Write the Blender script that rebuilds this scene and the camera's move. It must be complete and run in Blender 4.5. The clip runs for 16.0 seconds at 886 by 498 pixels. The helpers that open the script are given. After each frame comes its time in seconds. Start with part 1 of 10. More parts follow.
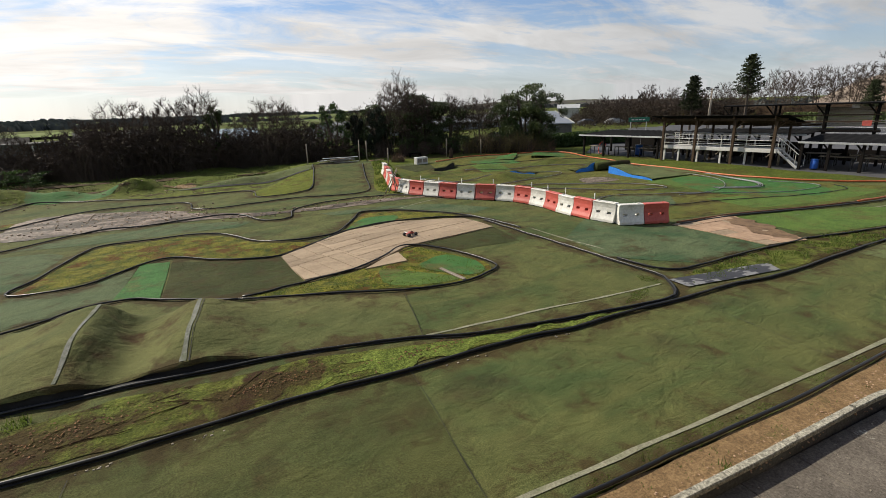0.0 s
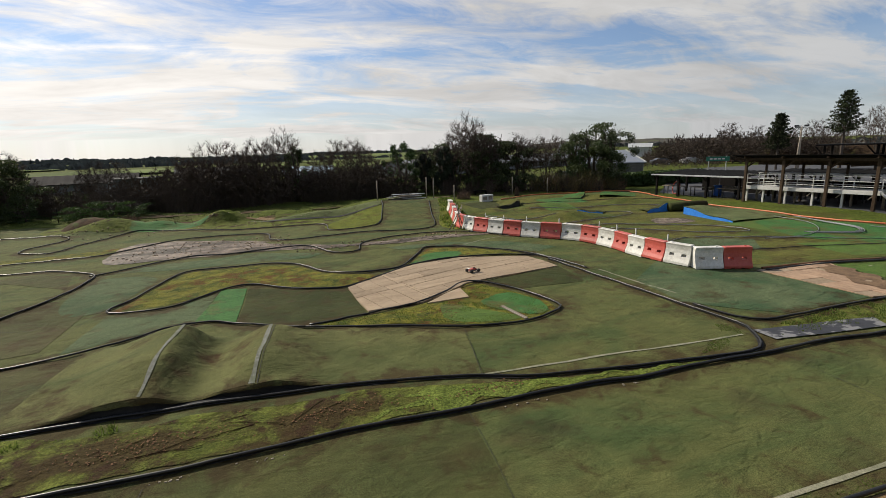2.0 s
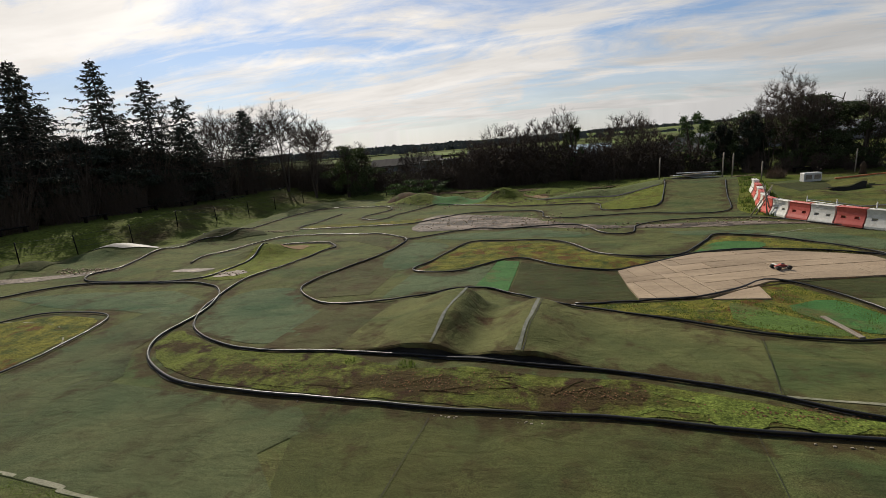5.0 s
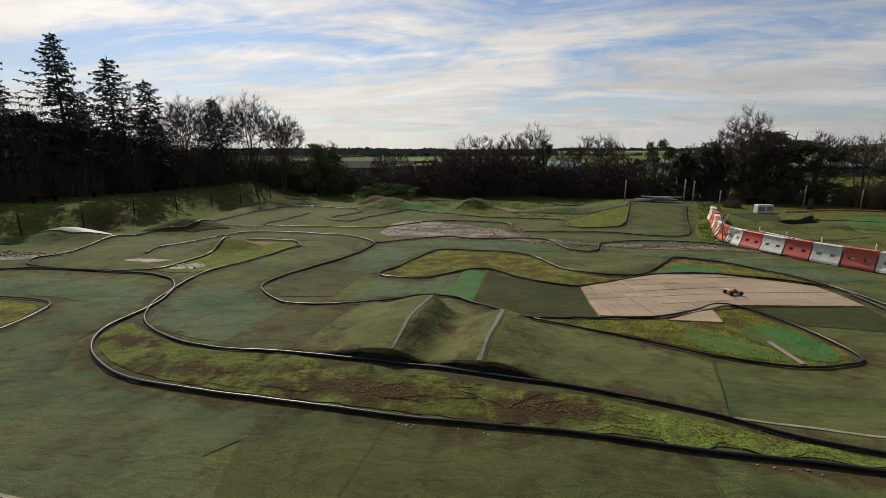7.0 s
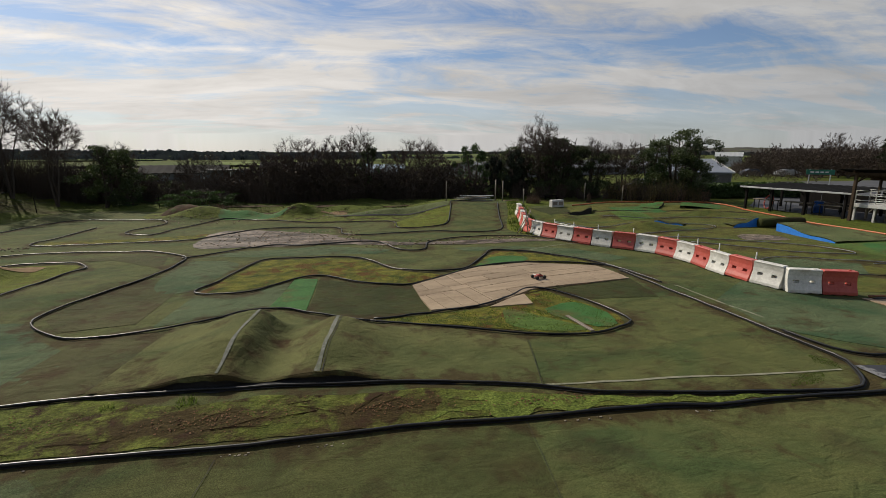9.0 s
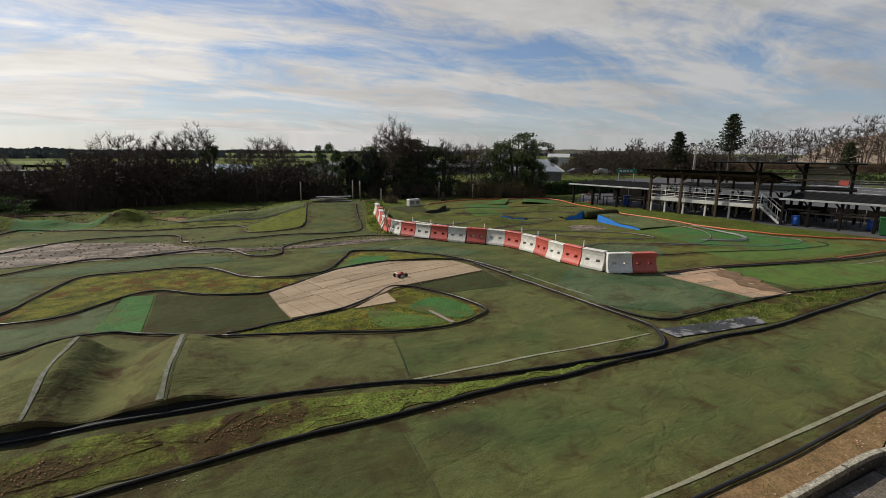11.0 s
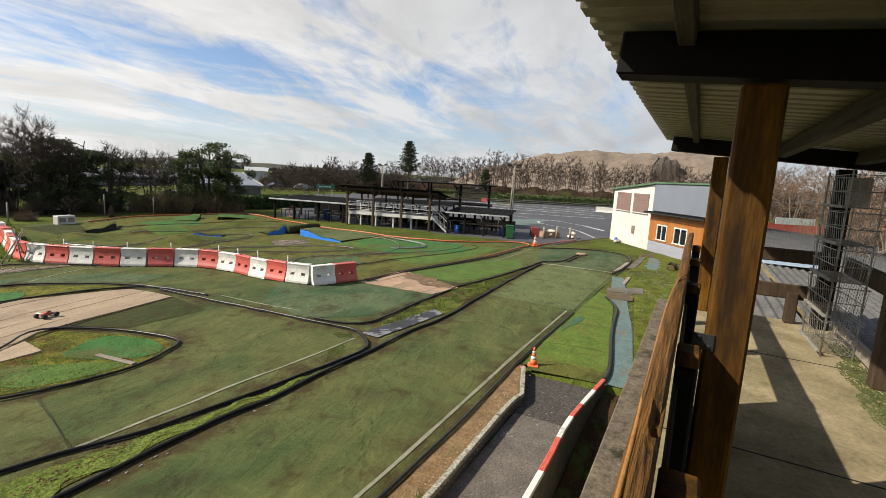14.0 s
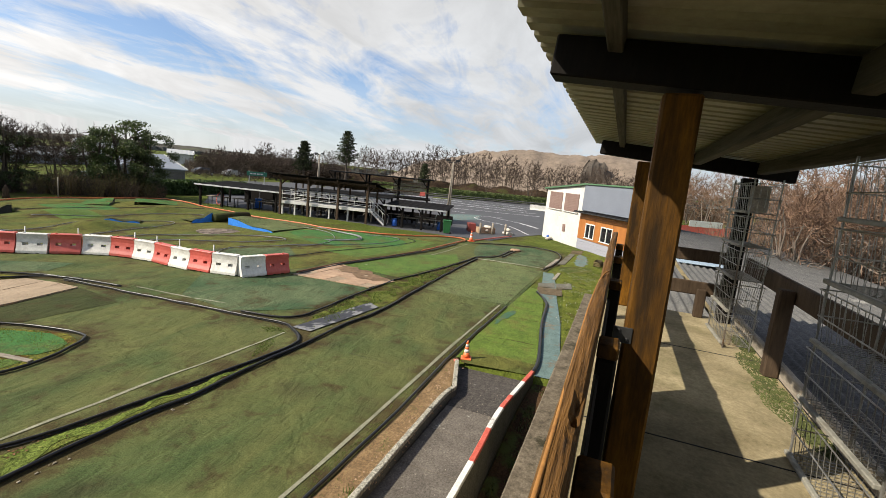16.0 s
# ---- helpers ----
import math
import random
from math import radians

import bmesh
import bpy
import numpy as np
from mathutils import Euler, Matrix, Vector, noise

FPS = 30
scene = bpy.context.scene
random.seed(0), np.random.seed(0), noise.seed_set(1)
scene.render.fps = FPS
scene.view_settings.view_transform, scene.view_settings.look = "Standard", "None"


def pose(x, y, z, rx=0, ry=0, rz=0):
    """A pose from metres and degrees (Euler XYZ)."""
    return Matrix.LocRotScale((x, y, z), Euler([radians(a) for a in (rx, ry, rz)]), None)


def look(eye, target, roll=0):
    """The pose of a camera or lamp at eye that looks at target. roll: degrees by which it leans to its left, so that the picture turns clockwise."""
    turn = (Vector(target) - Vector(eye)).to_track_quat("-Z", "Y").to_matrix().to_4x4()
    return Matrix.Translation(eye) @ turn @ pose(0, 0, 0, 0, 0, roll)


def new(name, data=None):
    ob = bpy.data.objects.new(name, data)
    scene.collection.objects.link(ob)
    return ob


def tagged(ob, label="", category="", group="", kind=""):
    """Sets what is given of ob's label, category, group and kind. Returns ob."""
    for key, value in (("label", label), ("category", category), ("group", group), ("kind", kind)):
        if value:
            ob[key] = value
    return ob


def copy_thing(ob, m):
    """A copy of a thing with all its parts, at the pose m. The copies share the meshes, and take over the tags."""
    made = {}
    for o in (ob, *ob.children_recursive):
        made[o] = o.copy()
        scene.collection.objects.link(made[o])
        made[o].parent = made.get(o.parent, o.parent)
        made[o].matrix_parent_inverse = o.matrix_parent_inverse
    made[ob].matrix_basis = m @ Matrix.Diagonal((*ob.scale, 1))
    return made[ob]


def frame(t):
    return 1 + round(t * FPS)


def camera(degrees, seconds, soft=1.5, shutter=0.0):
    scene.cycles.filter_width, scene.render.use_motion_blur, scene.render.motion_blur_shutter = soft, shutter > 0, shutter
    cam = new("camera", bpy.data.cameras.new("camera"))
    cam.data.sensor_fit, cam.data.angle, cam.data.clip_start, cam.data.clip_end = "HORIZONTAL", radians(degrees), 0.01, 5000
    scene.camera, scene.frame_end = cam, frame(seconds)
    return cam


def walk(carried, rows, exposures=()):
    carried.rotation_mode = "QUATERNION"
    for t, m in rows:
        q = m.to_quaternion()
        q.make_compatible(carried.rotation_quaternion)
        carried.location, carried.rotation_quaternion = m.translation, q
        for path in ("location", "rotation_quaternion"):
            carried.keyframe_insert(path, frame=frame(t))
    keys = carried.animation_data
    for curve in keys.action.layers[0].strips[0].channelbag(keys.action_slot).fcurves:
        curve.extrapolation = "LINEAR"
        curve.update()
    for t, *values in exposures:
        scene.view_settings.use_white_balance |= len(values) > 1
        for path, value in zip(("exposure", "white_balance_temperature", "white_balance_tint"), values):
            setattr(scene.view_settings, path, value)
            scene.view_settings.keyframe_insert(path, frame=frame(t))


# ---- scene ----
cam = camera(87.6, 16.0, soft=0.45)
PATH = [
    (0, (0.000, -0.000, 4.400), (4.561, 8.414, 1.502), -1.90),
    (0.5, (0.032, -0.031, 4.394), (4.983, 8.129, 1.408), -4.14),
    (1, (0.035, -0.030, 4.389), (4.510, 8.434, 1.504), -5.28),
    (1.5, (0.014, -0.020, 4.393), (4.113, 8.763, 1.935), -2.30),
    (2, (0.005, -0.023, 4.397), (3.437, 9.134, 2.307), -1.85),
    (2.5, (-0.010, -0.018, 4.395), (2.927, 9.278, 2.170), -3.67),
    (3, (0.001, -0.013, 4.397), (2.190, 9.423, 1.914), -3.39),
    (3.5, (-0.022, -0.002, 4.409), (0.455, 9.607, 1.681), -4.62),
    (4, (-0.010, 0.001, 4.404), (-1.204, 9.611, 1.908), -7.15),
    (4.2, (-0.012, 0.001, 4.402), (-1.631, 9.577, 2.023), -7.67),
    (6.3, (-0.050, 0.052, 4.393), (-2.564, 9.532, 2.441), -2.51),
    (6.5, (-0.056, 0.053, 4.390), (-2.294, 9.609, 2.475), -1.33),
    (7, (-0.047, 0.052, 4.389), (-1.522, 9.719, 2.299), -0.15),
    (7.5, (-0.042, 0.043, 4.386), (-0.641, 9.796, 2.260), 0.17),
    (8, (-0.017, 0.045, 4.388), (0.338, 9.809, 2.261), -0.56),
    (8.2, (-0.007, 0.044, 4.391), (0.841, 9.781, 2.280), -0.56),
    (10.3, (-0.028, 0.018, 4.420), (3.413, 9.202, 2.466), 0.94),
    (10.5, (-0.040, 0.022, 4.419), (3.774, 9.051, 2.437), 0.98),
    (11, (-0.033, 0.013, 4.422), (4.845, 8.504, 2.394), 0.43),
    (11.5, (-0.035, 0.002, 4.415), (5.892, 7.781, 2.326), 0.93),
    (12, (-0.046, -0.003, 4.415), (6.630, 7.128, 2.277), 0.51),
    (12.5, (-0.043, 0.025, 4.391), (7.570, 6.160, 2.293), 1.49),
    (13, (-0.013, 0.010, 4.401), (8.308, 5.288, 2.699), 2.92),
    (13.5, (0.000, -0.001, 4.406), (8.644, 4.756, 2.777), 3.06),
    (14, (0.015, -0.018, 4.405), (9.026, 4.042, 2.884), 3.11),
    (14.5, (0.016, -0.024, 4.409), (9.214, 3.654, 3.039), 3.62),
    (15, (0.022, -0.033, 4.411), (9.419, 3.218, 3.344), 4.96),
    (15.5, (0.038, -0.033, 4.404), (9.494, 2.926, 3.053), 5.42),
    (16, (0.043, -0.028, 4.399), (9.522, 2.757, 2.849), 5.61),
]
walk(cam, [(t, look(eye, target, roll)) for t, eye, target, roll in PATH],
     exposures=[(0.0, 0.22), (2.0, 0.06), (3.0, -0.10), (3.5, -0.15), (4.2, -0.16), (7.0, -0.25), (8.2, -0.28), (10.5, -0.22), (11.5, -0.05), (12.5, 0.22), (13.5, 0.41), (14.5, 0.54), (16.0, 0.62)])

# ---- light ----
SUN_YAW, SUN_UP = 36.0, 39.0      # degrees to the left of +y, degrees above the horizon
world = bpy.data.worlds.new("sky")
scene.world = world
world.use_nodes = True
wn, wl = world.node_tree.nodes, world.node_tree.links
wn.clear()


def wnode(kind, **inputs):
    n = wn.new(kind)
    for k, v in inputs.items():
        n.inputs[k].default_value = v
    return n


sky = wn.new("ShaderNodeTexSky")
sky.sky_type, sky.sun_disc = "NISHITA", False
sky.sun_elevation, sky.sun_rotation = radians(SUN_UP), radians(-SUN_YAW)
sky.air_density, sky.dust_density, sky.ozone_density = 1.0, 0.6, 1.5
coord = wn.new("ShaderNodeTexCoord")
split = wn.new("ShaderNodeSeparateXYZ")
wl.new(coord.outputs["Generated"], split.inputs[0])
up = wn.new("ShaderNodeMath")
up.operation = "MAXIMUM"
wl.new(split.outputs["Z"], up.inputs[0])
up.inputs[1].default_value = 0.035
lift = wn.new("ShaderNodeMath")
lift.operation = "ADD"
wl.new(up.outputs[0], lift.inputs[0])
lift.inputs[1].default_value = 0.14
flat = []
for axis in "XY":
    d = wn.new("ShaderNodeMath")
    d.operation = "DIVIDE"
    wl.new(split.outputs[axis], d.inputs[0])
    wl.new(lift.outputs[0], d.inputs[1])
    flat.append(d)
plane = wn.new("ShaderNodeCombineXYZ")
wl.new(flat[0].outputs[0], plane.inputs[0])
wl.new(flat[1].outputs[0], plane.inputs[1])
turned = wn.new("ShaderNodeMapping")
turned.inputs["Rotation"].default_value = (0, 0, radians(-28))
turned.inputs["Scale"].default_value = (0.42, 0.85, 1)
turned.inputs["Location"].default_value = (1.7, 0.6, 0)
wl.new(plane.outputs[0], turned.inputs[0])
broad = wnode("ShaderNodeTexNoise", Scale=1.25, Detail=9.0, Roughness=0.58, Distortion=0.9)
wl.new(turned.outputs[0], broad.inputs["Vector"])
wisp = wnode("ShaderNodeTexNoise", Scale=3.2, Detail=8.0, Roughness=0.65, Distortion=1.6)
wl.new(turned.outputs[0], wisp.inputs["Vector"])
blend = wn.new("ShaderNodeMath")
blend.operation = "MULTIPLY_ADD"
wl.new(wisp.outputs["Fac"], blend.inputs[0])
blend.inputs[1].default_value = 0.42
wl.new(broad.outputs["Fac"], blend.inputs[2])
cover = wn.new("ShaderNodeValToRGB")
cover.color_ramp.elements[0].position, cover.color_ramp.elements[1].position = 0.56, 0.76
cover.color_ramp.elements[0].color = (0.12, 0.12, 0.12, 1)
wl.new(blend.outputs[0], cover.inputs[0])
# brighter cloud towards the sun
aim = wn.new("ShaderNodeVectorMath")
aim.operation = "DOT_PRODUCT"
wl.new(coord.outputs["Generated"], aim.inputs[0])
aim.inputs[1].default_value = (-math.sin(radians(SUN_YAW)) * math.cos(radians(SUN_UP)),
                               math.cos(radians(SUN_YAW)) * math.cos(radians(SUN_UP)), math.sin(radians(SUN_UP)))
near_sun = wn.new("ShaderNodeMapRange")
near_sun.inputs["From Min"].default_value, near_sun.inputs["From Max"].default_value = -0.6, 1.0
near_sun.inputs["To Min"].default_value, near_sun.inputs["To Max"].default_value = 0.0, 1.0
wl.new(aim.outputs["Value"], near_sun.inputs["Value"])
cubed = wn.new("ShaderNodeMath")
cubed.operation = "POWER"
wl.new(near_sun.outputs[0], cubed.inputs[0])
cubed.inputs[1].default_value = 6.0
gain = wn.new("ShaderNodeMath")
gain.operation = "MULTIPLY_ADD"
wl.new(near_sun.outputs[0], gain.inputs[0])
gain.inputs[1].default_value, gain.inputs[2].default_value = 0.35, 0.44
glare = wn.new("ShaderNodeMath")
glare.operation = "MULTIPLY_ADD"
wl.new(cubed.outputs[0], glare.inputs[0])
glare.inputs[1].default_value = 0.60
wl.new(gain.outputs[0], glare.inputs[2])
fleece = wnode("ShaderNodeTexNoise", Scale=1.9, Detail=9.0, Roughness=0.6, Distortion=0.8)
wl.new(turned.outputs[0], fleece.inputs["Vector"])
tone = wn.new("ShaderNodeMapRange")
tone.inputs["From Min"].default_value, tone.inputs["From Max"].default_value = 0.35, 0.65
tone.inputs["To Min"].default_value, tone.inputs["To Max"].default_value = 0.86, 1.12
wl.new(fleece.outputs["Fac"], tone.inputs["Value"])
toned = wn.new("ShaderNodeMath")
toned.operation = "MULTIPLY"
wl.new(glare.outputs[0], toned.inputs[0])
wl.new(tone.outputs[0], toned.inputs[1])
cloud = wn.new("ShaderNodeVectorMath")
cloud.operation = "SCALE"
hue = wn.new("ShaderNodeMix")
hue.data_type = "RGBA"
hue.inputs["A"].default_value, hue.inputs["B"].default_value = (1.02, 1.08, 1.15, 1), (1.17, 1.10, 1.02, 1)
wl.new(near_sun.outputs[0], hue.inputs["Factor"])
wl.new(hue.outputs["Result"], cloud.inputs[0])
wl.new(toned.outputs[0], cloud.inputs["Scale"])
dim = wn.new("ShaderNodeVectorMath")
dim.operation = "MULTIPLY"
wl.new(sky.outputs[0], dim.inputs[0])
dim.inputs[1].default_value = (0.088, 0.104, 0.126)
# the cloud thins overhead
thin_up = wn.new("ShaderNodeMapRange")
thin_up.inputs["From Min"].default_value, thin_up.inputs["From Max"].default_value = 0.42, 0.85
thin_up.inputs["To Min"].default_value, thin_up.inputs["To Max"].default_value = 1.0, 0.2
wl.new(split.outputs["Z"], thin_up.inputs["Value"])
veil = wn.new("ShaderNodeMath")
veil.operation = "MULTIPLY"
wl.new(cover.outputs[0], veil.inputs[0])
wl.new(thin_up.outputs[0], veil.inputs[1])
both = wn.new("ShaderNodeMix")
both.data_type = "RGBA"
# haze hides the blue low over the horizon
haze = wn.new("ShaderNodeMapRange")
haze.inputs["From Min"].default_value, haze.inputs["From Max"].default_value = 0.02, 0.22
haze.inputs["To Min"].default_value, haze.inputs["To Max"].default_value = 0.70, 0.0
wl.new(split.outputs["Z"], haze.inputs["Value"])
most = wn.new("ShaderNodeMath")
most.operation = "MAXIMUM"
wl.new(veil.outputs[0], most.inputs[0])
wl.new(haze.outputs[0], most.inputs[1])
wl.new(most.outputs[0], both.inputs["Factor"])
wl.new(dim.outputs[0], both.inputs["A"])
wl.new(cloud.outputs[0], both.inputs["B"])
back = wnode("ShaderNodeBackground", Strength=0.8)
wl.new(both.outputs["Result"], back.inputs["Color"])
out = wn.new("ShaderNodeOutputWorld")
wl.new(back.outputs[0], out.inputs["Surface"])

sun = new("sun", bpy.data.lights.new("sun", "SUN"))
sun.data.energy, sun.data.angle, sun.data.color = 5.0, radians(0.6), (1.0, 0.91, 0.76)
sun.matrix_world = look((-40, 60, 60), (-40 + math.sin(radians(SUN_YAW)), 60 - math.cos(radians(SUN_YAW)), 60 - math.tan(radians(SUN_UP))))


# ---- materials ----
def rgb(c):
    return (c[0], c[1], c[2], 1.0)


def material(name, low, high, rough=0.8, metal=0.0, size=3.0, fine=60.0, bump=0.2, third=None, spread=(0.35, 0.65), stretch=(1, 1, 1), vary=0.0, fine_mix=0.5, third_at=(0.58, 0.70), depth=0.01, spec=0.5, waves=0.0, speck=0.0, grain_at=26.0, zone=None, soil=None):
    """Two colours mixed by a broad and a fine noise, with wear of a third colour, and relief."""
    m = bpy.data.materials.new(name)
    m.use_nodes = True
    nt = m.node_tree
    ns, ln = nt.nodes, nt.links
    bsdf = ns["Principled BSDF"]
    bsdf.inputs["Roughness"].default_value, bsdf.inputs["Metallic"].default_value = rough, metal
    bsdf.inputs["Specular IOR Level"].default_value = spec
    tc = ns.new("ShaderNodeTexCoord")
    mp = ns.new("ShaderNodeMapping")
    mp.inputs["Scale"].default_value = stretch
    ln.new(tc.outputs["Object"], mp.inputs[0])
    big = ns.new("ShaderNodeTexNoise")
    big.inputs["Scale"].default_value, big.inputs["Detail"].default_value, big.inputs["Roughness"].default_value = 1.0 / size, 6.0, 0.6
    small = ns.new("ShaderNodeTexNoise")
    small.inputs["Scale"].default_value, small.inputs["Detail"].default_value, small.inputs["Roughness"].default_value = fine, 4.0, 0.7
    ln.new(mp.outputs[0], big.inputs["Vector"])
    ln.new(mp.outputs[0], small.inputs["Vector"])
    mixv = ns.new("ShaderNodeMix")
    mixv.inputs["Factor"].default_value = fine_mix
    ln.new(big.outputs["Fac"], mixv.inputs["A"])
    ln.new(small.outputs["Fac"], mixv.inputs["B"])
    ramp = ns.new("ShaderNodeValToRGB")
    ramp.color_ramp.elements[0].position, ramp.color_ramp.elements[1].position = spread
    ramp.color_ramp.elements[0].color, ramp.color_ramp.elements[1].color = rgb(low), rgb(high)
    ln.new(mixv.outputs["Result"], ramp.inputs[0])
    colour = ramp.outputs[0]
    if third:
        off = ns.new("ShaderNodeMapping")
        off.inputs["Location"].default_value = (31.7, 12.3, 4.1)
        ln.new(mp.outputs[0], off.inputs[0])
        worn = ns.new("ShaderNodeTexNoise")
        worn.inputs["Scale"].default_value, worn.inputs["Detail"].default_value, worn.inputs["Roughness"].default_value = 0.6 / size, 8.0, 0.65
        ln.new(off.outputs[0], worn.inputs["Vector"])
        wr = ns.new("ShaderNodeValToRGB")
        wr.color_ramp.elements[0].position, wr.color_ramp.elements[1].position = third_at
        ln.new(worn.outputs["Fac"], wr.inputs[0])
        m3 = ns.new("ShaderNodeMix")
        m3.data_type = "RGBA"
        ln.new(wr.outputs[0], m3.inputs["Factor"])
        ln.new(colour, m3.inputs["A"])
        m3.inputs["B"].default_value = rgb(third)
        colour = m3.outputs["Result"]
    if zone:
        zm = ns.new("ShaderNodeMapping")
        zm.inputs["Location"].default_value, zm.inputs["Rotation"].default_value, zm.inputs["Scale"].default_value = (3.3, 8.1, 0), (0, 0, radians(8)), (0.22, 0.5, 0.4)
        ln.new(tc.outputs["Object"], zm.inputs[0])
        zn = ns.new("ShaderNodeTexNoise")
        zn.inputs["Scale"].default_value, zn.inputs["Detail"].default_value, zn.inputs["Roughness"].default_value, zn.inputs["Distortion"].default_value = 1.0, 6.0, 0.6, 0.7
        ln.new(zm.outputs[0], zn.inputs["Vector"])
        zr = ns.new("ShaderNodeValToRGB")
        zr.color_ramp.elements[0].position, zr.color_ramp.elements[1].position = 0.47, 0.64
        ln.new(zn.outputs["Fac"], zr.inputs[0])
        zx = ns.new("ShaderNodeMix")
        zx.data_type, zx.blend_type = "RGBA", "MULTIPLY"
        ln.new(zr.outputs[0], zx.inputs["Factor"])
        ln.new(colour, zx.inputs["A"])
        zx.inputs["B"].default_value = rgb(zone)
        colour = zx.outputs["Result"]
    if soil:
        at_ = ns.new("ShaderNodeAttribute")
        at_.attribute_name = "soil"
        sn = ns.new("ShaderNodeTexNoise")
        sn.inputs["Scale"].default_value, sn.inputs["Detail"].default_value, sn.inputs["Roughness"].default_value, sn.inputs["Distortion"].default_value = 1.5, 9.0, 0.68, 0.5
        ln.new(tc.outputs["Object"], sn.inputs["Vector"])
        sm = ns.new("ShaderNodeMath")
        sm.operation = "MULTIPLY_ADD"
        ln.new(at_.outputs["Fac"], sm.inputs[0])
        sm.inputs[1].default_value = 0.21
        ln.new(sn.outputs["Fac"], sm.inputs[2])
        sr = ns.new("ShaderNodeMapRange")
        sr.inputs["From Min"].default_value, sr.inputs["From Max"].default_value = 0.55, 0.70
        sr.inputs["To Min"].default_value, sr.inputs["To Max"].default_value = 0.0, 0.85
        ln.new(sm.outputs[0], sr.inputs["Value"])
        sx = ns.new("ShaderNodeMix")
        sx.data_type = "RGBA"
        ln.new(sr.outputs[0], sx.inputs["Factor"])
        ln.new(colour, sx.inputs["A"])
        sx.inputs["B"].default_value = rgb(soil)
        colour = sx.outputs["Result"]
    if vary:
        info = ns.new("ShaderNodeObjectInfo")
        scale = ns.new("ShaderNodeMapRange")
        scale.inputs["To Min"].default_value, scale.inputs["To Max"].default_value = 1 - vary, 1 + vary
        ln.new(info.outputs["Random"], scale.inputs["Value"])
        hsv = ns.new("ShaderNodeHueSaturation")
        ln.new(scale.outputs[0], hsv.inputs["Value"])
        ln.new(colour, hsv.inputs["Color"])
        colour = hsv.outputs[0]
    if speck:
        grain = ns.new("ShaderNodeTexNoise")
        grain.inputs["Scale"].default_value, grain.inputs["Detail"].default_value, grain.inputs["Roughness"].default_value = grain_at, 3.0, 0.85
        ln.new(tc.outputs["Object"], grain.inputs["Vector"])
        gr = ns.new("ShaderNodeMapRange")
        gr.inputs["From Min"].default_value, gr.inputs["From Max"].default_value = 0.34, 0.66
        gr.inputs["To Min"].default_value, gr.inputs["To Max"].default_value = 1 - speck, 1 + speck
        ln.new(grain.outputs["Fac"], gr.inputs["Value"])
        gh = ns.new("ShaderNodeHueSaturation")
        ln.new(gr.outputs[0], gh.inputs["Value"])
        ln.new(colour, gh.inputs["Color"])
        colour = gh.outputs[0]
    ln.new(colour, bsdf.inputs["Base Color"])
    if bump:
        bp = ns.new("ShaderNodeBump")
        bp.inputs["Strength"].default_value, bp.inputs["Distance"].default_value = bump, depth
        ln.new(mixv.outputs["Result"], bp.inputs["Height"])
        if waves:
            fold = ns.new("ShaderNodeTexNoise")
            fold.inputs["Scale"].default_value, fold.inputs["Detail"].default_value, fold.inputs["Distortion"].default_value = 1.1, 3.0, 0.8
            ln.new(tc.outputs["Object"], fold.inputs["Vector"])
            bw = ns.new("ShaderNodeBump")
            bw.inputs["Strength"].default_value, bw.inputs["Distance"].default_value = 1.0, waves
            ln.new(fold.outputs["Fac"], bw.inputs["Height"])
            crease = ns.new("ShaderNodeTexNoise")
            crease.inputs["Scale"].default_value, crease.inputs["Detail"].default_value, crease.inputs["Distortion"].default_value = 4.5, 4.0, 1.2
            cm = ns.new("ShaderNodeMapping")
            cm.inputs["Rotation"].default_value, cm.inputs["Scale"].default_value = (0, 0, radians(24)), (0.4, 1.0, 1.0)
            ln.new(tc.outputs["Object"], cm.inputs[0])
            ln.new(cm.outputs[0], crease.inputs["Vector"])
            bc = ns.new("ShaderNodeBump")
            bc.inputs["Strength"].default_value, bc.inputs["Distance"].default_value = 1.0, waves * 0.34
            ln.new(crease.outputs["Fac"], bc.inputs["Height"])
            ln.new(bw.outputs[0], bc.inputs["Normal"])
            ln.new(bc.outputs[0], bp.inputs["Normal"])
        ln.new(bp.outputs[0], bsdf.inputs["Normal"])
    return m


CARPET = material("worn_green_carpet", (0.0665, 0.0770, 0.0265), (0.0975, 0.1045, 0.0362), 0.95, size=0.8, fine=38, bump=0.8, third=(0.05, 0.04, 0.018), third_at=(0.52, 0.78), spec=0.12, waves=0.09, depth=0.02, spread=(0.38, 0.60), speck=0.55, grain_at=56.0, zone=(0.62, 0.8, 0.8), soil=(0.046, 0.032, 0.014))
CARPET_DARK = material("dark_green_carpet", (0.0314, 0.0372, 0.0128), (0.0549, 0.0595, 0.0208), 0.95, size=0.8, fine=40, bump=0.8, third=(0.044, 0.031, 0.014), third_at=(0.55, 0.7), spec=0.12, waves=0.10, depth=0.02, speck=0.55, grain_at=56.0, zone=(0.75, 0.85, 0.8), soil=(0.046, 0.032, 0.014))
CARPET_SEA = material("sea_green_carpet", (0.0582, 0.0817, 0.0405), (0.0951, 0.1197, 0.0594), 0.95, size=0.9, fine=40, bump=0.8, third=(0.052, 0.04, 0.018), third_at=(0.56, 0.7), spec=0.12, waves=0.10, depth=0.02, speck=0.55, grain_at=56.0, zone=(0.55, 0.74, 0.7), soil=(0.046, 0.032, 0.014))
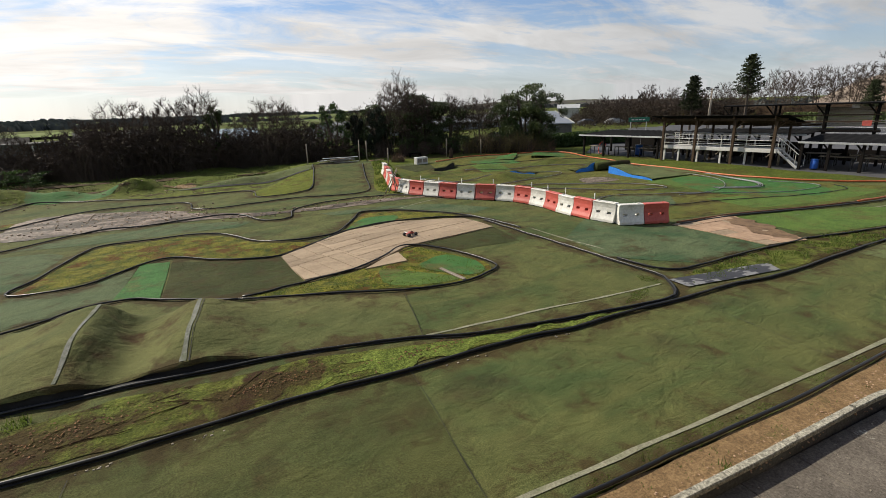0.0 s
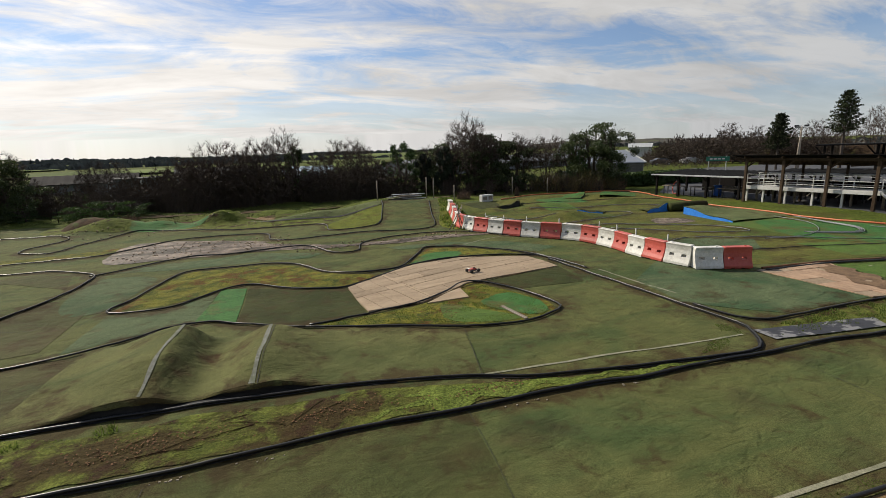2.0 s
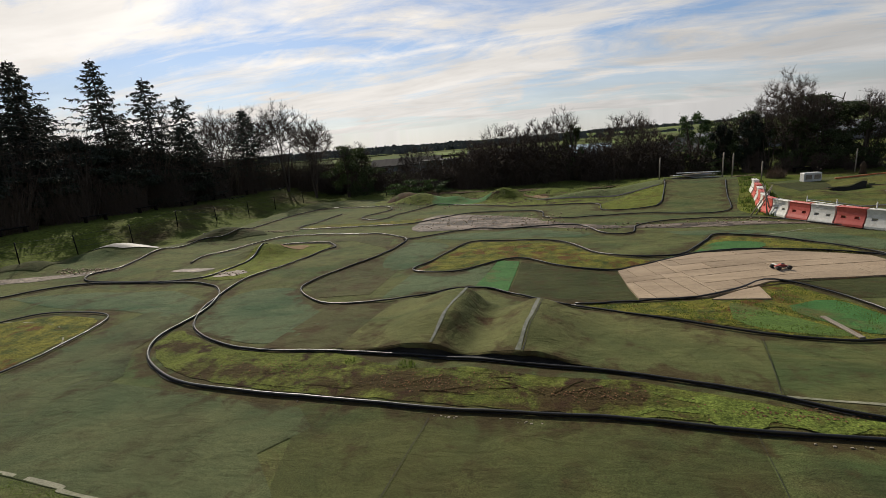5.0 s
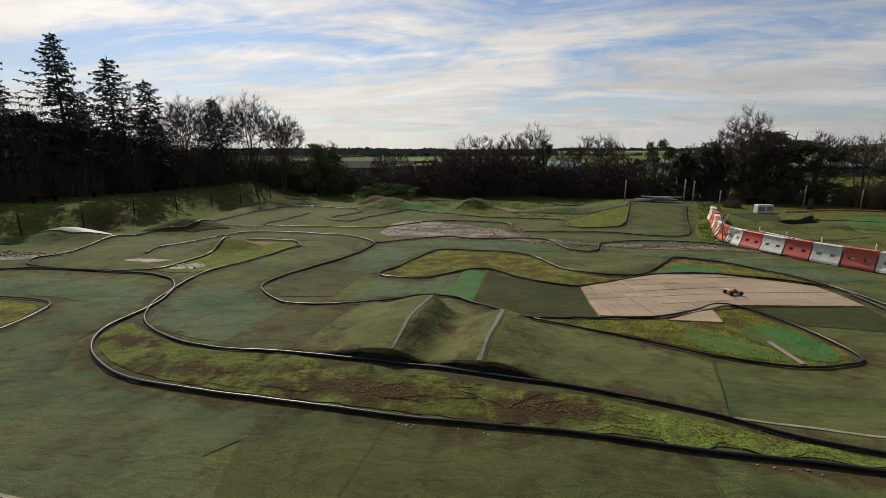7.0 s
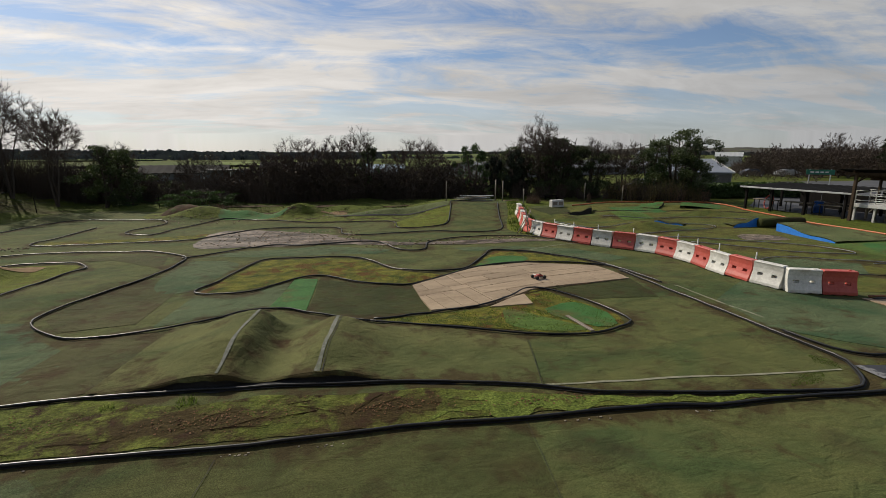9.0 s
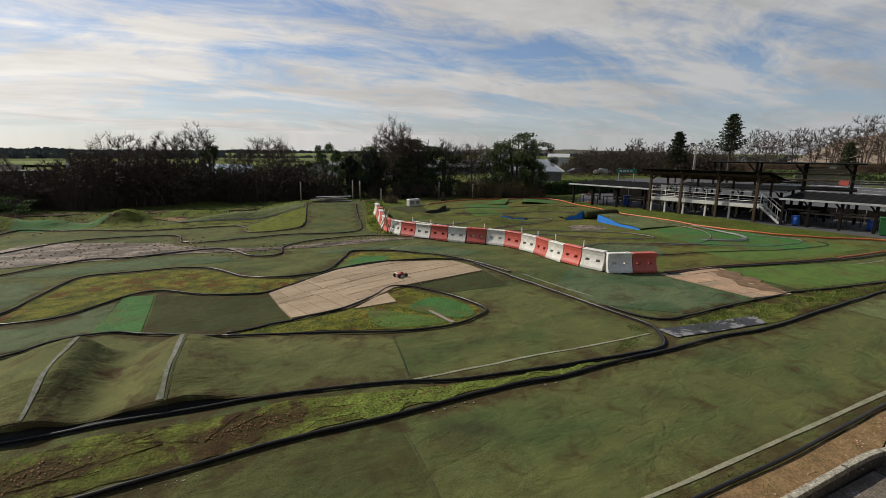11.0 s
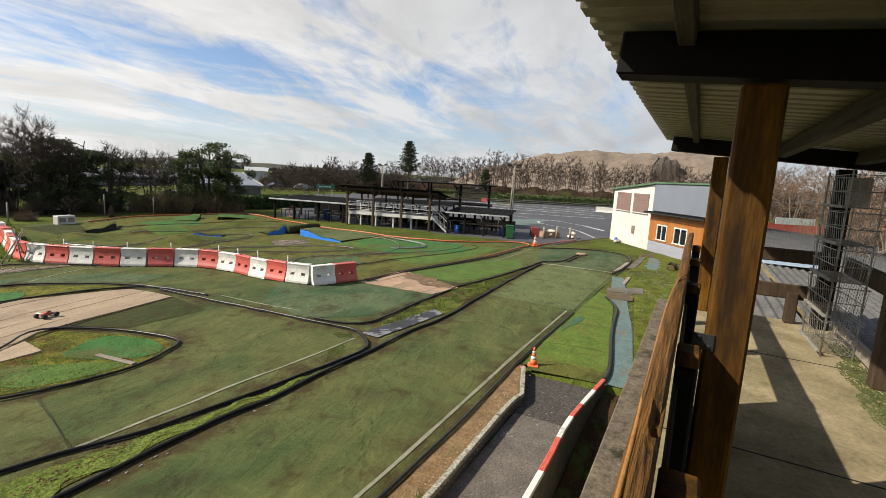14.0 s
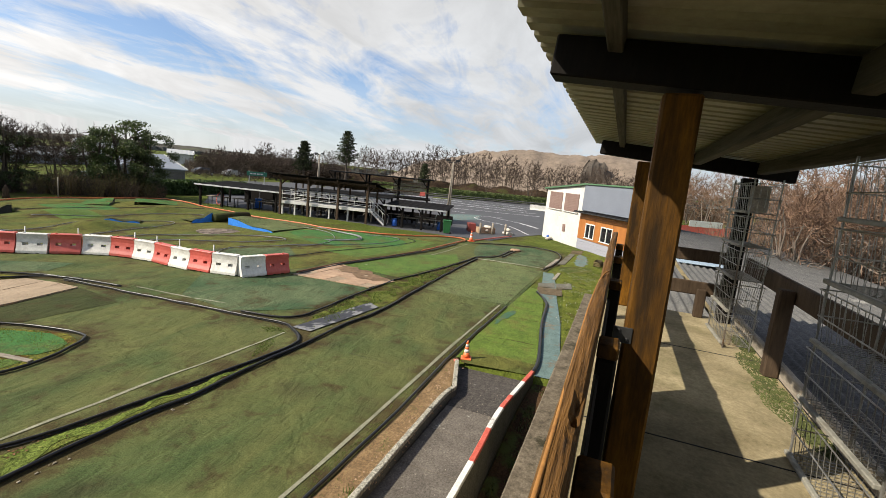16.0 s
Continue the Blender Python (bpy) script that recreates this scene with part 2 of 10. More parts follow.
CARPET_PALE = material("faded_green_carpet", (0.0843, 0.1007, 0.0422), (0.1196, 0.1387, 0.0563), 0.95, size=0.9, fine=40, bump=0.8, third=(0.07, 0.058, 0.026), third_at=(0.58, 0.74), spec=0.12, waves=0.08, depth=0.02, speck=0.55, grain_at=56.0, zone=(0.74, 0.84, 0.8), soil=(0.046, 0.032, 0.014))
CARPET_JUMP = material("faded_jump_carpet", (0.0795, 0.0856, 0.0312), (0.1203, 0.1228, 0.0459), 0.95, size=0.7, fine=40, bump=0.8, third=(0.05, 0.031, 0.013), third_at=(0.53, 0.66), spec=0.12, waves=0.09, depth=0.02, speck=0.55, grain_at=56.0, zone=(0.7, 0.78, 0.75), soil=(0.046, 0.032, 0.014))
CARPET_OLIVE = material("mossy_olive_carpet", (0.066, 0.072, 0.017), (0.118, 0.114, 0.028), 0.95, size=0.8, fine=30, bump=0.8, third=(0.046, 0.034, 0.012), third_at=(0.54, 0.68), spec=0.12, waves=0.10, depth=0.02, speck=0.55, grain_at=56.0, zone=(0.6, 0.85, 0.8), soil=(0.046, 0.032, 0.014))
# slightly darker length, deepened by the shade between its fibres
CARPET_SHADY = material("pile_shaded_carpet", (0.0485, 0.0565, 0.0200), (0.0745, 0.0785, 0.0270), 0.95, size=0.9, fine=38, bump=0.8, third=(0.040, 0.032, 0.014), third_at=(0.5, 0.75), spec=0.12, waves=0.09, depth=0.02, spread=(0.38, 0.60), speck=0.55, grain_at=56.0, zone=(0.66, 0.8, 0.8), soil=(0.036, 0.025, 0.011))
# lighter and greyer green, with the carpet's sheen put into the colour
CARPET_SHEEN = material("sheen_grey_carpet", (0.058, 0.070, 0.031), (0.090, 0.101, 0.045), 0.95, size=0.9, fine=38, bump=0.8, third=(0.040, 0.032, 0.014), third_at=(0.5, 0.75), spec=0.12, waves=0.09, depth=0.02, spread=(0.38, 0.60), speck=0.55, grain_at=56.0, zone=(0.66, 0.8, 0.8), soil=(0.036, 0.025, 0.011))
TURF = material("artificial_turf", (0.0388, 0.077, 0.0137), (0.0935, 0.1518, 0.0273), 0.9, size=0.7, fine=55, bump=0.8, third=(0.078, 0.071, 0.019), third_at=(0.50, 0.70), spec=0.2, waves=0.06, depth=0.02, speck=0.55)
TURF_EMERALD = material("emerald_turf", (0.022, 0.080, 0.018), (0.052, 0.142, 0.034), 0.9, size=0.7, fine=55, bump=0.8, third=(0.078, 0.074, 0.02), third_at=(0.48, 0.66), spec=0.2, waves=0.06, depth=0.02, speck=0.55)
GRASS = material("grass", (0.0524, 0.066, 0.0095), (0.1391, 0.1573, 0.0231), 0.95, size=0.5, fine=30, bump=1.0, third=(0.07, 0.038, 0.014), third_at=(0.54, 0.72), depth=0.04, spec=0.12, waves=0.12, speck=0.55)
FRESH = material("fresh_grass", (0.052, 0.072, 0.013), (0.140, 0.178, 0.034), 0.95, size=0.4, fine=26, bump=1.0, third=(0.06, 0.05, 0.016), third_at=(0.56, 0.68), depth=0.05, spec=0.12, waves=0.12, speck=0.5)
MEADOW = material("field_grass", (0.036, 0.052, 0.008), (0.098, 0.120, 0.019), 0.95, size=3, fine=5, bump=0.9, third=(0.05, 0.04, 0.014), third_at=(0.50, 0.68), depth=0.06, spec=0.1, waves=0.15, speck=0.4, grain_at=8.0)
WEED = material("mossy_weeds", (0.030, 0.046, 0.010), (0.165, 0.150, 0.022), 0.95, size=0.55, fine=22, bump=1.0, third=(0.085, 0.044, 0.012), third_at=(0.54, 0.60), depth=0.04, spec=0.12, waves=0.12, speck=0.55, spread=(0.42, 0.58))
EARTH = material("brown_earth", (0.020, 0.012, 0.007), (0.082, 0.046, 0.021), 0.95, size=0.4, fine=20, bump=1.0, third=(0.058, 0.070, 0.018), third_at=(0.52, 0.60), depth=0.04, spec=0.15)
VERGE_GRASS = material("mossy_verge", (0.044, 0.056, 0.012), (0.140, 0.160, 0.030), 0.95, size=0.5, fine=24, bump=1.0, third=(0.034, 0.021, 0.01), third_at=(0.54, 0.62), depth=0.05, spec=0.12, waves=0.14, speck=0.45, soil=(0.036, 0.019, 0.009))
MUD = material("wet_mud_and_stones", (0.034, 0.025, 0.018), (0.24, 0.19, 0.15), 0.62, size=0.9, fine=7, bump=0.9, third=(0.04, 0.03, 0.02), third_at=(0.5, 0.58), depth=0.06, stretch=(0.6, 1.4, 1), speck=0.45, grain_at=9.0, spec=0.15, spread=(0.43, 0.57))
SAND = material("sandy_soil", (0.115, 0.072, 0.034), (0.245, 0.162, 0.082), 0.95, size=0.35, fine=30, bump=0.9, third=(0.10, 0.085, 0.03), third_at=(0.6, 0.75), depth=0.03, spec=0.2, speck=0.4)
BOARD = material("weathered_boards", (0.2115, 0.1564, 0.1035), (0.36, 0.2806, 0.1935), 0.75, size=0.9, fine=14, bump=0.25, third=(0.16, 0.11, 0.07), third_at=(0.58, 0.8), stretch=(0.5, 2.0, 1), vary=0.14, speck=0.18, spec=0.15)
CHIP = material("splintered_boards", (0.20, 0.12, 0.07), (0.42, 0.29, 0.19), 0.85, size=0.3, fine=18, bump=0.7, stretch=(1.6, 0.4, 1), vary=0.1)
CHIP_EARTH = material("brown_splintered_soil", (0.06, 0.032, 0.014), (0.20, 0.125, 0.065), 0.95, size=0.3, fine=20, bump=0.9, depth=0.02)
PAVING = material("old_concrete_paving", (0.074, 0.064, 0.054), (0.155, 0.136, 0.113), 0.85, size=0.3, fine=35, bump=0.5, third=(0.30, 0.29, 0.25), third_at=(0.645, 0.675), vary=0.10, speck=0.35, spec=0.15)
ROUGH_PAVING = material("rough_dark_paving", (0.036, 0.032, 0.029), (0.098, 0.087, 0.076), 0.9, size=0.1, fine=40, bump=0.9, third=(0.17, 0.165, 0.15), third_at=(0.66, 0.70), vary=0.08, speck=0.55, spec=0.15)
TURF_APRON = material("apron_turf", (0.052, 0.088, 0.012), (0.120, 0.172, 0.026), 0.9, size=0.5, fine=55, bump=0.8, third=(0.105, 0.100, 0.024), third_at=(0.50, 0.70), spec=0.2, waves=0.06, depth=0.02, speck=0.55)
NET = material("dark_green_net", (0.016, 0.055, 0.026), (0.040, 0.110, 0.050), 0.8, size=0.3, fine=60, bump=0.6, third=(0.08, 0.09, 0.02), third_at=(0.5, 0.6), speck=0.5)
DULL_SLAB = material("dull_grey_slab", (0.090, 0.085, 0.070), (0.165, 0.155, 0.125), 0.9, size=0.4, fine=30, bump=0.5, third=(0.075, 0.062, 0.035), third_at=(0.52, 0.66), speck=0.4, spec=0.15)
BROWN_MAT = material("matted_brown_carpet", (0.075, 0.056, 0.034), (0.145, 0.110, 0.070), 0.95, size=0.4, fine=40, bump=0.7, third=(0.045, 0.035, 0.02), third_at=(0.52, 0.66), speck=0.5, spec=0.1)
KHAKI = material("khaki_carpet_back", (0.105, 0.085, 0.038), (0.19, 0.155, 0.075), 0.95, size=0.3, fine=40, bump=0.5, third=(0.07, 0.055, 0.025), third_at=(0.54, 0.7), spec=0.1)
CONCRETE = material("weathered_concrete", (0.15, 0.122, 0.068), (0.34, 0.285, 0.175), 0.85, size=0.55, fine=30, bump=0.5, third=(0.105, 0.095, 0.040), third_at=(0.53, 0.72), speck=0.14, fine_mix=0.3, spec=0.15)
LICHEN = material("lichen_stained_concrete", (0.16, 0.15, 0.12), (0.40, 0.38, 0.31), 0.9, size=0.10, fine=26, bump=0.6, third=(0.05, 0.048, 0.038), third_at=(0.56, 0.66), speck=0.4, spec=0.15)
ASPHALT = material("asphalt", (0.040, 0.041, 0.045), (0.070, 0.071, 0.076), 0.75, size=3, fine=40, bump=0.3, third=(0.095, 0.094, 0.092), third_at=(0.6, 0.8))
COPING = material("stained_concrete_coping", (0.070, 0.057, 0.040), (0.175, 0.145, 0.105), 0.9, size=0.12, fine=30, bump=0.7, third=(0.038, 0.034, 0.020), third_at=(0.56, 0.66), speck=0.35, spec=0.15)
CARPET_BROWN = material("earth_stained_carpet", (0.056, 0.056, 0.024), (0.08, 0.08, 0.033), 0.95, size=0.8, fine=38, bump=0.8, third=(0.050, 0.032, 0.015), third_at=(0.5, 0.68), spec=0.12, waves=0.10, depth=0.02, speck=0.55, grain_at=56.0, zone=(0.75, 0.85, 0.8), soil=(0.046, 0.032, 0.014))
SLATE = material("dark_rubber_mat", (0.016, 0.017, 0.021), (0.036, 0.038, 0.046), 0.7, size=0.3, fine=25, bump=0.4, third=(0.17, 0.17, 0.17), third_at=(0.53, 0.56))
HOSE = material("black_plastic_pipe", (0.004, 0.004, 0.004), (0.014, 0.014, 0.014), 0.38, size=0.6, fine=20, bump=0.15, third=(0.04, 0.034, 0.026), third_at=(0.6, 0.8), spec=0.5)
HOSE_GREY = material("grey_plastic_pipe", (0.1, 0.105, 0.11), (0.22, 0.225, 0.235), 0.4, size=0.6, fine=20, bump=0.1)
ORANGE_HOSE = material("orange_plastic_pipe", (0.3276, 0.07, 0.021), (0.4836, 0.133, 0.042), 0.5, size=0.5, fine=15, bump=0.1, third=(0.25, 0.10, 0.05), third_at=(0.58, 0.75))
RUSTY_HOSE = material("dirty_orange_pipe", (0.10, 0.045, 0.016), (0.22, 0.085, 0.028), 0.6, size=0.4, fine=15, bump=0.1, third=(0.06, 0.04, 0.02), third_at=(0.5, 0.65))
FABRIC = material("black_ground_fabric", (0.006, 0.006, 0.006), (0.018, 0.018, 0.017), 0.85, size=0.3, fine=30, bump=0.6, depth=0.02)
LINE = material("worn_white_line", (0.14, 0.14, 0.09), (0.26, 0.25, 0.175), 0.9, size=0.4, fine=28, bump=0.3, third=(0.11, 0.12, 0.06), third_at=(0.50, 0.68), speck=0.3)
TAPE = material("faded_grey_tape", (0.075, 0.08, 0.062), (0.17, 0.175, 0.145), 0.85, size=0.2, fine=26, bump=0.3, third=(0.07, 0.08, 0.045), third_at=(0.46, 0.62), speck=0.25)
ROAD_LINE = material("road_marking", (0.5, 0.5, 0.5), (0.72, 0.72, 0.72), 0.7, size=0.8, fine=12, bump=0.1, third=(0.22, 0.22, 0.22), third_at=(0.55, 0.75))
RED = material("red_barrier_plastic", (0.4, 0.06, 0.045), (0.54, 0.12, 0.092), 0.45, size=0.6, fine=12, bump=0.08, third=(0.34, 0.12, 0.10), third_at=(0.55, 0.72), vary=0.15)
WHITE = material("white_barrier_plastic", (0.46, 0.45, 0.41), (0.72, 0.71, 0.66), 0.5, size=0.5, fine=12, bump=0.08, third=(0.32, 0.30, 0.25), third_at=(0.56, 0.74), vary=0.1)
RED_PAINT = material("red_kerb_paint", (0.36, 0.05, 0.03), (0.55, 0.12, 0.08), 0.8, size=0.3, fine=25, bump=0.4, third=(0.34, 0.28, 0.24), third_at=(0.56, 0.68))
# red taken down to the tone of a box standing in shade
SHADED_RED = material("shaded_red_paint", (0.14, 0.020, 0.016), (0.24, 0.045, 0.032), 0.7, size=0.3, fine=20, bump=0.2, third=(0.10, 0.05, 0.04), third_at=(0.55, 0.7))
WHITE_PAINT = material("white_kerb_paint", (0.50, 0.48, 0.44), (0.74, 0.72, 0.67), 0.8, size=0.3, fine=25, bump=0.4, third=(0.26, 0.25, 0.23), third_at=(0.56, 0.68))
WALL_WHITE = material("white_painted_blocks", (0.44, 0.43, 0.4), (0.6, 0.59, 0.56), 0.8, size=1.5, fine=20, bump=0.25, third=(0.26, 0.25, 0.22), third_at=(0.58, 0.72))
CLAD_GREY = material("blue_grey_cladding", (0.13, 0.145, 0.18), (0.17, 0.19, 0.23), 0.6, size=2.0, fine=20, bump=0.1)
CLAD_LOW = material("grey_boarding", (0.22, 0.225, 0.27), (0.32, 0.325, 0.37), 0.7, size=0.8, fine=16, bump=0.2, stretch=(0.3, 0.3, 2))
CLAD_ORANGE = material("orange_brown_cladding", (0.25, 0.085, 0.018), (0.38, 0.15, 0.035), 0.55, size=0.7, fine=14, bump=0.15, stretch=(2, 2, 0.3))
SHUTTER = material("brown_shutter", (0.16, 0.10, 0.085), (0.22, 0.15, 0.125), 0.6, size=0.6, fine=20, bump=0.1)
FRAME_WHITE = material("white_window_frame", (0.62, 0.62, 0.60), (0.76, 0.76, 0.74), 0.45, size=0.4, fine=15, bump=0.05)
TRIM_GREEN = material("green_roof_trim", (0.05, 0.12, 0.06), (0.09, 0.18, 0.09), 0.5, size=0.5, fine=15, bump=0.05)
PURLIN = material("weathered_purlin", (0.050, 0.045, 0.034), (0.125, 0.112, 0.085), 0.85, size=0.2, fine=30, bump=0.6, third=(0.025, 0.022, 0.016), third_at=(0.55, 0.68), stretch=(0.12, 2.4, 2.4), spec=0.15)
OAK = material("stained_oak_beam", (0.040, 0.018, 0.003), (0.205, 0.088, 0.006), 0.7, size=0.3, fine=34, bump=0.7, third=(0.022, 0.012, 0.004), third_at=(0.42, 0.60), stretch=(1.6, 1.6, 0.22), vary=0.06, spread=(0.36, 0.68), spec=0.15)
OAK_RAIL = material("stained_oak_rail", (0.045, 0.023, 0.008), (0.21, 0.105, 0.030), 0.65, size=0.06, fine=24, bump=0.9, third=(0.020, 0.012, 0.006), third_at=(0.58, 0.68), stretch=(0.12, 2.4, 2.4), vary=0.1, spread=(0.36, 0.68), depth=0.02, spec=0.15)
# near-black, with the shade under podium roof and rail taken into it
DARK_WOOD = material("near_black_timber", (0.002, 0.0016, 0.0013), (0.01, 0.0075, 0.006), 0.7, size=0.2, fine=25, bump=0.4, stretch=(2, 2, 0.3), spec=0.15)
BROWN_WOOD = material("brown_timber", (0.029, 0.019, 0.012), (0.076, 0.052, 0.033), 0.75, size=0.3, fine=20, bump=0.3, stretch=(2, 2, 0.3), vary=0.1, spec=0.15)
RAW_WOOD = material("greyed_timber", (0.16, 0.135, 0.105), (0.34, 0.30, 0.245), 0.85, size=0.3, fine=20, bump=0.4, stretch=(0.4, 2, 2), vary=0.15, spec=0.15)
SHEET = material("ivory_metal_sheet", (0.21, 0.196, 0.1276), (0.336, 0.315, 0.2066), 0.55, size=1.2, fine=15, bump=0.1, third=(0.11, 0.095, 0.065), third_at=(0.56, 0.76))
DARK_SHEET = material("dark_roof_sheet", (0.006, 0.006, 0.006), (0.016, 0.016, 0.017), 1.0, size=0.8, fine=15, bump=0.2, third=(0.028, 0.027, 0.025), third_at=(0.6, 0.75), spec=0.05)
FIBRE = material("grey_fibre_cement", (0.06, 0.06, 0.06), (0.125, 0.122, 0.115), 0.9, size=0.7, fine=18, bump=0.3, third=(0.19, 0.185, 0.17), third_at=(0.62, 0.70), speck=0.3, spec=0.2)
STEEL = material("galvanised_steel", (0.34, 0.35, 0.36), (0.52, 0.53, 0.54), 0.6, 0.75, size=0.3, fine=20, bump=0.1, third=(0.24, 0.17, 0.12), third_at=(0.64, 0.75))
WHITE_STEEL = material("white_painted_steel", (0.42, 0.42, 0.4), (0.58, 0.58, 0.56), 0.5, size=0.6, fine=12, bump=0.1, third=(0.40, 0.36, 0.30), third_at=(0.6, 0.75))
DARK_STEEL = material("dark_steel", (0.02, 0.02, 0.02), (0.05, 0.05, 0.05), 0.5, 0.5, size=0.3, fine=20, bump=0.1)
BLUE = material("blue_tarpaulin", (0.015, 0.13, 0.50), (0.030, 0.22, 0.68), 0.5, size=0.5, fine=8, bump=0.3)
BLUE_BIN = material("blue_plastic", (0.012, 0.07, 0.34), (0.02, 0.11, 0.44), 0.4, size=0.4, fine=10, bump=0.05)
GREEN_BIN = material("green_plastic", (0.012, 0.09, 0.025), (0.022, 0.13, 0.04), 0.45, size=0.4, fine=10, bump=0.05)
ORANGE = material("orange_cone_plastic", (0.62, 0.115, 0.03), (0.78, 0.18, 0.06), 0.5, size=0.3, fine=15, bump=0.05)
TEAL = material("worn_teal_paint", (0.060, 0.100, 0.095), (0.125, 0.185, 0.17), 0.85, size=0.3, fine=18, bump=0.5, third=(0.13, 0.115, 0.085), third_at=(0.53, 0.60), speck=0.4)
RUBBER = material("black_rubber", (0.01, 0.01, 0.01), (0.022, 0.022, 0.022), 0.8, size=0.1, fine=40, bump=0.2)
BARK = material("dark_bark", (0.030, 0.022, 0.016), (0.085, 0.066, 0.050), 0.9, size=0.2, fine=15, bump=0.6, stretch=(2, 2, 0.4), vary=0.2)
BARK_PALE = material("pale_bark", (0.09, 0.0713, 0.0562), (0.195, 0.1613, 0.1312), 0.9, size=0.2, fine=15, bump=0.5, stretch=(2, 2, 0.4), vary=0.2)
TWIG = material("brown_twigs", (0.036, 0.024, 0.017), (0.078, 0.054, 0.038), 0.9, size=0.5, fine=6, bump=0, vary=0.25)
TWIG_RED = material("reddish_twigs", (0.115, 0.066, 0.042), (0.215, 0.135, 0.088), 0.9, size=0.5, fine=6, bump=0, vary=0.2)
TWIG_OLIVE = material("olive_twigs", (0.070, 0.056, 0.020), (0.150, 0.120, 0.045), 0.9, size=0.5, fine=6, bump=0, vary=0.25)
# brighter copy of the hedge green, sunlight included in the colour
HEDGE_SUN = material("sunlit_hedge_leaves", (0.036, 0.058, 0.010), (0.090, 0.120, 0.022), 0.7, size=0.6, fine=6, bump=0)
TWIG_ROAD = material("grey_brown_twigs", (0.0324, 0.0223, 0.0163), (0.0792, 0.0547, 0.0385), 0.9, size=0.5, fine=6, bump=0, vary=0.25)
IVY = material("ivy_leaves", (0.022, 0.034, 0.01), (0.072, 0.098, 0.026), 0.6, size=0.5, fine=5, bump=0, vary=0.25)
RACK = material("dull_wire_steel", (0.16, 0.155, 0.14), (0.34, 0.33, 0.30), 0.45, 0.65, size=0.3, fine=20, bump=0.1, third=(0.14, 0.085, 0.05), third_at=(0.56, 0.68))
STRIP = material("grimy_grey_strip", (0.13, 0.125, 0.105), (0.27, 0.26, 0.22), 0.55, size=0.2, fine=20, bump=0.2, third=(0.15, 0.13, 0.10), third_at=(0.55, 0.7))
RUST = material("rust_red_leaves", (0.075, 0.032, 0.01), (0.17, 0.08, 0.028), 0.9, size=0.5, fine=8, bump=0, vary=0.0)
NEEDLES = material("spruce_needles", (0.007, 0.011, 0.006), (0.02, 0.03, 0.013), 0.8, size=0.5, fine=6, bump=0, vary=0.2)
PINE = material("dull_pine_needles", (0.020, 0.026, 0.013), (0.052, 0.062, 0.030), 0.85, size=0.6, fine=5, bump=0, vary=0.2, spec=0.1)
# greyed timber made paler, with sunlight on the slats put into the colour
LIT_SLATS = material("sunlit_slats", (0.34, 0.30, 0.25), (0.52, 0.48, 0.42), 0.85, size=0.3, fine=20, bump=0.4, stretch=(0.4, 2, 2), vary=0.15, spec=0.15)
# pale grey that carries the haze of distance in the colour itself
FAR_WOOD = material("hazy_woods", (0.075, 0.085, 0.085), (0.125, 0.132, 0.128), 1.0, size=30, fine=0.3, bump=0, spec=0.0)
# woodland colour greyed to give the hill its haze
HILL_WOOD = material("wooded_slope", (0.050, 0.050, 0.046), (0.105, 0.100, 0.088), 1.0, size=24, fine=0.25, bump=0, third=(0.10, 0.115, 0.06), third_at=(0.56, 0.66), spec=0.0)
SCRUB = material("dark_brown_scrub", (0.022, 0.015, 0.010), (0.062, 0.044, 0.030), 1.0, size=2.5, fine=3.0, bump=1.0, third=(0.05, 0.05, 0.02), third_at=(0.56, 0.68), depth=0.5, spec=0.0)
HEDGE = material("clipped_hedge_leaves", (0.022, 0.045, 0.010), (0.055, 0.095, 0.020), 0.7, size=0.6, fine=6, bump=0)
BLADE = material("grass_blades", (0.055, 0.085, 0.014), (0.15, 0.205, 0.04), 0.85, size=0.6, fine=8, bump=0)
BLADE_DARK = material("rough_grass_blades", (0.028, 0.036, 0.008), (0.075, 0.088, 0.020), 0.9, size=0.8, fine=6, bump=0)
GRAVEL = material("gravel_heap", (0.11, 0.084, 0.062), (0.225, 0.175, 0.132), 0.95, size=9, fine=0.5, bump=0.8, third=(0.12, 0.095, 0.08), third_at=(0.58, 0.72), depth=0.6)
ROOF_GREY = material("grey_sheet_roof", (0.17, 0.19, 0.225), (0.25, 0.275, 0.315), 0.5, size=2, fine=5, bump=0.1)
ROOF_DARK = material("dark_shed_roof", (0.022, 0.021, 0.021), (0.045, 0.042, 0.040), 0.95, size=2, fine=5, bump=0.1, spec=0.1)
SHED_WALL = material("shed_wall", (0.09, 0.10, 0.11), (0.17, 0.18, 0.19), 0.8, size=2, fine=5, bump=0.1, vary=0.2)
DARK_ROCK = material("dark_rock", (0.022, 0.019, 0.016), (0.085, 0.068, 0.052), 0.9, size=3, fine=2, bump=0.8, depth=0.5)
SILO = material("pale_silo_steel", (0.32, 0.33, 0.33), (0.44, 0.45, 0.45), 0.5, size=2, fine=3, bump=0.05)
STONE = material("pale_stone", (0.34, 0.31, 0.26), (0.58, 0.54, 0.47), 0.85, size=0.3, fine=12, bump=0.5)
SIGN = material("green_sign", (0.01, 0.11, 0.07), (0.015, 0.15, 0.09), 0.5, size=0.5, fine=8, bump=0)
CAR_BODY = material("dark_car_paint", (0.02, 0.024, 0.03), (0.04, 0.045, 0.055), 0.25, 0.3, size=0.5, fine=8, bump=0)
CAR_SILVER = material("silver_car_paint", (0.35, 0.36, 0.38), (0.48, 0.49, 0.50), 0.3, 0.4, size=0.5, fine=8, bump=0)
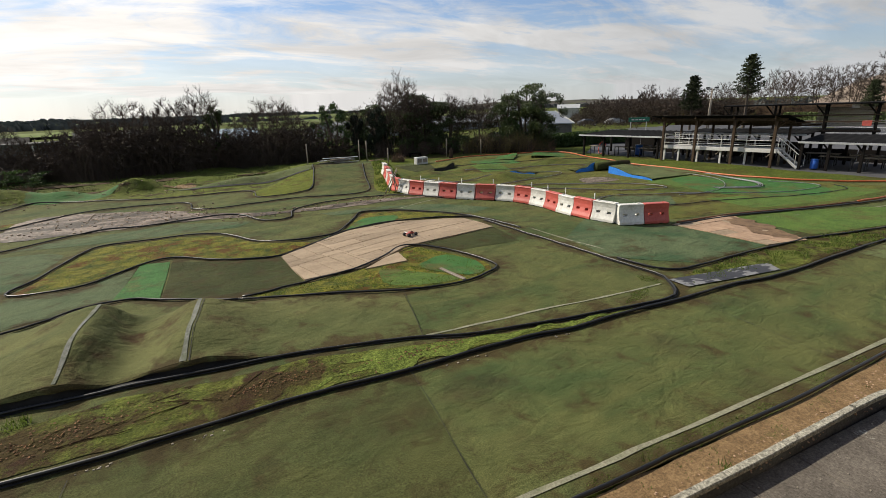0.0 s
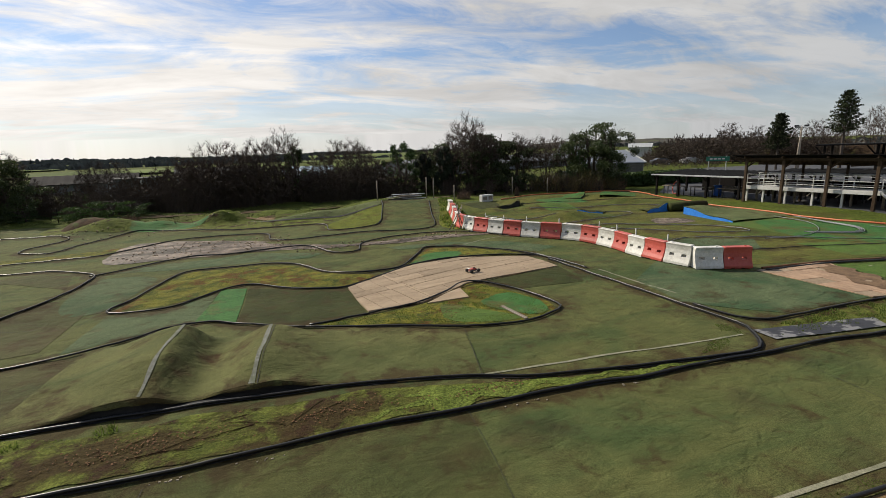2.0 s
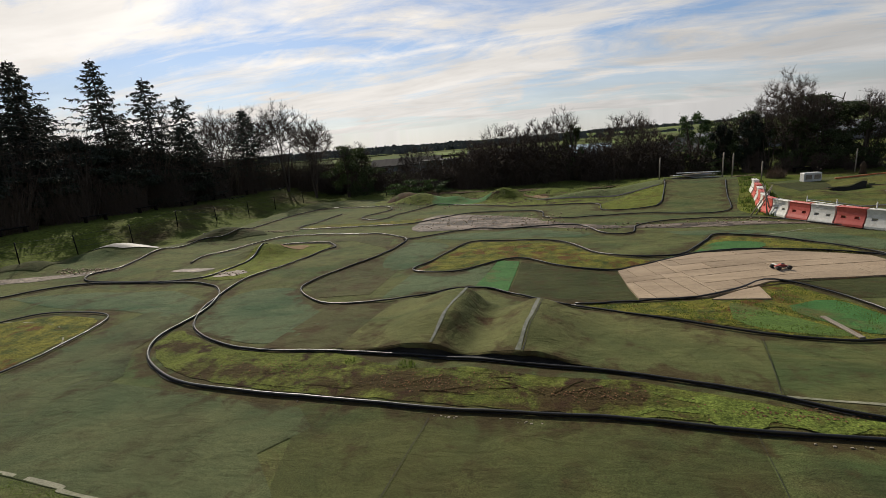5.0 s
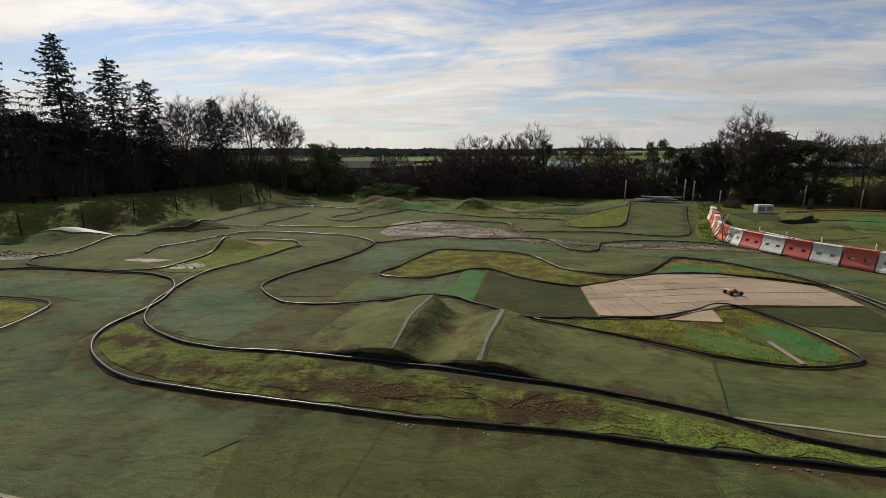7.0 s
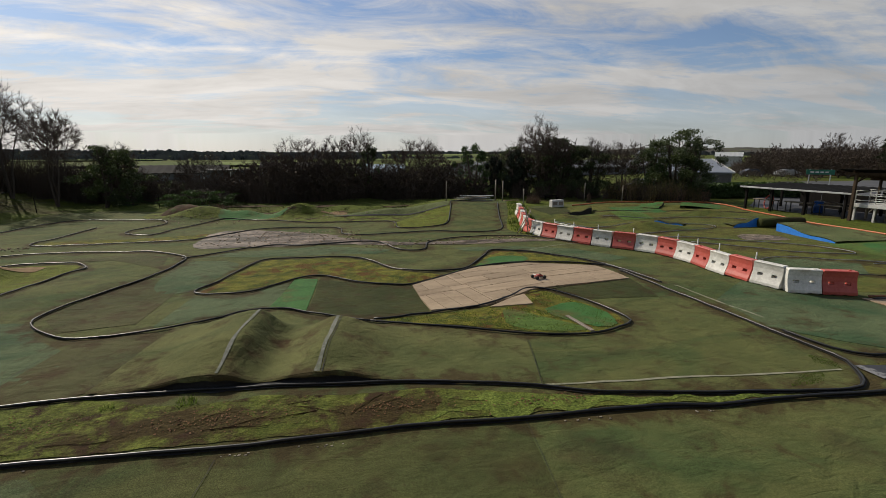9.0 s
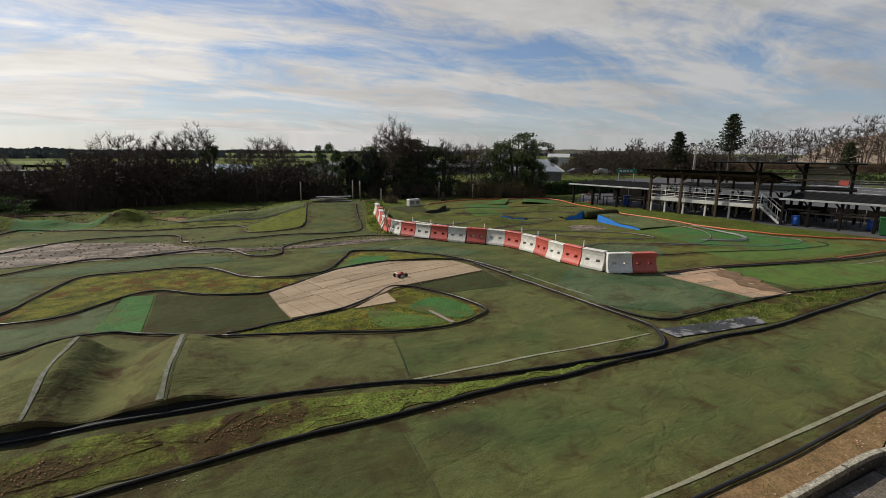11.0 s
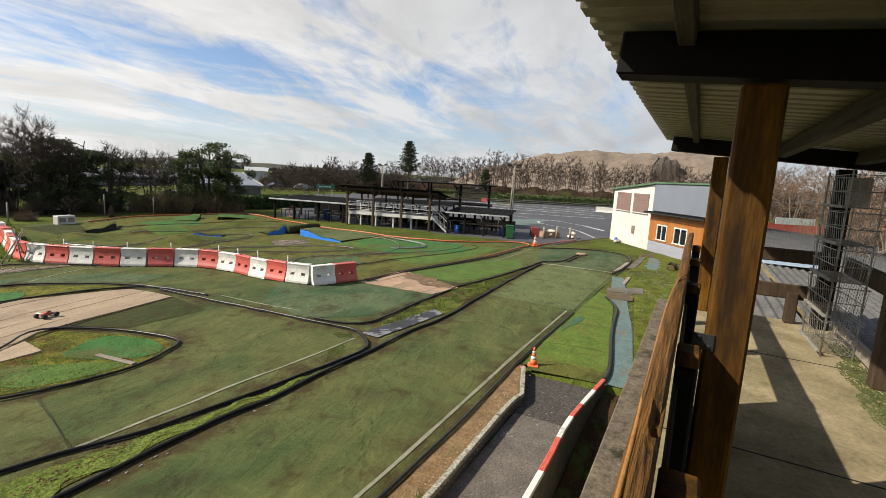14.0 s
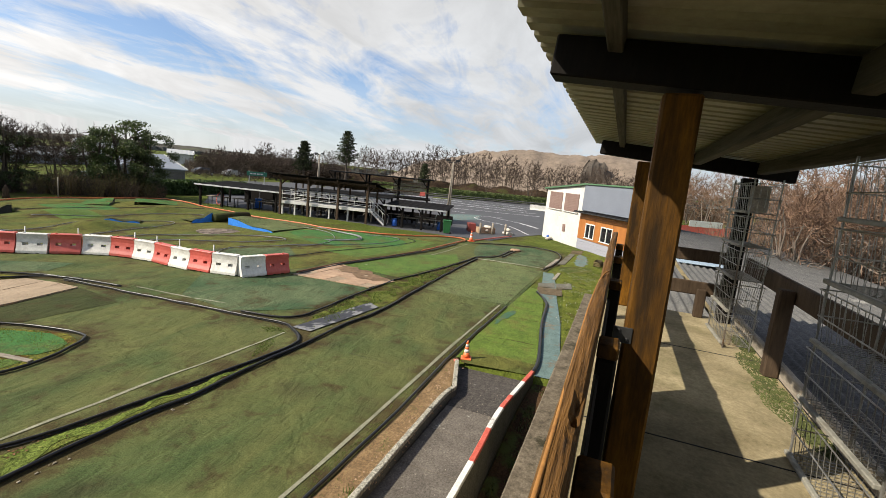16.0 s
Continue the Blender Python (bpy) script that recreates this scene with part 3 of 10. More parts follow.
ROPE = material("orange_rope", (0.2, 0.085, 0.018), (0.34, 0.16, 0.036), 0.8, size=0.1, fine=40, bump=0.3)
WET_SHEET = material("glossy_grey_sheet", (0.05, 0.048, 0.043), (0.11, 0.105, 0.095), 0.6, size=0.5, fine=12, bump=0.3, third=(0.08, 0.075, 0.06), third_at=(0.52, 0.66))
PALE_TARP = material("pale_tarpaulin", (0.20, 0.27, 0.33), (0.29, 0.36, 0.42), 0.6, size=0.6, fine=8, bump=0.2)


def leafy(mat, share):
    """Lets light through thin leaves."""
    ns, ln = mat.node_tree.nodes, mat.node_tree.links
    bsdf = ns["Principled BSDF"]
    thin = ns.new("ShaderNodeBsdfTranslucent")
    src = bsdf.inputs["Base Color"].links[0].from_socket
    ln.new(src, thin.inputs["Color"])
    mixs = ns.new("ShaderNodeMixShader")
    mixs.inputs[0].default_value = share
    ln.new(bsdf.outputs[0], mixs.inputs[1])
    ln.new(thin.outputs[0], mixs.inputs[2])
    ln.new(mixs.outputs[0], ns["Material Output"].inputs["Surface"])


leafy(BLADE, 0.55)
leafy(IVY, 0.3)
leafy(HEDGE, 0.3)
DARK_GLASS = bpy.data.materials.new("window_glass")
DARK_GLASS.use_nodes = True
_b = DARK_GLASS.node_tree.nodes["Principled BSDF"]
_b.inputs["Base Color"].default_value, _b.inputs["Roughness"].default_value = (0.012, 0.014, 0.016, 1), 0.05


# ---- tools for building ----
class Mesh:
    """Gathers vertices and faces of one mesh."""

    def __init__(self):
        self.v, self.f = [], []

    def add(self, verts, faces, m=None):
        n = len(self.v)
        self.v += [tuple(m @ Vector(p)) for p in verts] if m else [tuple(p) for p in verts]
        self.f += [tuple(n + i for i in f) for f in faces]
        return self

    def box(self, x, y, z, sx, sy, sz, b=0.01, m=None):
        """A box about (x, y, z) with chamfered edges."""
        b = min(b, 0.45 * min(sx, sy, sz))
        vs, at = [], {}
        for i in (-1, 1):
            for j in (-1, 1):
                for k in (-1, 1):
                    for n in range(3):
                        s = [i * (sx / 2 - (0 if n == 0 else b)), j * (sy / 2 - (0 if n == 1 else b)), k * (sz / 2 - (0 if n == 2 else b))]
                        at[i, j, k, n] = len(vs)
                        vs.append((x + s[0], y + s[1], z + s[2]))
        fs = []
        for i in (-1, 1):
            q = [at[i, -1, -1, 0], at[i, 1, -1, 0], at[i, 1, 1, 0], at[i, -1, 1, 0]]
            fs.append(q if i > 0 else q[::-1])
            q = [at[-1, i, -1, 1], at[1, i, -1, 1], at[1, i, 1, 1], at[-1, i, 1, 1]]
            fs.append(q if i < 0 else q[::-1])
            q = [at[-1, -1, i, 2], at[1, -1, i, 2], at[1, 1, i, 2], at[-1, 1, i, 2]]
            fs.append(q if i > 0 else q[::-1])
            for j in (-1, 1):
                fs.append([at[i, j, -1, 0], at[i, j, 1, 0], at[i, j, 1, 1], at[i, j, -1, 1]])
                fs.append([at[i, -1, j, 0], at[i, 1, j, 0], at[i, 1, j, 2], at[i, -1, j, 2]])
                fs.append([at[-1, i, j, 1], at[1, i, j, 1], at[1, i, j, 2], at[-1, i, j, 2]])
                for k in (-1, 1):
                    fs.append([at[i, j, k, 0], at[i, j, k, 1], at[i, j, k, 2]])
        return self.add(vs, fs, m)

    def tube(self, path, r, n=8, cap=True, m=None):
        """A tube along a path; r is one radius or one for each point."""
        path = [Vector(p) for p in path]
        rs = r if hasattr(r, "__len__") else [r] * len(path)
        vs, fs = [], []
        side = None
        for i, p in enumerate(path):
            d = (path[min(i + 1, len(path) - 1)] - path[max(i - 1, 0)]).normalized()
            if side is None:
                side = d.cross(Vector((0, 0, 1)) if abs(d.z) < 0.9 else Vector((1, 0, 0))).normalized()
            else:
                side = (side - d * side.dot(d)).normalized()
            up_ = side.cross(d)
            for k in range(n):
                a = 2 * math.pi * k / n
                vs.append(p + rs[i] * (math.cos(a) * side + math.sin(a) * up_))
        for i in range(len(path) - 1):
            for k in range(n):
                a, b_ = i * n + k, i * n + (k + 1) % n
                fs.append((a, b_, b_ + n, a + n))
        if cap:
            fs += [tuple(range(n))[::-1], tuple((len(path) - 1) * n + k for k in range(n))]
        return self.add(vs, fs, m)

    def twig(self, a, b, r):
        """A thin three-sided twig from a, tapering to a point at b."""
        d = (b - a).normalized()
        side = d.cross(Vector((0, 0, 1)) if abs(d.z) < 0.9 else Vector((1, 0, 0))).normalized() * r
        up_ = side.cross(d)
        return self.add([a + side, a - side * 0.5 + up_ * 0.87, a - side * 0.5 - up_ * 0.87, b], [(0, 1, 3), (1, 2, 3), (2, 0, 3)])

    def lathe(self, profile, n=16, m=None):
        """Turns a profile of (radius, height) about z."""
        vs = [(r * math.cos(2 * math.pi * k / n), r * math.sin(2 * math.pi * k / n), z) for r, z in profile for k in range(n)]
        fs = [(i * n + k, i * n + (k + 1) % n, (i + 1) * n + (k + 1) % n, (i + 1) * n + k) for i in range(len(profile) - 1) for k in range(n)]
        fs += [tuple(range(n))[::-1], tuple((len(profile) - 1) * n + k for k in range(n))]
        return self.add(vs, fs, m)

    def sweep(self, outline, x0, x1, m=None):
        """An outline of (y, z) drawn out along x."""
        n = len(outline)
        vs = [(x0, y, z) for y, z in outline] + [(x1, y, z) for y, z in outline]
        fs = [(i, (i + 1) % n, n + (i + 1) % n, n + i) for i in range(n)] + [tuple(range(n))[::-1], tuple(range(n, 2 * n))]
        return self.add(vs, fs, m)

    def data(self, name, mat, smooth=False):
        me = bpy.data.meshes.new(name)
        me.from_pydata(self.v, [], self.f)
        if smooth:
            me.polygons.foreach_set("use_smooth", [True] * len(me.polygons))
        me.materials.append(mat)
        me.update()
        return me


def part(name, mesh, mat, parent=None, label="", smooth=False, at=None):
    """One mesh object, under a thing or a part."""
    ob = new(name, mesh.data(name, mat, smooth) if isinstance(mesh, Mesh) else mesh)
    if parent is not None:
        ob.parent = parent
    if at is not None:
        ob.matrix_basis = at
    return tagged(ob, label)


def thing(name, label, category, group="", at=None, kind=""):
    """An empty that carries the parts of one thing."""
    ob = new(name)
    ob.empty_display_size = 0.2
    if at is not None:
        ob.matrix_basis = at
    return tagged(ob, label, category, group, kind)


def single(name, mesh, mat, label, category, group="", kind="", smooth=False, at=None):
    return tagged(part(name, mesh, mat, None, label, smooth, at), label, category, group, kind)


def spline(points, step=0.3, closed=False):
    """A smooth line through points in the plan, or in space."""
    ps = [Vector((*p, 0)) if len(p) == 2 else Vector(p) for p in points]
    n, out_ = len(ps), []
    for i in range(n if closed else n - 1):
        a, b, c, d = (ps[(i + k) % n] if closed else ps[min(max(i + k, 0), n - 1)] for k in (-1, 0, 1, 2))
        count = max(2, int((c - b).length / step))
        for k in range(count):
            t = k / count
            out_.append(0.5 * ((2 * b) + (c - a) * t + (2 * a - 5 * b + 4 * c - d) * t * t + (3 * b - a - 3 * c + d) * t ** 3))
    if not closed:
        out_.append(ps[-1])
    return out_


def sstep(a, b, v):
    t = min(1.0, max(0.0, (v - a) / (b - a)))
    return t * t * (3 - 2 * t)


# Mounds and jumps: centre, half-widths along and across, turn in degrees, height.
BUMPS = [
    (-13.0, 19.2, 1.2, 0.8, 20, 0.52), (-18.0, 23.0, 1.9, 0.8, 20, 0.72), (-22.2, 20.0, 2.0, 0.9, 10, 0.62),
    (-24.5, 17.2, 1.4, 0.8, 0, 0.45), (-2.8, 34.0, 1.5, 0.7, 0, 0.95), (-9.3, 34.6, 2.0, 1.1, 0, 0.8), (-6.4, 34.3, 1.0, 0.6, 0, 0.4),
    (3.6, 33.0, 3.4, 0.7, 4, 0.55), (17.5, 24.0, 1.6, 0.8, 0, 0.4),
    (19.0, 29.0, 2.2, 1.2, 0, 0.35), (25.6, 28.5, 1.4, 0.9, 0, 0.4), (14.5, 28.5, 1.5, 2.0, 0, 0.35),
    (3.5, 17.2, 2.5, 0.8, 30, 0.12), (-8.0, 17.0, 2.5, 1.5, 30, 0.15), (25.0, 3.4, 0.7, 2.4, 0, 0.16),
]


def ridge(x, y, ax, ay, bx, by, high, wl, wr):
    """A long crest from a to b with a slope of its own on either side."""
    ux, uy = bx - ax, by - ay
    n = math.hypot(ux, uy)
    ux, uy = ux / n, uy / n
    s, d = (x - ax) * ux + (y - ay) * uy, (x - ax) * uy - (y - ay) * ux
    ends = (0.5 + 0.5 * sstep(0.0, 1.3, s)) * sstep(-0.25, 0.0, s) * sstep(-0.5, 0.1, n - s)
    w = wl if d < 0 else wr
    return high * ends * math.exp(-(d / w) ** 2)


def h(x, y):
    """The height of the ground."""
    z = 0.0
    for cx, cy, a, b, turn, high in BUMPS:
        dx, dy = x - cx, y - cy
        if abs(dx) > 7 or abs(dy) > 7:
            continue
        c, s = math.cos(math.radians(turn)), math.sin(math.radians(turn))
        p, q = (dx * c + dy * s) / a, (dy * c - dx * s) / b
        z += high * math.exp(-p * p - q * q)
    z += 0.8 * sstep(26.3, 33.6, y) * sstep(4.0, 8.0, x) * sstep(15.5, 11.8, x) * sstep(40, 35, y)
    if x < -19:
        foot = float(np.interp(y, [12, 19, 22, 25, 42], [-25.6, -25.0, -23.4, -21.3, -21.0]))
        z += 1.35 * sstep(foot, foot - 5.4, x) * sstep(2, 12, y) * sstep(56, 44, y)
    z += 0.05 * math.sin(0.55 * x + 0.3 * y) * math.sin(0.6 * y - 0.2 * x) * sstep(9, 12, y)
    if y > 2.4 and abs(x) < 34 and y < 40:
        z += 0.022 * noise.noise((x * 0.8, y * 0.8, 1.5)) * sstep(2.4, 4, y) + 0.010 * noise.noise((x * 2.2, y * 2.2, 8.5)) * sstep(2.4, 4, y)
    d = math.hypot(x, y)
    if d > 300:
        z += (d - 300) * 0.0032 + 5 * math.sin(x * 0.0045 + 1) * math.sin(y * 0.004) * sstep(300, 900, d)
    return z


def over_jump(x, y):
    """The height with the two crests of the great jump on it."""
    z = h(x, y)
    if -6.5 < x < 5 and 7 < y < 14:
        z += max(ridge(x, y, -2.5, 8.8, -2.1, 11.8, 0.55, 1.3, 0.46), ridge(x, y, -0.62, 8.6, -0.2, 11.35, 0.43, 0.66, 0.95))
        z += (0.022 * noise.noise((x * 1.7, y * 1.2, 3.0)) + 0.012 * noise.noise((x * 5.0, y * 2.2, 7.0))) * sstep(5, 4.2, x) * sstep(-6.5, -5.5, x)
    return z

def drape(outline, dz, step=0.3, smooth=True, rag=0.0, floor=h):
    """A sheet cut to an outline, laid over the ground."""
    from mathutils.geometry import delaunay_2d_cdt
    line = [Vector((p[0], p[1])) for p in (spline(outline, step, True) if smooth else outline)]
    if rag:
        line = [p + rag * Vector((noise.noise((p.x * 2.1, p.y * 2.1, 3.0)), noise.noise((p.x * 2.1, p.y * 2.1, 9.0)))) for p in line]
    if not smooth:
        dense = []
        for i, p in enumerate(line):
            q = line[(i + 1) % len(line)]
            k = max(1, int((q - p).length / step))
            dense += [p.lerp(q, j / k) for j in range(k)]
        line = dense
    n = len(line)
    xs, ys = [p.x for p in line], [p.y for p in line]

    pts = list(line)
    gx, gy = np.meshgrid(np.arange(math.floor(min(xs) / step), math.ceil(max(xs) / step) + 1) * step,
                         np.arange(math.floor(min(ys) / step), math.ceil(max(ys) / step) + 1) * step)
    gx, gy = gx.ravel(), gy.ravel()
    hit_ = np.zeros(len(gx), bool)
    for i in range(n):
        a, b = line[i - 1], line[i]
        if a.y != b.y:
            hit_ ^= ((a.y > gy) != (b.y > gy)) & (gx < (b.x - a.x) * (gy - a.y) / (b.y - a.y) + a.x)
    pts += [Vector((float(x), float(y))) for x, y in zip(gx[hit_], gy[hit_])]
    vs, _, fs, *_ = delaunay_2d_cdt(pts, [(i, (i + 1) % n) for i in range(n)], [], 1, 1e-5)
    m = Mesh()
    m.v = [(p.x, p.y, floor(p.x, p.y) + dz) for p in vs]
    m.f = [tuple(f) for f in fs]
    return m


def ribbon(points, width, dz, step=0.3, rag=0.0, floor=h):
    """A flat strip on the ground along a line."""
    line = spline(points, step)
    m = Mesh()
    for i, p in enumerate(line):
        d = (line[min(i + 1, len(line) - 1)] - line[max(i - 1, 0)]).normalized()
        s = Vector((-d.y, d.x, 0))
        w = width / 2 * (1 + rag * noise.noise((p.x * 1.3, p.y * 1.3, 0)))
        for k in (-1, 1):
            q = p + k * w * s
            m.v.append((q.x, q.y, floor(q.x, q.y) + dz))
    m.f = [(2 * i, 2 * i + 1, 2 * i + 3, 2 * i + 2) for i in range(len(line) - 1)]
    return m


def pipe(points, r, dz=0.0, step=0.25, wobble=0.02, lift_=0.0, floor=h):
    """A pipe that lies along a line on the ground."""
    path = []
    for p in spline(points, step):
        w = wobble * noise.noise((p.x * 0.9, p.y * 0.9, 5.0))
        path.append((p.x + w, p.y + w, floor(p.x, p.y) + r * 0.8 + dz + 0.5 * abs(w) + lift_))
    return Mesh().tube(path, r, 8)


def scatter_blades(m, outline, count, tall, seed, wide=0.012, lean=0.6, clump=True):
    """Blades of grass over an outline in the plan."""
    rnd = random.Random(seed)
    xs, ys = [p[0] for p in outline], [p[1] for p in outline]
    n = len(outline)
    made = tries = 0
    while made < count and tries < count * 8:
        tries += 1
        x, y = rnd.uniform(min(xs), max(xs)), rnd.uniform(min(ys), max(ys))
        hit_ = False
        for i in range(n):
            a, b = outline[i - 1], outline[i]
            if (a[1] > y) != (b[1] > y) and x < (b[0] - a[0]) * (y - a[1]) / (b[1] - a[1]) + a[0]:
                hit_ = not hit_
        if not hit_ or (clump and noise.noise((x * 1.7, y * 1.7, seed)) < -0.05):
            continue
        z, a, t = h(x, y), rnd.uniform(0, 6.283), tall * rnd.uniform(0.4, 1.3)
        dx, dy, l, q = math.cos(a) * wide, math.sin(a) * wide, lean * t * rnd.random(), rnd.uniform(0, 6.283)
        m.add([(x - dx, y - dy, z), (x + dx, y + dy, z), (x + l * math.cos(q), y + l * math.sin(q), z + t)], [(0, 1, 2)])
        made += 1
    return m

# ---- the ground ----
TRACK = [(-25, 5.6), (-8.6, 4.2), (3.9, 3.0), (16.2, 2.0), (20, 1.8), (24.5, 1.35), (28, 0.8), (31, 0.6), (33.2, 1.8), (33.8, 5.0), (33.3, 8.6), (29.6, 13), (29.2, 18.7),
         (30.2, 26), (32.2, 33), (31, 36.6), (24, 38), (16, 36.5), (12.3, 34), (8, 34.2), (4, 33), (-2, 33.5), (-8, 35.6), (-14, 39.5), (-20.6, 39), (-20.6, 30), (-20.4, 23.5), (-24, 20), (-27, 14)]
track_np = np.array([(p.x, p.y) for p in spline(TRACK, 0.6, True)])


def on_track(gx, gy):
    hit_ = np.zeros(len(gx), bool)
    for i in range(len(track_np)):
        (ax, ay), (bx, by) = track_np[i - 1], track_np[i]
        if ay != by:
            hit_ ^= ((ay > gy) != (by > gy)) & (gx < (bx - ax) * (gy - ay) / (by - ay) + ax)
    return hit_


def stretch_out(lo, hi, step, far):
    near = list(np.arange(lo, hi + step / 2, step))
    a, d = hi, step
    while a < far:
        d *= 1.22
        a += d
        near.append(a)
    a, d = lo, step
    while a > -far:
        d *= 1.22
        a -= d
        near.insert(0, a)
    return np.array(near)


gxs, gys = stretch_out(-45, 60, 0.5, 2600), stretch_out(-6, 62, 0.5, 2600)
GX, GY = np.meshgrid(gxs, gys)
inside_track = on_track(GX.ravel(), GY.ravel())
m = Mesh()
for x, y, t in zip(GX.ravel().tolist(), GY.ravel().tolist(), inside_track.tolist()):
    z = h(x, y) - (0.07 if t else 0.0)
    if -14 < x < 10.4 and -6 < y < 2.6:
        z -= 0.35 if y < -1.1 else 0.95
    elif x > 33.5 and y < 60:
        z -= 0.06
    if not t and -24 < x < 16 and 33 < y < 50:
        z += (0.22 * max(0.0, noise.noise((x * 0.35, y * 0.5, 2.0))) + 0.10 * noise.noise((x * 1.1, y * 1.1, 6.0))) * sstep(33, 36, y) * sstep(50, 46, y)
    m.v.append((x, y, z + (0.03 * noise.noise((x * 0.8, y * 0.8, 1)) if not t and y > 3 else 0)))
nx = len(gxs)
m.f = [(j * nx + i, j * nx + i + 1, (j + 1) * nx + i + 1, (j + 1) * nx + i) for j in range(len(gys) - 1) for i in range(nx - 1)]
single("ground", m, MEADOW, "rough green field grass reaching to the hills", "ground", kind="structure", smooth=True)

single("track_surface", drape(TRACK, 0.0, 0.3), CARPET, "worn green carpet laid over the whole race track", "track", kind="structure", smooth=True)

# the great jump: two crests across the near lane
JUMP = [(-4.85, 9.1), (-3.5, 8.98), (-2.9, 8.93), (-2.5, 8.86), (-2.1, 8.92), (-1.6, 8.95), (-1.1, 8.84), (-0.62, 8.68), (-0.2, 8.72), (0.3, 8.6), (1.0, 8.45), (2.0, 8.2), (2.8, 7.9), (3.66, 7.66), (3.9, 8.6), (4.2, 9.9), (2.8, 10.72), (1.6, 11.3), (0.5, 11.75), (-0.9, 12.65), (-1.9, 13.2), (-2.8, 13.15), (-3.6, 12.5), (-4.3, 12.2)]
single("jump_carpet", drape(JUMP, 0.02, 0.10, False, floor=over_jump), CARPET_JUMP, "faded green carpet stretched over a double jump", "carpet", smooth=True)
for line, wide in (([(-2.5, 8.9), (-2.42, 9.6), (-2.3, 10.6), (-2.12, 11.7)], 0.07), ([(-0.64, 8.72), (-0.5, 9.6), (-0.36, 10.4), (-0.22, 11.25)], 0.11)):
    single("carpet_tape", ribbon(line, wide, 0.03, 0.1, 0.6, over_jump), TAPE, "pale worn tape along a jump crest", "tape", "tapes on the jump")
# a black sheet behind the lip of the jump puts in the shade of its gap
lip = spline([(-4.6, 9.06), (-3.5, 8.98), (-2.9, 8.93), (-2.5, 8.86), (-2.1, 8.92), (-1.6, 8.95), (-1.1, 8.84), (-0.62, 8.68), (-0.2, 8.72), (0.3, 8.6), (1.0, 8.45), (2.0, 8.2)], 0.08)
skirt, gap_sheet = Mesh(), Mesh()
for p in lip:
    w, hang = 0.03 * noise.noise((p.x * 3, 0, 0)), 0.36 + 0.34 * noise.noise((p.x * 2.3, 4, 0))
    z, g = over_jump(p.x, p.y) + 0.018, h(p.x, p.y) + 0.012
    y1 = p.y - 0.05 + w
    skirt.v += [(p.x, p.y + 0.03, z), (p.x, p.y - 0.03 + 0.6 * w, z - 0.25 * hang * (z - g)), (p.x, y1, z - hang * (z - g))]
    gap_sheet.v += [(p.x, p.y + 0.04, z - 0.02), (p.x, p.y + 0.03, 0.5 * (z + g)), (p.x, p.y + w, g), (p.x, p.y - 0.16 + 2 * w, g)]
skirt.f = [(3 * i + k, 3 * i + 3 + k, 3 * i + 4 + k, 3 * i + 1 + k) for i in range(len(lip) - 1) for k in range(2)]
gap_sheet.f = [(4 * i + k, 4 * i + 4 + k, 4 * i + 5 + k, 4 * i + 1 + k) for i in range(len(lip) - 1) for k in range(3)]
single("jump_skirt", skirt, CARPET_JUMP, "faded green carpet hanging over the jump's edge", "carpet", smooth=True)
single("ground_fabric", gap_sheet, FABRIC, "black sheet standing in for the shade under the jump lip", "fabric", smooth=True)
single("carpet_seam", ribbon([(-0.54, 8.7), (-0.41, 9.6), (-0.27, 10.4), (-0.13, 11.25)], 0.02, 0.034, 0.1, 0.8, over_jump), FABRIC, "dark open seam beside the crest tape", "seam", "carpet seams")


def patch(name, outline, mat, label, dz=0.012, category="carpet", smooth=True, rag=0.0, step=0.3, group=""):
    return single(name, drape(outline, dz, step, smooth, rag), mat, label, category, group, smooth=True)


# grass between the two lanes in front
VERGE = [(8.6, 6.22), (6.2, 6.45), (4.0, 6.75), (1.6, 6.85), (-1.0, 7.0), (-4.0, 7.15), (-6.6, 7.4), (-8.4, 8.0), (-9.6, 8.9), (-10.0, 10.0), (-9.3, 9.8), (-7.8, 9.05), (-6.0, 8.8), (-4.6, 8.85),
         (-3.0, 8.3), (-1.6, 8.35), (0, 8.05), (1.4, 8.0), (3.0, 7.5), (4.8, 6.95), (6.5, 6.6)]
patch("verge_grass", VERGE, VERGE_GRASS, "mossy grass verge between the two lanes, worn to bare earth in places", 0.014, "grass", rag=0.08, step=0.14)
patch("verge_turf", [(8.3, 6.32), (6.2, 6.5), (4.0, 6.8), (2.2, 6.92), (1.2, 7.05), (2.2, 7.25), (1.7, 7.6), (2.6, 7.5), (4.8, 6.98), (6.5, 6.62)], FRESH, "fresh green grass at the narrow end of the verge", 0.022, "grass", rag=0.3, step=0.14)
# the small island at the hairpin
ISLAND_R = [(0.9, 11.95), (2.9, 11.0), (5.1, 10.05), (6.5, 9.95), (7.25, 10.5), (7.25, 11.4), (6.4, 13.2), (5.8, 13.5), (5.2, 13.1), (4.2, 12.4), (2.9, 12.15)]
patch("island_grass", ISLAND_R, WEED, "mossy yellow-green weeds on the hairpin island", 0.012, "grass", rag=0.05)
patch("turf_patch", [(5.5, 11.5), (6.3, 10.2), (6.9, 10.3), (7.15, 11.2), (6.7, 12.2), (5.9, 12.0)], TURF_EMERALD, "emerald artificial turf patch on the island", 0.022, "turf", rag=0.06)
patch("turf_patch", [(4.2, 10.6), (6.0, 10.1), (5.0, 11.5), (4.4, 12.0)], TURF, "green artificial turf patch on the island", 0.018, "turf", rag=0.06)
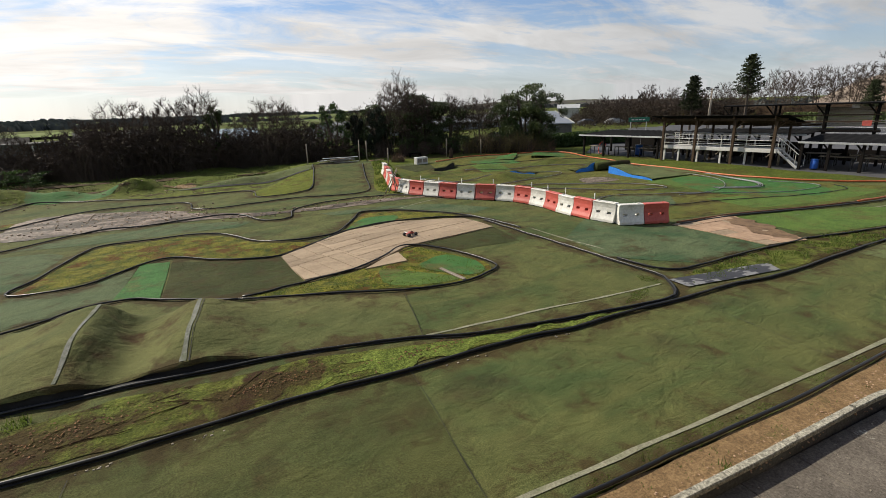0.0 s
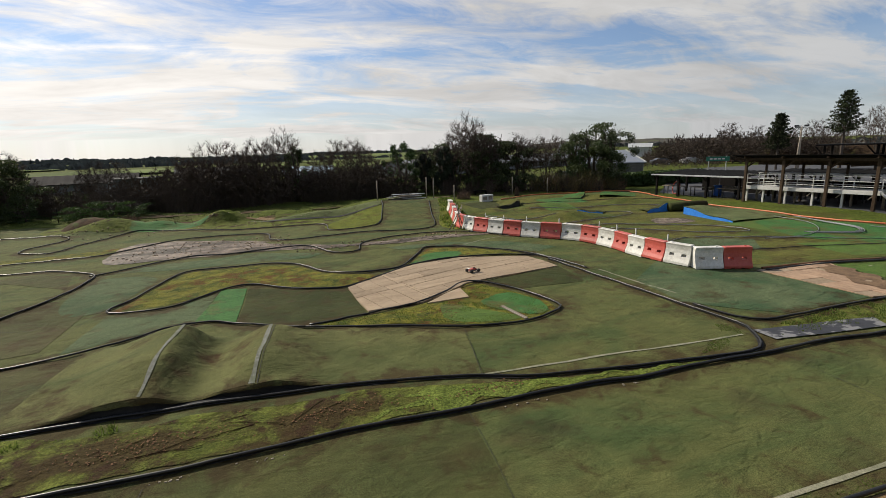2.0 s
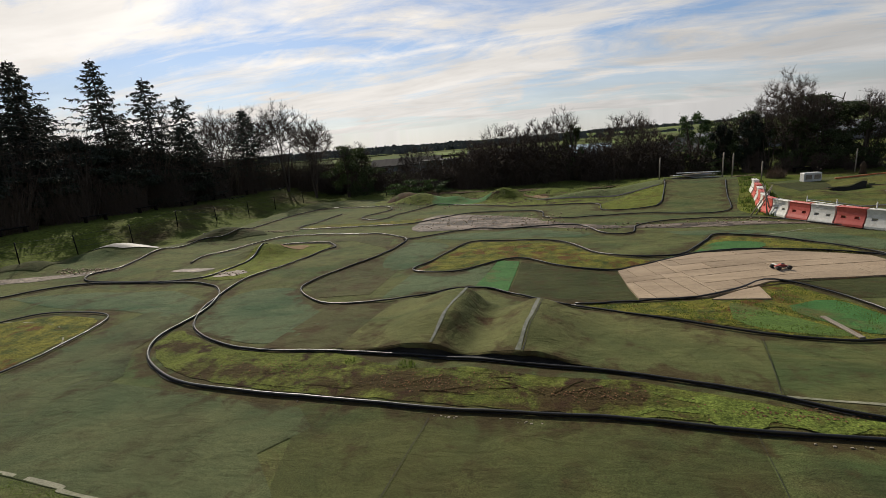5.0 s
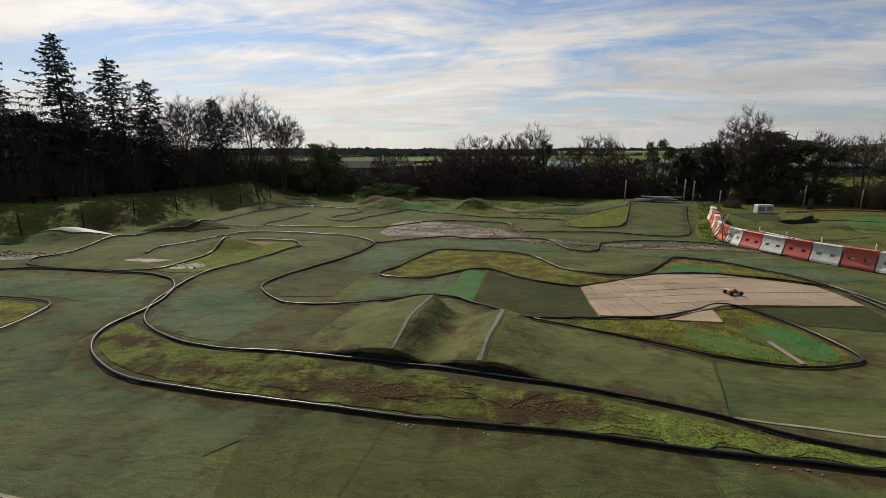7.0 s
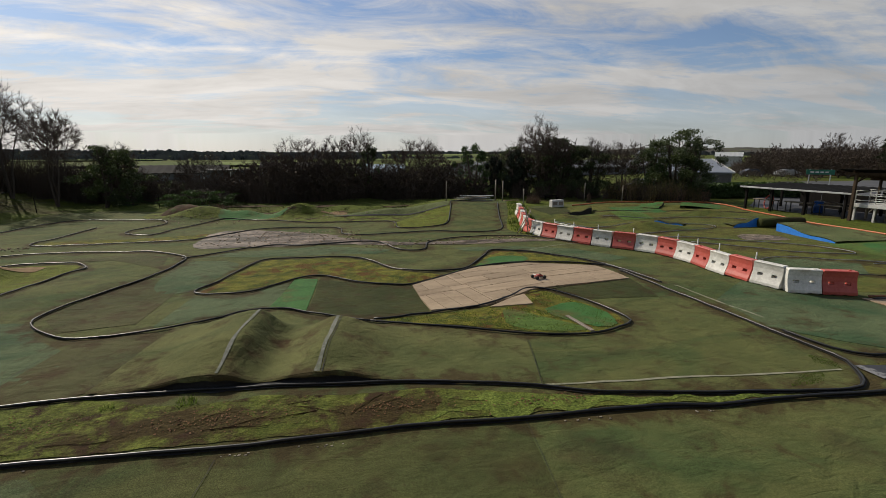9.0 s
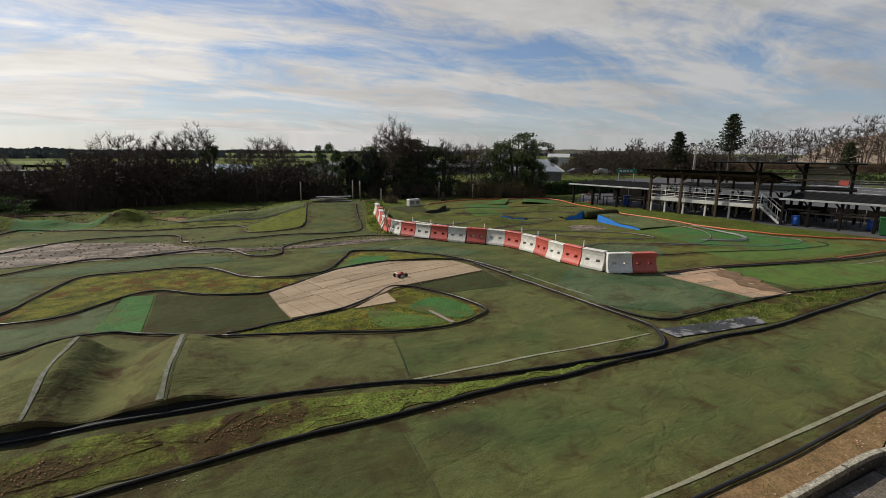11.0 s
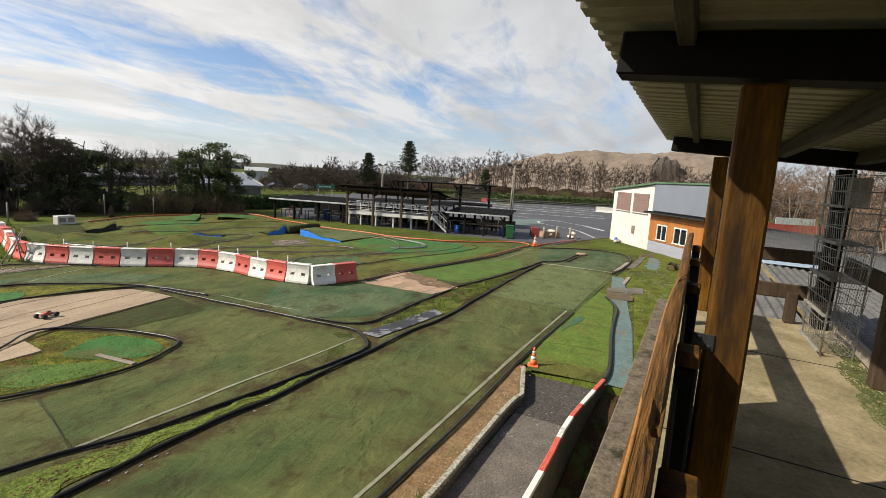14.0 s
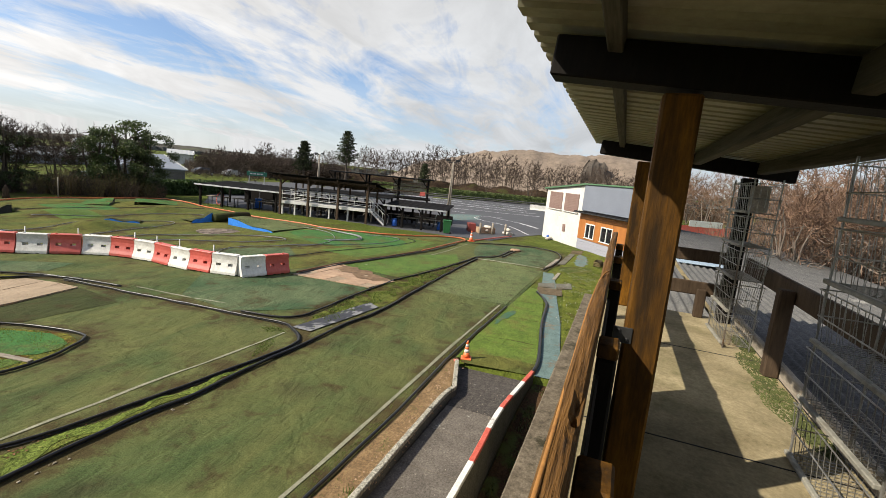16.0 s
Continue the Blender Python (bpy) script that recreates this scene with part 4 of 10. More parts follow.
single("fallen_board", Mesh().box(0, 0, 0.02, 1.15, 0.11, 0.03, 0.005), RAW_WOOD, "pale narrow board lying on turf", "board", at=pose(5.95, 10.5, h(5.95, 10.5) + 0.022, 0, 0, -84))
# the long island with weeds
ISLAND_L = [(-4.6, 15.65), (-3.6, 15.45), (-2.3, 16.2), (-1.6, 16.8), (-0.8, 16.9), (0.6, 15.8), (1.9, 15.25), (3.4, 16.05), (2.4, 16.4), (1.6, 17.5), (0.8, 19.0), (-0.3, 19.7), (-1.9, 19.9), (-3.2, 19.8), (-3.8, 18.4), (-4.3, 16.8)]
patch("island_weeds", ISLAND_L, WEED, "yellow and rust coloured weeds on the long island", 0.012, "grass", rag=0.06)
patch("island_weeds", [(3.8, 16.3), (5.1, 17.0), (7.2, 17.45), (9.9, 16.6), (9.2, 17.95), (8.0, 19.0), (6.7, 19.6), (6.0, 18.7), (4.8, 16.85)], WEED, "rust coloured weeds beside the boards", 0.010, "grass", rag=0.06)
patch("turf_patch", [(3.8, 16.3), (5.1, 17.0), (7.2, 17.5), (7.6, 18.4), (6.2, 18.5), (4.9, 16.9)], TURF_EMERALD, "emerald artificial turf strip beside the boards", 0.020, "turf")
patch("turf_patch", [(-2.2, 13.55), (-1.15, 13.1), (-0.95, 16.35), (-1.75, 16.6)], TURF_EMERALD, "bright green turf patch across the lane", 0.016, "turf", smooth=False)
patch("carpet_patch", [(-1.1, 13.1), (0.6, 12.05), (2.3, 12.35), (2.2, 15.0), (0.6, 15.55), (-0.9, 16.3)], CARPET_DARK, "dark green carpet patch across the lane", 0.012, smooth=False)
patch("carpet_patch", [(-4.9, 12.5), (-2.2, 13.5), (-1.8, 16.5), (-3.2, 15.1), (-4.7, 15.4)], CARPET_SEA, "sea-green carpet patch before the weeds", 0.010, smooth=False)
patch("carpet_patch", [(5.9, 13.6), (6.7, 13.4), (7.4, 12.4), (9.6, 12.2), (9.95, 14.2)], CARPET_DARK, "dark green carpet beside the boards", 0.010, smooth=False)
patch("carpet_patch", [(-10.2, 10.6), (-8.4, 9.7), (-6.6, 9.4), (-6.0, 10.9), (-7.4, 12.4), (-8.3, 13.6), (-10.1, 13.2)], CARPET_SEA, "sea-green carpet at the bend", 0.010)
patch("carpet_patch", [(-6.2, 16.4), (-5.1, 15.9), (-4.5, 17.4), (-4.2, 19.6), (-5.6, 20.4), (-6.4, 19.8)], CARPET_SEA, "sea-green carpet beside the weeds", 0.010)
patch("carpet_patch", [(10.6, 9.2), (12.2, 7.4), (16.0, 7.3), (15.9, 10.2), (14.0, 11.2), (13.5, 13.0), (11.1, 11.5)], CARPET_SEA, "sea-green carpet before the barriers", 0.010, smooth=False)
patch("carpet_patch", [(16.4, 2.2), (20.1, 1.95), (24.3, 1.6), (24.7, 5.15), (20.4, 5.5), (16.7, 5.45)], CARPET_PALE, "faded pale green carpet at the end of the straight", 0.012, smooth=False)
patch("carpet_patch", [(25.2, 1.7), (30.4, 1.1), (32.4, 2.0), (32.9, 3.7), (31.2, 6.4), (25.3, 5.2)], CARPET_SEA, "green carpet on the far bend", 0.010)
single("carpet_tape", ribbon([(24.75, 5.15), (24.6, 3.4), (24.7, 1.6)], 0.12, 0.024, 0.2, 0.4), LINE, "pale worn tape along a crest", "tape", "tapes on the straight")
patch("kerb_grass", [(11.3, 7.05), (14.4, 7.05), (17.2, 7.15), (20.3, 6.15), (24.2, 5.35), (20, 5.65), (16.8, 5.75), (13.4, 5.85), (10.4, 6.5)], VERGE_GRASS, "green grass between the two lanes", 0.012, "grass", rag=0.08)
patch("rubber_mat", [(10.35, 7.0), (13.75, 6.35), (13.35, 5.85), (10.3, 6.4)], SLATE, "dark rubber mat with pale scuffs", 0.03, "mat", smooth=False)
patch("turf_patch", [(18.3, 10.0), (17.9, 7.1), (20.4, 6.45), (23.4, 5.9), (25.5, 6.6), (24.0, 8.0), (21, 9.3)], TURF, "fresh green turf by the finish", 0.012, "turf", smooth=False)
patch("mud_patch", [(-7.2, 25.2), (-6.6, 28.0), (-3.6, 27.6), (-0.6, 25.8), (-0.1, 24.5), (1.7, 23.3), (3.6, 22.6), (7.4, 22.5), (10.8, 21.5), (7, 21.4), (4.3, 21.9), (1.6, 22.2), (-1.1, 23.0), (-4.1, 23.3), (-6.7, 23.2)], MUD, "wet brown mud with stones and puddles", 0.016, "mud", rag=0.2)
patch("mud_patch", [(-24.6, 14.6), (-21.6, 15.4), (-19.2, 16.3), (-19.3, 17.0), (-21.6, 16.3), (-24.8, 15.4)], MUD, "pale wet mud along the outer pipe", 0.016, "mud", rag=0.15)
patch("mud_patch", [(-15.6, 16.3), (-14.4, 16.1), (-13.8, 16.5), (-14.8, 16.75)], MUD, "pale wet puddle on the carpet", 0.016, "mud", rag=0.4, step=0.2)
patch("mud_patch", [(-12.9, 15.4), (-11.8, 15.2), (-11.6, 15.8), (-12.6, 16.0)], MUD, "pale wet puddle on the grass", 0.026, "mud", rag=0.4, step=0.2)
patch("mud_patch", [(-12.5, 19.6), (-11.5, 19.4), (-11.4, 20.4), (-12.2, 20.6)], SAND, "sandy worn patch on the mound", 0.03, "sand", rag=0.15, step=0.2)
patch("island_grass", [(-10.2, 20.4), (-11.1, 20.8), (-13.0, 20.8), (-13.4, 19.4), (-13.3, 17.6), (-13.4, 15.2), (-11.3, 14.9), (-10.7, 16.8), (-10.3, 19.0)], GRASS, "weedy grass on the outer island", 0.014, "grass", rag=0.05)
patch("island_grass", [(-17.4, 9.6), (-16.4, 10.8), (-15.5, 11.1), (-13.9, 11.0), (-13.3, 10.6), (-13.0, 9.8), (-12.8, 8.0), (-13, 6.6), (-17, 7.4)], WEED, "weedy grass inside the near outer loop", 0.012, "grass", rag=0.05)
patch("island_grass", [(3.3, 27.6), (5.3, 27.6), (6.5, 28.6), (7.5, 32.4), (5, 31.6), (3.3, 29.2)], GRASS, "grass at the foot of the big ramp", 0.014, "grass", rag=0.05)
patch("island_grass", [(-14.4, 25.7), (-10.2, 25.9), (-7.7, 25.7), (-6.4, 26.8), (-7.4, 27.2), (-10, 26.9), (-14.4, 26.6)], WEED, "thin yellow weeds along a lane", 0.012, "grass", rag=0.05)
patch("turf_patch", [(-8, 33.2), (-4.6, 33.0), (-3.8, 34.6), (-7.6, 35.2)], TURF_EMERALD, "green turf on the far mounds", 0.016, "turf", rag=0.1)
patch("barrier_grass", [(9.5, 25.6), (11.3, 30.5), (12.2, 33.2), (13.4, 33.0), (12.2, 28), (11.3, 24), (12.4, 21.2), (11.4, 21.2), (10.0, 23.6)], GRASS, "rough grass along the barriers", 0.014, "grass", rag=0.08)
# more of the patchwork of carpets
patch("carpet_patch", [(-9.6, 4.68), (-9.2, 7.6), (-10.2, 8.9), (-10.5, 11.2), (-12.3, 11.6), (-12.4, 6.5), (-17.0, 5.7), (-24.6, 6.2), (-24.6, 5.95)], CARPET_SHEEN, "green carpet on the near outer lane, greyed for its sheen", 0.009, smooth=False)
patch("carpet_patch", [(2.82, 6.5), (2.68, 5.4), (2.5, 4.2), (2.42, 3.42), (-2.2, 3.86), (-3.6, 4.02), (-4.4, 6.9), (-1.8, 6.72), (0.7, 6.68)], CARPET_SHADY, "darker carpet length on the near straight, with pile shade in its colour", 0.008, smooth=False)
patch("carpet_patch", [(-3.6, 4.02), (-6.2, 4.3), (-9.6, 4.62), (-9.2, 7.6), (-7.2, 7.1), (-4.4, 6.9), (-3.9, 6.2), (-4.5, 5.4), (-3.7, 4.7)], CARPET_SHEEN, "green carpet length on the near straight, greyed for its sheen", 0.010, smooth=False, rag=0.5, step=0.15)
patch("carpet_patch", [(-1.2, 33.3), (1.2, 33.2), (4.4, 33.2), (7.6, 33.6), (7.5, 32.5), (4.6, 32.2), (1.4, 32.3), (-0.6, 32.6)], CARPET_PALE, "faded green carpet over the raised lane", 0.03, rag=0.05)
# a black strip draws the dark front edge of the lane
single("edging_fabric", ribbon([(-0.6, 32.55), (1.4, 32.25), (4.6, 32.15), (7.3, 32.4)], 0.16, 0.036, 0.2, 0.9), FABRIC, "ragged black strip below the raised lane", "fabric", "fabric strips under the pipes")
patch("mud_patch", [(-1.4, 33.6), (-0.2, 33.9), (0.4, 35.6), (-0.6, 36.2), (-1.0, 34.8)], SAND, "pale sandy path between the far mounds", 0.03, "sand", rag=0.2, step=0.2)
patch("carpet_patch", [(-6.74, 9.1), (-6.32, 12.0), (-5.0, 12.2), (-4.2, 12.0), (-4.85, 9.2), (-5.29, 8.95)], CARPET_BROWN, "brown-stained carpet length in the lane", 0.011, smooth=False)
patch("carpet_patch", [(-7.9, 13.74), (-7.9, 15.1), (-6.9, 17.6), (-5.42, 16.0), (-5.41, 12.9), (-7.09, 12.7)], CARPET_BROWN, "brown-stained carpet length around the bend", 0.009, smooth=False)
patch("carpet_patch", [(-20.0, 12.85), (-16.85, 13.7), (-13.17, 13.6), (-10.9, 12.4), (-10.5, 10.9), (-13.45, 11.64), (-16.81, 12.0)], CARPET_SEA, "sea-green carpet on the outer lane", 0.009, smooth=False)
patch("carpet_patch", [(5.0, 21.0), (8.0, 20.4), (10.6, 19.4), (12.0, 17.4), (10.8, 16.9), (8.4, 19.2), (5.4, 20.2)], CARPET_SEA, "sea-green carpet along the far lane", 0.009, smooth=False)
patch("carpet_patch", [(-6.2, 21.2), (-2.4, 20.8), (1.4, 20.4), (2.2, 21.2), (-1.2, 22.6), (-4.8, 22.4)], CARPET_SEA, "sea-green carpet beyond the weeds", 0.009, smooth=False)
patch("carpet_patch", [(-14.0, 21.2), (-9.2, 22.4), (-7.4, 21.4), (-6.9, 19.2), (-9.4, 21.2), (-13.4, 21.4)], CARPET_BROWN, "brown-stained carpet on the outer bend", 0.009, smooth=False)
patch("rough_ground", [(-13, 34.8), (-9.2, 33.2), (-7.6, 33.5), (-4.8, 32.4), (-2.1, 31.1), (1.9, 30.5), (3.3, 29.7), (3.6, 30.4), (5.0, 32.2), (4.0, 33.0), (-2, 33.6), (-8, 35.7), (-13.6, 38.6)], VERGE_GRASS, "rough weedy ground over the outer mounds", 0.013, "grass", rag=0.15)
# the second circuit behind the barriers
patch("carpet_patch", [(13.6, 28.6), (16.0, 29.1), (18.1, 35.2), (15.6, 35.4), (13.8, 33.0)], CARPET_DARK, "dark green carpet ramp behind the barriers", 0.014, smooth=False)
patch("turf_patch", [(23.2, 15.4), (25.4, 17.6), (28.0, 16.4), (28.7, 12.6), (27.6, 10.6), (25.2, 10.3), (23.6, 12.0), (22.4, 13.4)], TURF_EMERALD, "emerald turf on the second circuit", 0.016, "turf", rag=0.1)
patch("turf_patch", [(20.6, 29.6), (24.2, 30.6), (25.6, 34.4), (21.2, 34.0)], TURF_EMERALD, "emerald turf at the back of the circuit", 0.014, "turf", smooth=False)
patch("turf_patch", [(18.2, 27.2), (20.6, 27.2), (21.0, 29.4), (18.4, 29.2)], TURF, "green turf on a jump", 0.016, "turf", smooth=False)
patch("carpet_patch", [(17.6, 14.2), (19.4, 13.4), (20.2, 14.6), (18.4, 15.8)], CARPET_SEA, "blue-green carpet scrap on the circuit", 0.014)
patch("mossy_carpet", [(14.7, 12.3), (16.2, 11.6), (19.6, 10.8), (24.6, 9.4), (29.6, 8.6), (31.2, 8.6), (28.7, 12.6), (28.5, 18.7), (29.4, 26), (31.2, 33), (24, 36.4), (16.4, 35.6), (13.4, 32.8), (12.4, 28), (11.8, 24), (12.9, 21.4), (14.5, 18.4), (14.9, 15)], CARPET_OLIVE, "mossy yellow-green carpet over the second circuit", 0.006, "grass", smooth=False)
patch("mossy_carpet", [(15.6, 11.4), (19.6, 10.3), (24.6, 8.9), (29.4, 8.4), (28.6, 10.2), (24, 11.0), (20, 12.2), (16.4, 13.6), (14.6, 14.4), (14.7, 12.4)], CARPET_OLIVE, "yellow mossy carpet along the circuit edge", 0.010, "grass", rag=0.1)
patch("mossy_carpet", [(15.4, 16.4), (19, 17.2), (22, 16.0), (22.4, 17.0), (19, 19.4), (15, 20.4), (13.6, 20.6), (14.8, 18.2)], CARPET_OLIVE, "yellow mossy carpet between lanes", 0.010, "grass", rag=0.1)
patch("mossy_carpet", [(14.2, 22.0), (18, 21.4), (21.6, 22.4), (20, 25.0), (16, 25.4), (13.4, 24.6)], CARPET_OLIVE, "yellow mossy carpet between lanes", 0.010, "grass", rag=0.1)


patch("turf_patch", [(20.4, 10.4), (24.8, 9.2), (29.0, 9.0), (29.2, 11.0), (26, 10.6), (23.0, 12.2), (21.0, 12.8)], TURF, "worn green turf along the circuit edge", 0.012, "turf", smooth=False)
patch("turf_patch", [(22.6, 14.6), (25.2, 17.4), (27.2, 17.0), (27.6, 20.4), (25.4, 20.2), (22.8, 17.2)], TURF, "worn green turf below the blue jump", 0.012, "turf", smooth=False)
patch("carpet_patch", [(15.2, 13.8), (19.0, 12.8), (20.6, 14.4), (17.8, 16.2), (15.4, 16.2)], CARPET_SEA, "sea-green carpet inside the second circuit", 0.011, smooth=False)
patch("mud_patch", [(20.6, 19.8), (22.6, 19.2), (22.8, 20.4), (21.4, 21.2)], MUD, "brown bare ground on the circuit", 0.014, "mud", rag=0.15)


def wedge(p, q, hp, hq, back, top_mat, label, side_mat=BLUE, side_label="bright blue tarpaulin side"):
    """A jump with an upright side of blue sheeting and a carpeted top that falls away behind."""
    root = thing("carpeted_jump", label, "jump", "jumps on the second circuit")
    p, q, b_ = Vector((*p, 0)), Vector((*q, 0)), Vector((*back, 0))
    side, top = Mesh(), Mesh()
    n = 14
    for i in range(n + 1):
        s = i / n
        c = p.lerp(q, s)
        z = hp + (hq - hp) * s + 0.05 * math.sin(s * 9)
        side.v += [(c.x, c.y, h(c.x, c.y) - 0.02), (c.x, c.y, h(c.x, c.y) + z)]
        for j in range(9):
            t = j / 8
            d = c + b_ * t
            top.v.append((d.x, d.y, h(d.x, d.y) + z * (1 - sstep(0.15, 1, t)) + 0.03 + 0.02 * noise.noise((d.x * 2, d.y * 2, 1))))
    side.f = [(2 * i, 2 * i + 2, 2 * i + 3, 2 * i + 1) for i in range(n)]
    top.f = [(9 * i + j, 9 * i + j + 1, 9 * i + 10 + j, 9 * i + 9 + j) for i in range(n) for j in range(8)]
    part("side_sheet", side, side_mat, root, side_label)
    part("top_carpet", top, top_mat, root, "green carpet top", True)


wedge((22.9, 23.1), (24.4, 22.9), 0.10, 0.55, (0.9, 1.8), CARPET_DARK, "carpeted jump with a blue tarpaulin side")
wedge((24.1, 21.4), (23.6, 17.7), 0.44, 0.05, (5.4, 0.3), CARPET_PALE, "long carpeted landing with a blue tarpaulin side")
wedge((19.3, 25.6), (20.2, 24.1), 0.16, 0.04, (1.3, 1.2), CARPET_DARK, "small carpeted jump with a blue side")
for p, q, hp, hq, back, mat, label in (((24.9, 32.6), (26.9, 34.6), 0.05, 0.26, (-1.2, 1.2), TURF_EMERALD, "emerald turf ramp at the back of the circuit"), ((26.8, 32.5), (28.5, 34.4), 0.20, 0.16, (2.6, -1.4), TURF_EMERALD, "low emerald turf ramp beside the orange pipe"), ((17.9, 30.5), (19.3, 33.2), 0.05, 0.30, (-1.4, 0.8), CARPET_OLIVE, "olive carpeted kicker behind the barriers")):
    wedge(p, q, hp, hq, back, mat, label, FABRIC, "ragged black side")
patch("carpet_patch", [(16.1, 30.2), (17.7, 30.6), (19.4, 34.4), (18.3, 35.4)], CARPET_OLIVE, "olive carpet length behind the barriers", 0.02, smooth=False)
wedge((15.6, 29.6), (17.8, 30.6), 0.12, 0.4, (0.6, 1.6), CARPET_DARK, "dark carpeted jump at the back of the circuit", FABRIC, "plain black side")
single("carpet_roll", Mesh().tube([(24.3, 22.75, 0.30), (24.36, 22.74, 0.30), (25.8, 22.6, 0.33), (27.2, 22.5, 0.30), (27.26, 22.5, 0.30)], [0.2, 0.28, 0.3, 0.28, 0.2], 16), CARPET_DARK, "rolled dark green carpet on the jump", "carpet roll", smooth=True)

# seams in the carpet
SEAMS = [[(2.85, 6.6), (2.7, 5.4), (2.5, 4.2), (2.4, 3.2)], [(4.27, 10.0), (3.95, 8.8), (3.59, 7.55)], [(-6.83, 9.09), (-6.63, 10.38), (-6.4, 12.03)], [(-3.84, 9.29), (-3.62, 11.0), (-3.45, 12.6)], [(-10.8, 12.54), (-8.98, 12.34), (-7.3, 12.15)], [(-9.55, 17.27), (-7.19, 15.17), (-6.19, 14.86)], [(-16.15, 13.41), (-12.32, 11.81), (-10.78, 11.07)], [(9.68, 5.89), (9.5, 4.4), (9.35, 2.9)], [(-4.9, 9.2), (-4.5, 10.6), (-4.2, 12.1)], [(-8.5, 13.4), (-10.3, 12.6)],
         [(11.0, 11.5), (13.2, 10.4), (15.8, 9.6)], [(-16.0, 16.0), (-13.4, 17.6)], [(17.0, 5.5), (16.6, 2.3)], [(20.9, 5.5), (20.5, 1.9)], [(-2.0, 6.6), (-2.3, 4.0)], [(-9.8, 7.6), (-10.4, 4.8)], [(-5.3, 13.6), (-5.0, 16.2)], [(13.4, 13.6), (12.3, 15.4), (11.0, 16.6)]]
for line in SEAMS:
    single("carpet_seam", ribbon(line, 0.009, 0.028, 0.2, 0.8), FABRIC, "dark open seam between carpet lengths", "seam", "carpet seams")

# painted lines
for line, w in (([(-25, 5.95), (-8.6, 4.62), (-6.2, 4.3), (3.0, 3.4), (4.7, 3.27), (6.5, 3.13), (9.2, 2.95), (11.6, 2.79), (16.31, 2.4)], 0.07), ([(3.7, 7.66), (4.44, 7.56), (5.37, 7.46), (6.51, 7.36), (7.77, 7.15), (9.98, 6.95)], 0.06), ([(10.9, 13.1), (11.1, 9.85)], 0.07),
                ([(16.1, 10.5), (16.15, 7.1)], 0.09), ([(19.2, 9.3), (24.4, 7.7), (30.4, 7.2)], 0.07), ([(8.4, 19.6), (10.4, 20.4), (13.0, 20.8)], 0.05), ([(24.2, 14.2), (27.4, 14.9)], 0.06), ([(-12.6, 9.0), (-14.6, 10.4), (-17.6, 10.6)], 0.04)):
    single("painted_line", ribbon(line, w, 0.011, 0.15, 0.5), LINE, "worn off-white line painted on the carpet", "line marking", "painted track lines")

# boards on the lane, each a piece of its own
boards = thing("board_floor", "tan weathered boards laid flat across the lane", "floor", kind="structure")
BOARD_EDGE = [Vector(p) for p in ([(2.2, 15.0), (2.25, 13.6), (2.35, 12.4), (4.0, 12.42), (5.0, 13.0), (5.9, 13.55), (7.8, 13.85), (9.9, 14.2), (9.9, 15.4), (9.8, 16.3), (7.2, 17.15), (5.1, 16.85), (3.5, 15.85)])]


def cut(poly, o, n):
    """Keeps the side of a polygon to which n points."""
    res = []
    for i, p in enumerate(poly):
        q = poly[i - 1]
        a, b = (q - o).dot(n), (p - o).dot(n)
        if (a > 0) != (b > 0):
            res.append(q.lerp(p, a / (a - b)))
        if b > 0:
            res.append(p)
    return res


def slab_piece(poly, top, thick, mat, parent, name, z=None):
    m = Mesh()
    n = len(poly)
    c = sum(poly, Vector((0, 0))) / n
    zz = [h(p.x, p.y) if z is None else z for p in poly]
    m.v = [(p.x, p.y, q + top - thick) for p, q in zip(poly, zz)] + [(p.x, p.y, q + top - 0.006) for p, q in zip(poly, zz)]
    m.v += [(*(c + (p - c) * (1 - 0.008 / max(0.05, (p - c).length))), q + top) for p, q in zip(poly, zz)]
    m.f = [(i, (i + 1) % n, n + (i + 1) % n, n + i) for i in range(n)] + [(n + i, n + (i + 1) % n, 2 * n + (i + 1) % n, 2 * n + i) for i in range(n)] + [tuple(range(2 * n, 3 * n))]
    return part(name, m, mat, parent)


bu, bv = Vector((math.cos(radians(14)), math.sin(radians(14)))), Vector((-math.sin(radians(14)), math.cos(radians(14))))
rnd = random.Random(4)


def lay(s0, s1, t0, t1, across, wide, lengths):
    """Fills a stretch of the floor with boards along it, or across it."""
    o = Vector((2.2, 12))
    du, dv = (bv, bu) if across else (bu, bv)
    (a0, a1), (c0, c1) = ((t0, t1), (s0, s1)) if across else ((s0, s1), (t0, t1))
    whole = cut(cut(BOARD_EDGE, o + du * a0, du), o + du * a1, -du)
    c = c0
    while c < c1 - 0.05:
        d = min(c + wide, c1)
        row = cut(cut(whole, o + dv * (c + 0.009), dv), o + dv * (d - 0.009), -dv)
        a = a0 - rnd.choice(lengths) * rnd.random() if len(lengths) > 1 else a0
        while a < a1 and len(row) >= 3:
            e = min(a1, a + rnd.choice(lengths))
            piece = cut(cut(row, o + du * (a + 0.009), du), o + du * (e - 0.009), -du)
            if len(piece) >= 3:
                slab_piece(piece, 0.042 + rnd.uniform(0, 0.009), 0.05, BOARD, boards, "board")
            a = e
        c = d


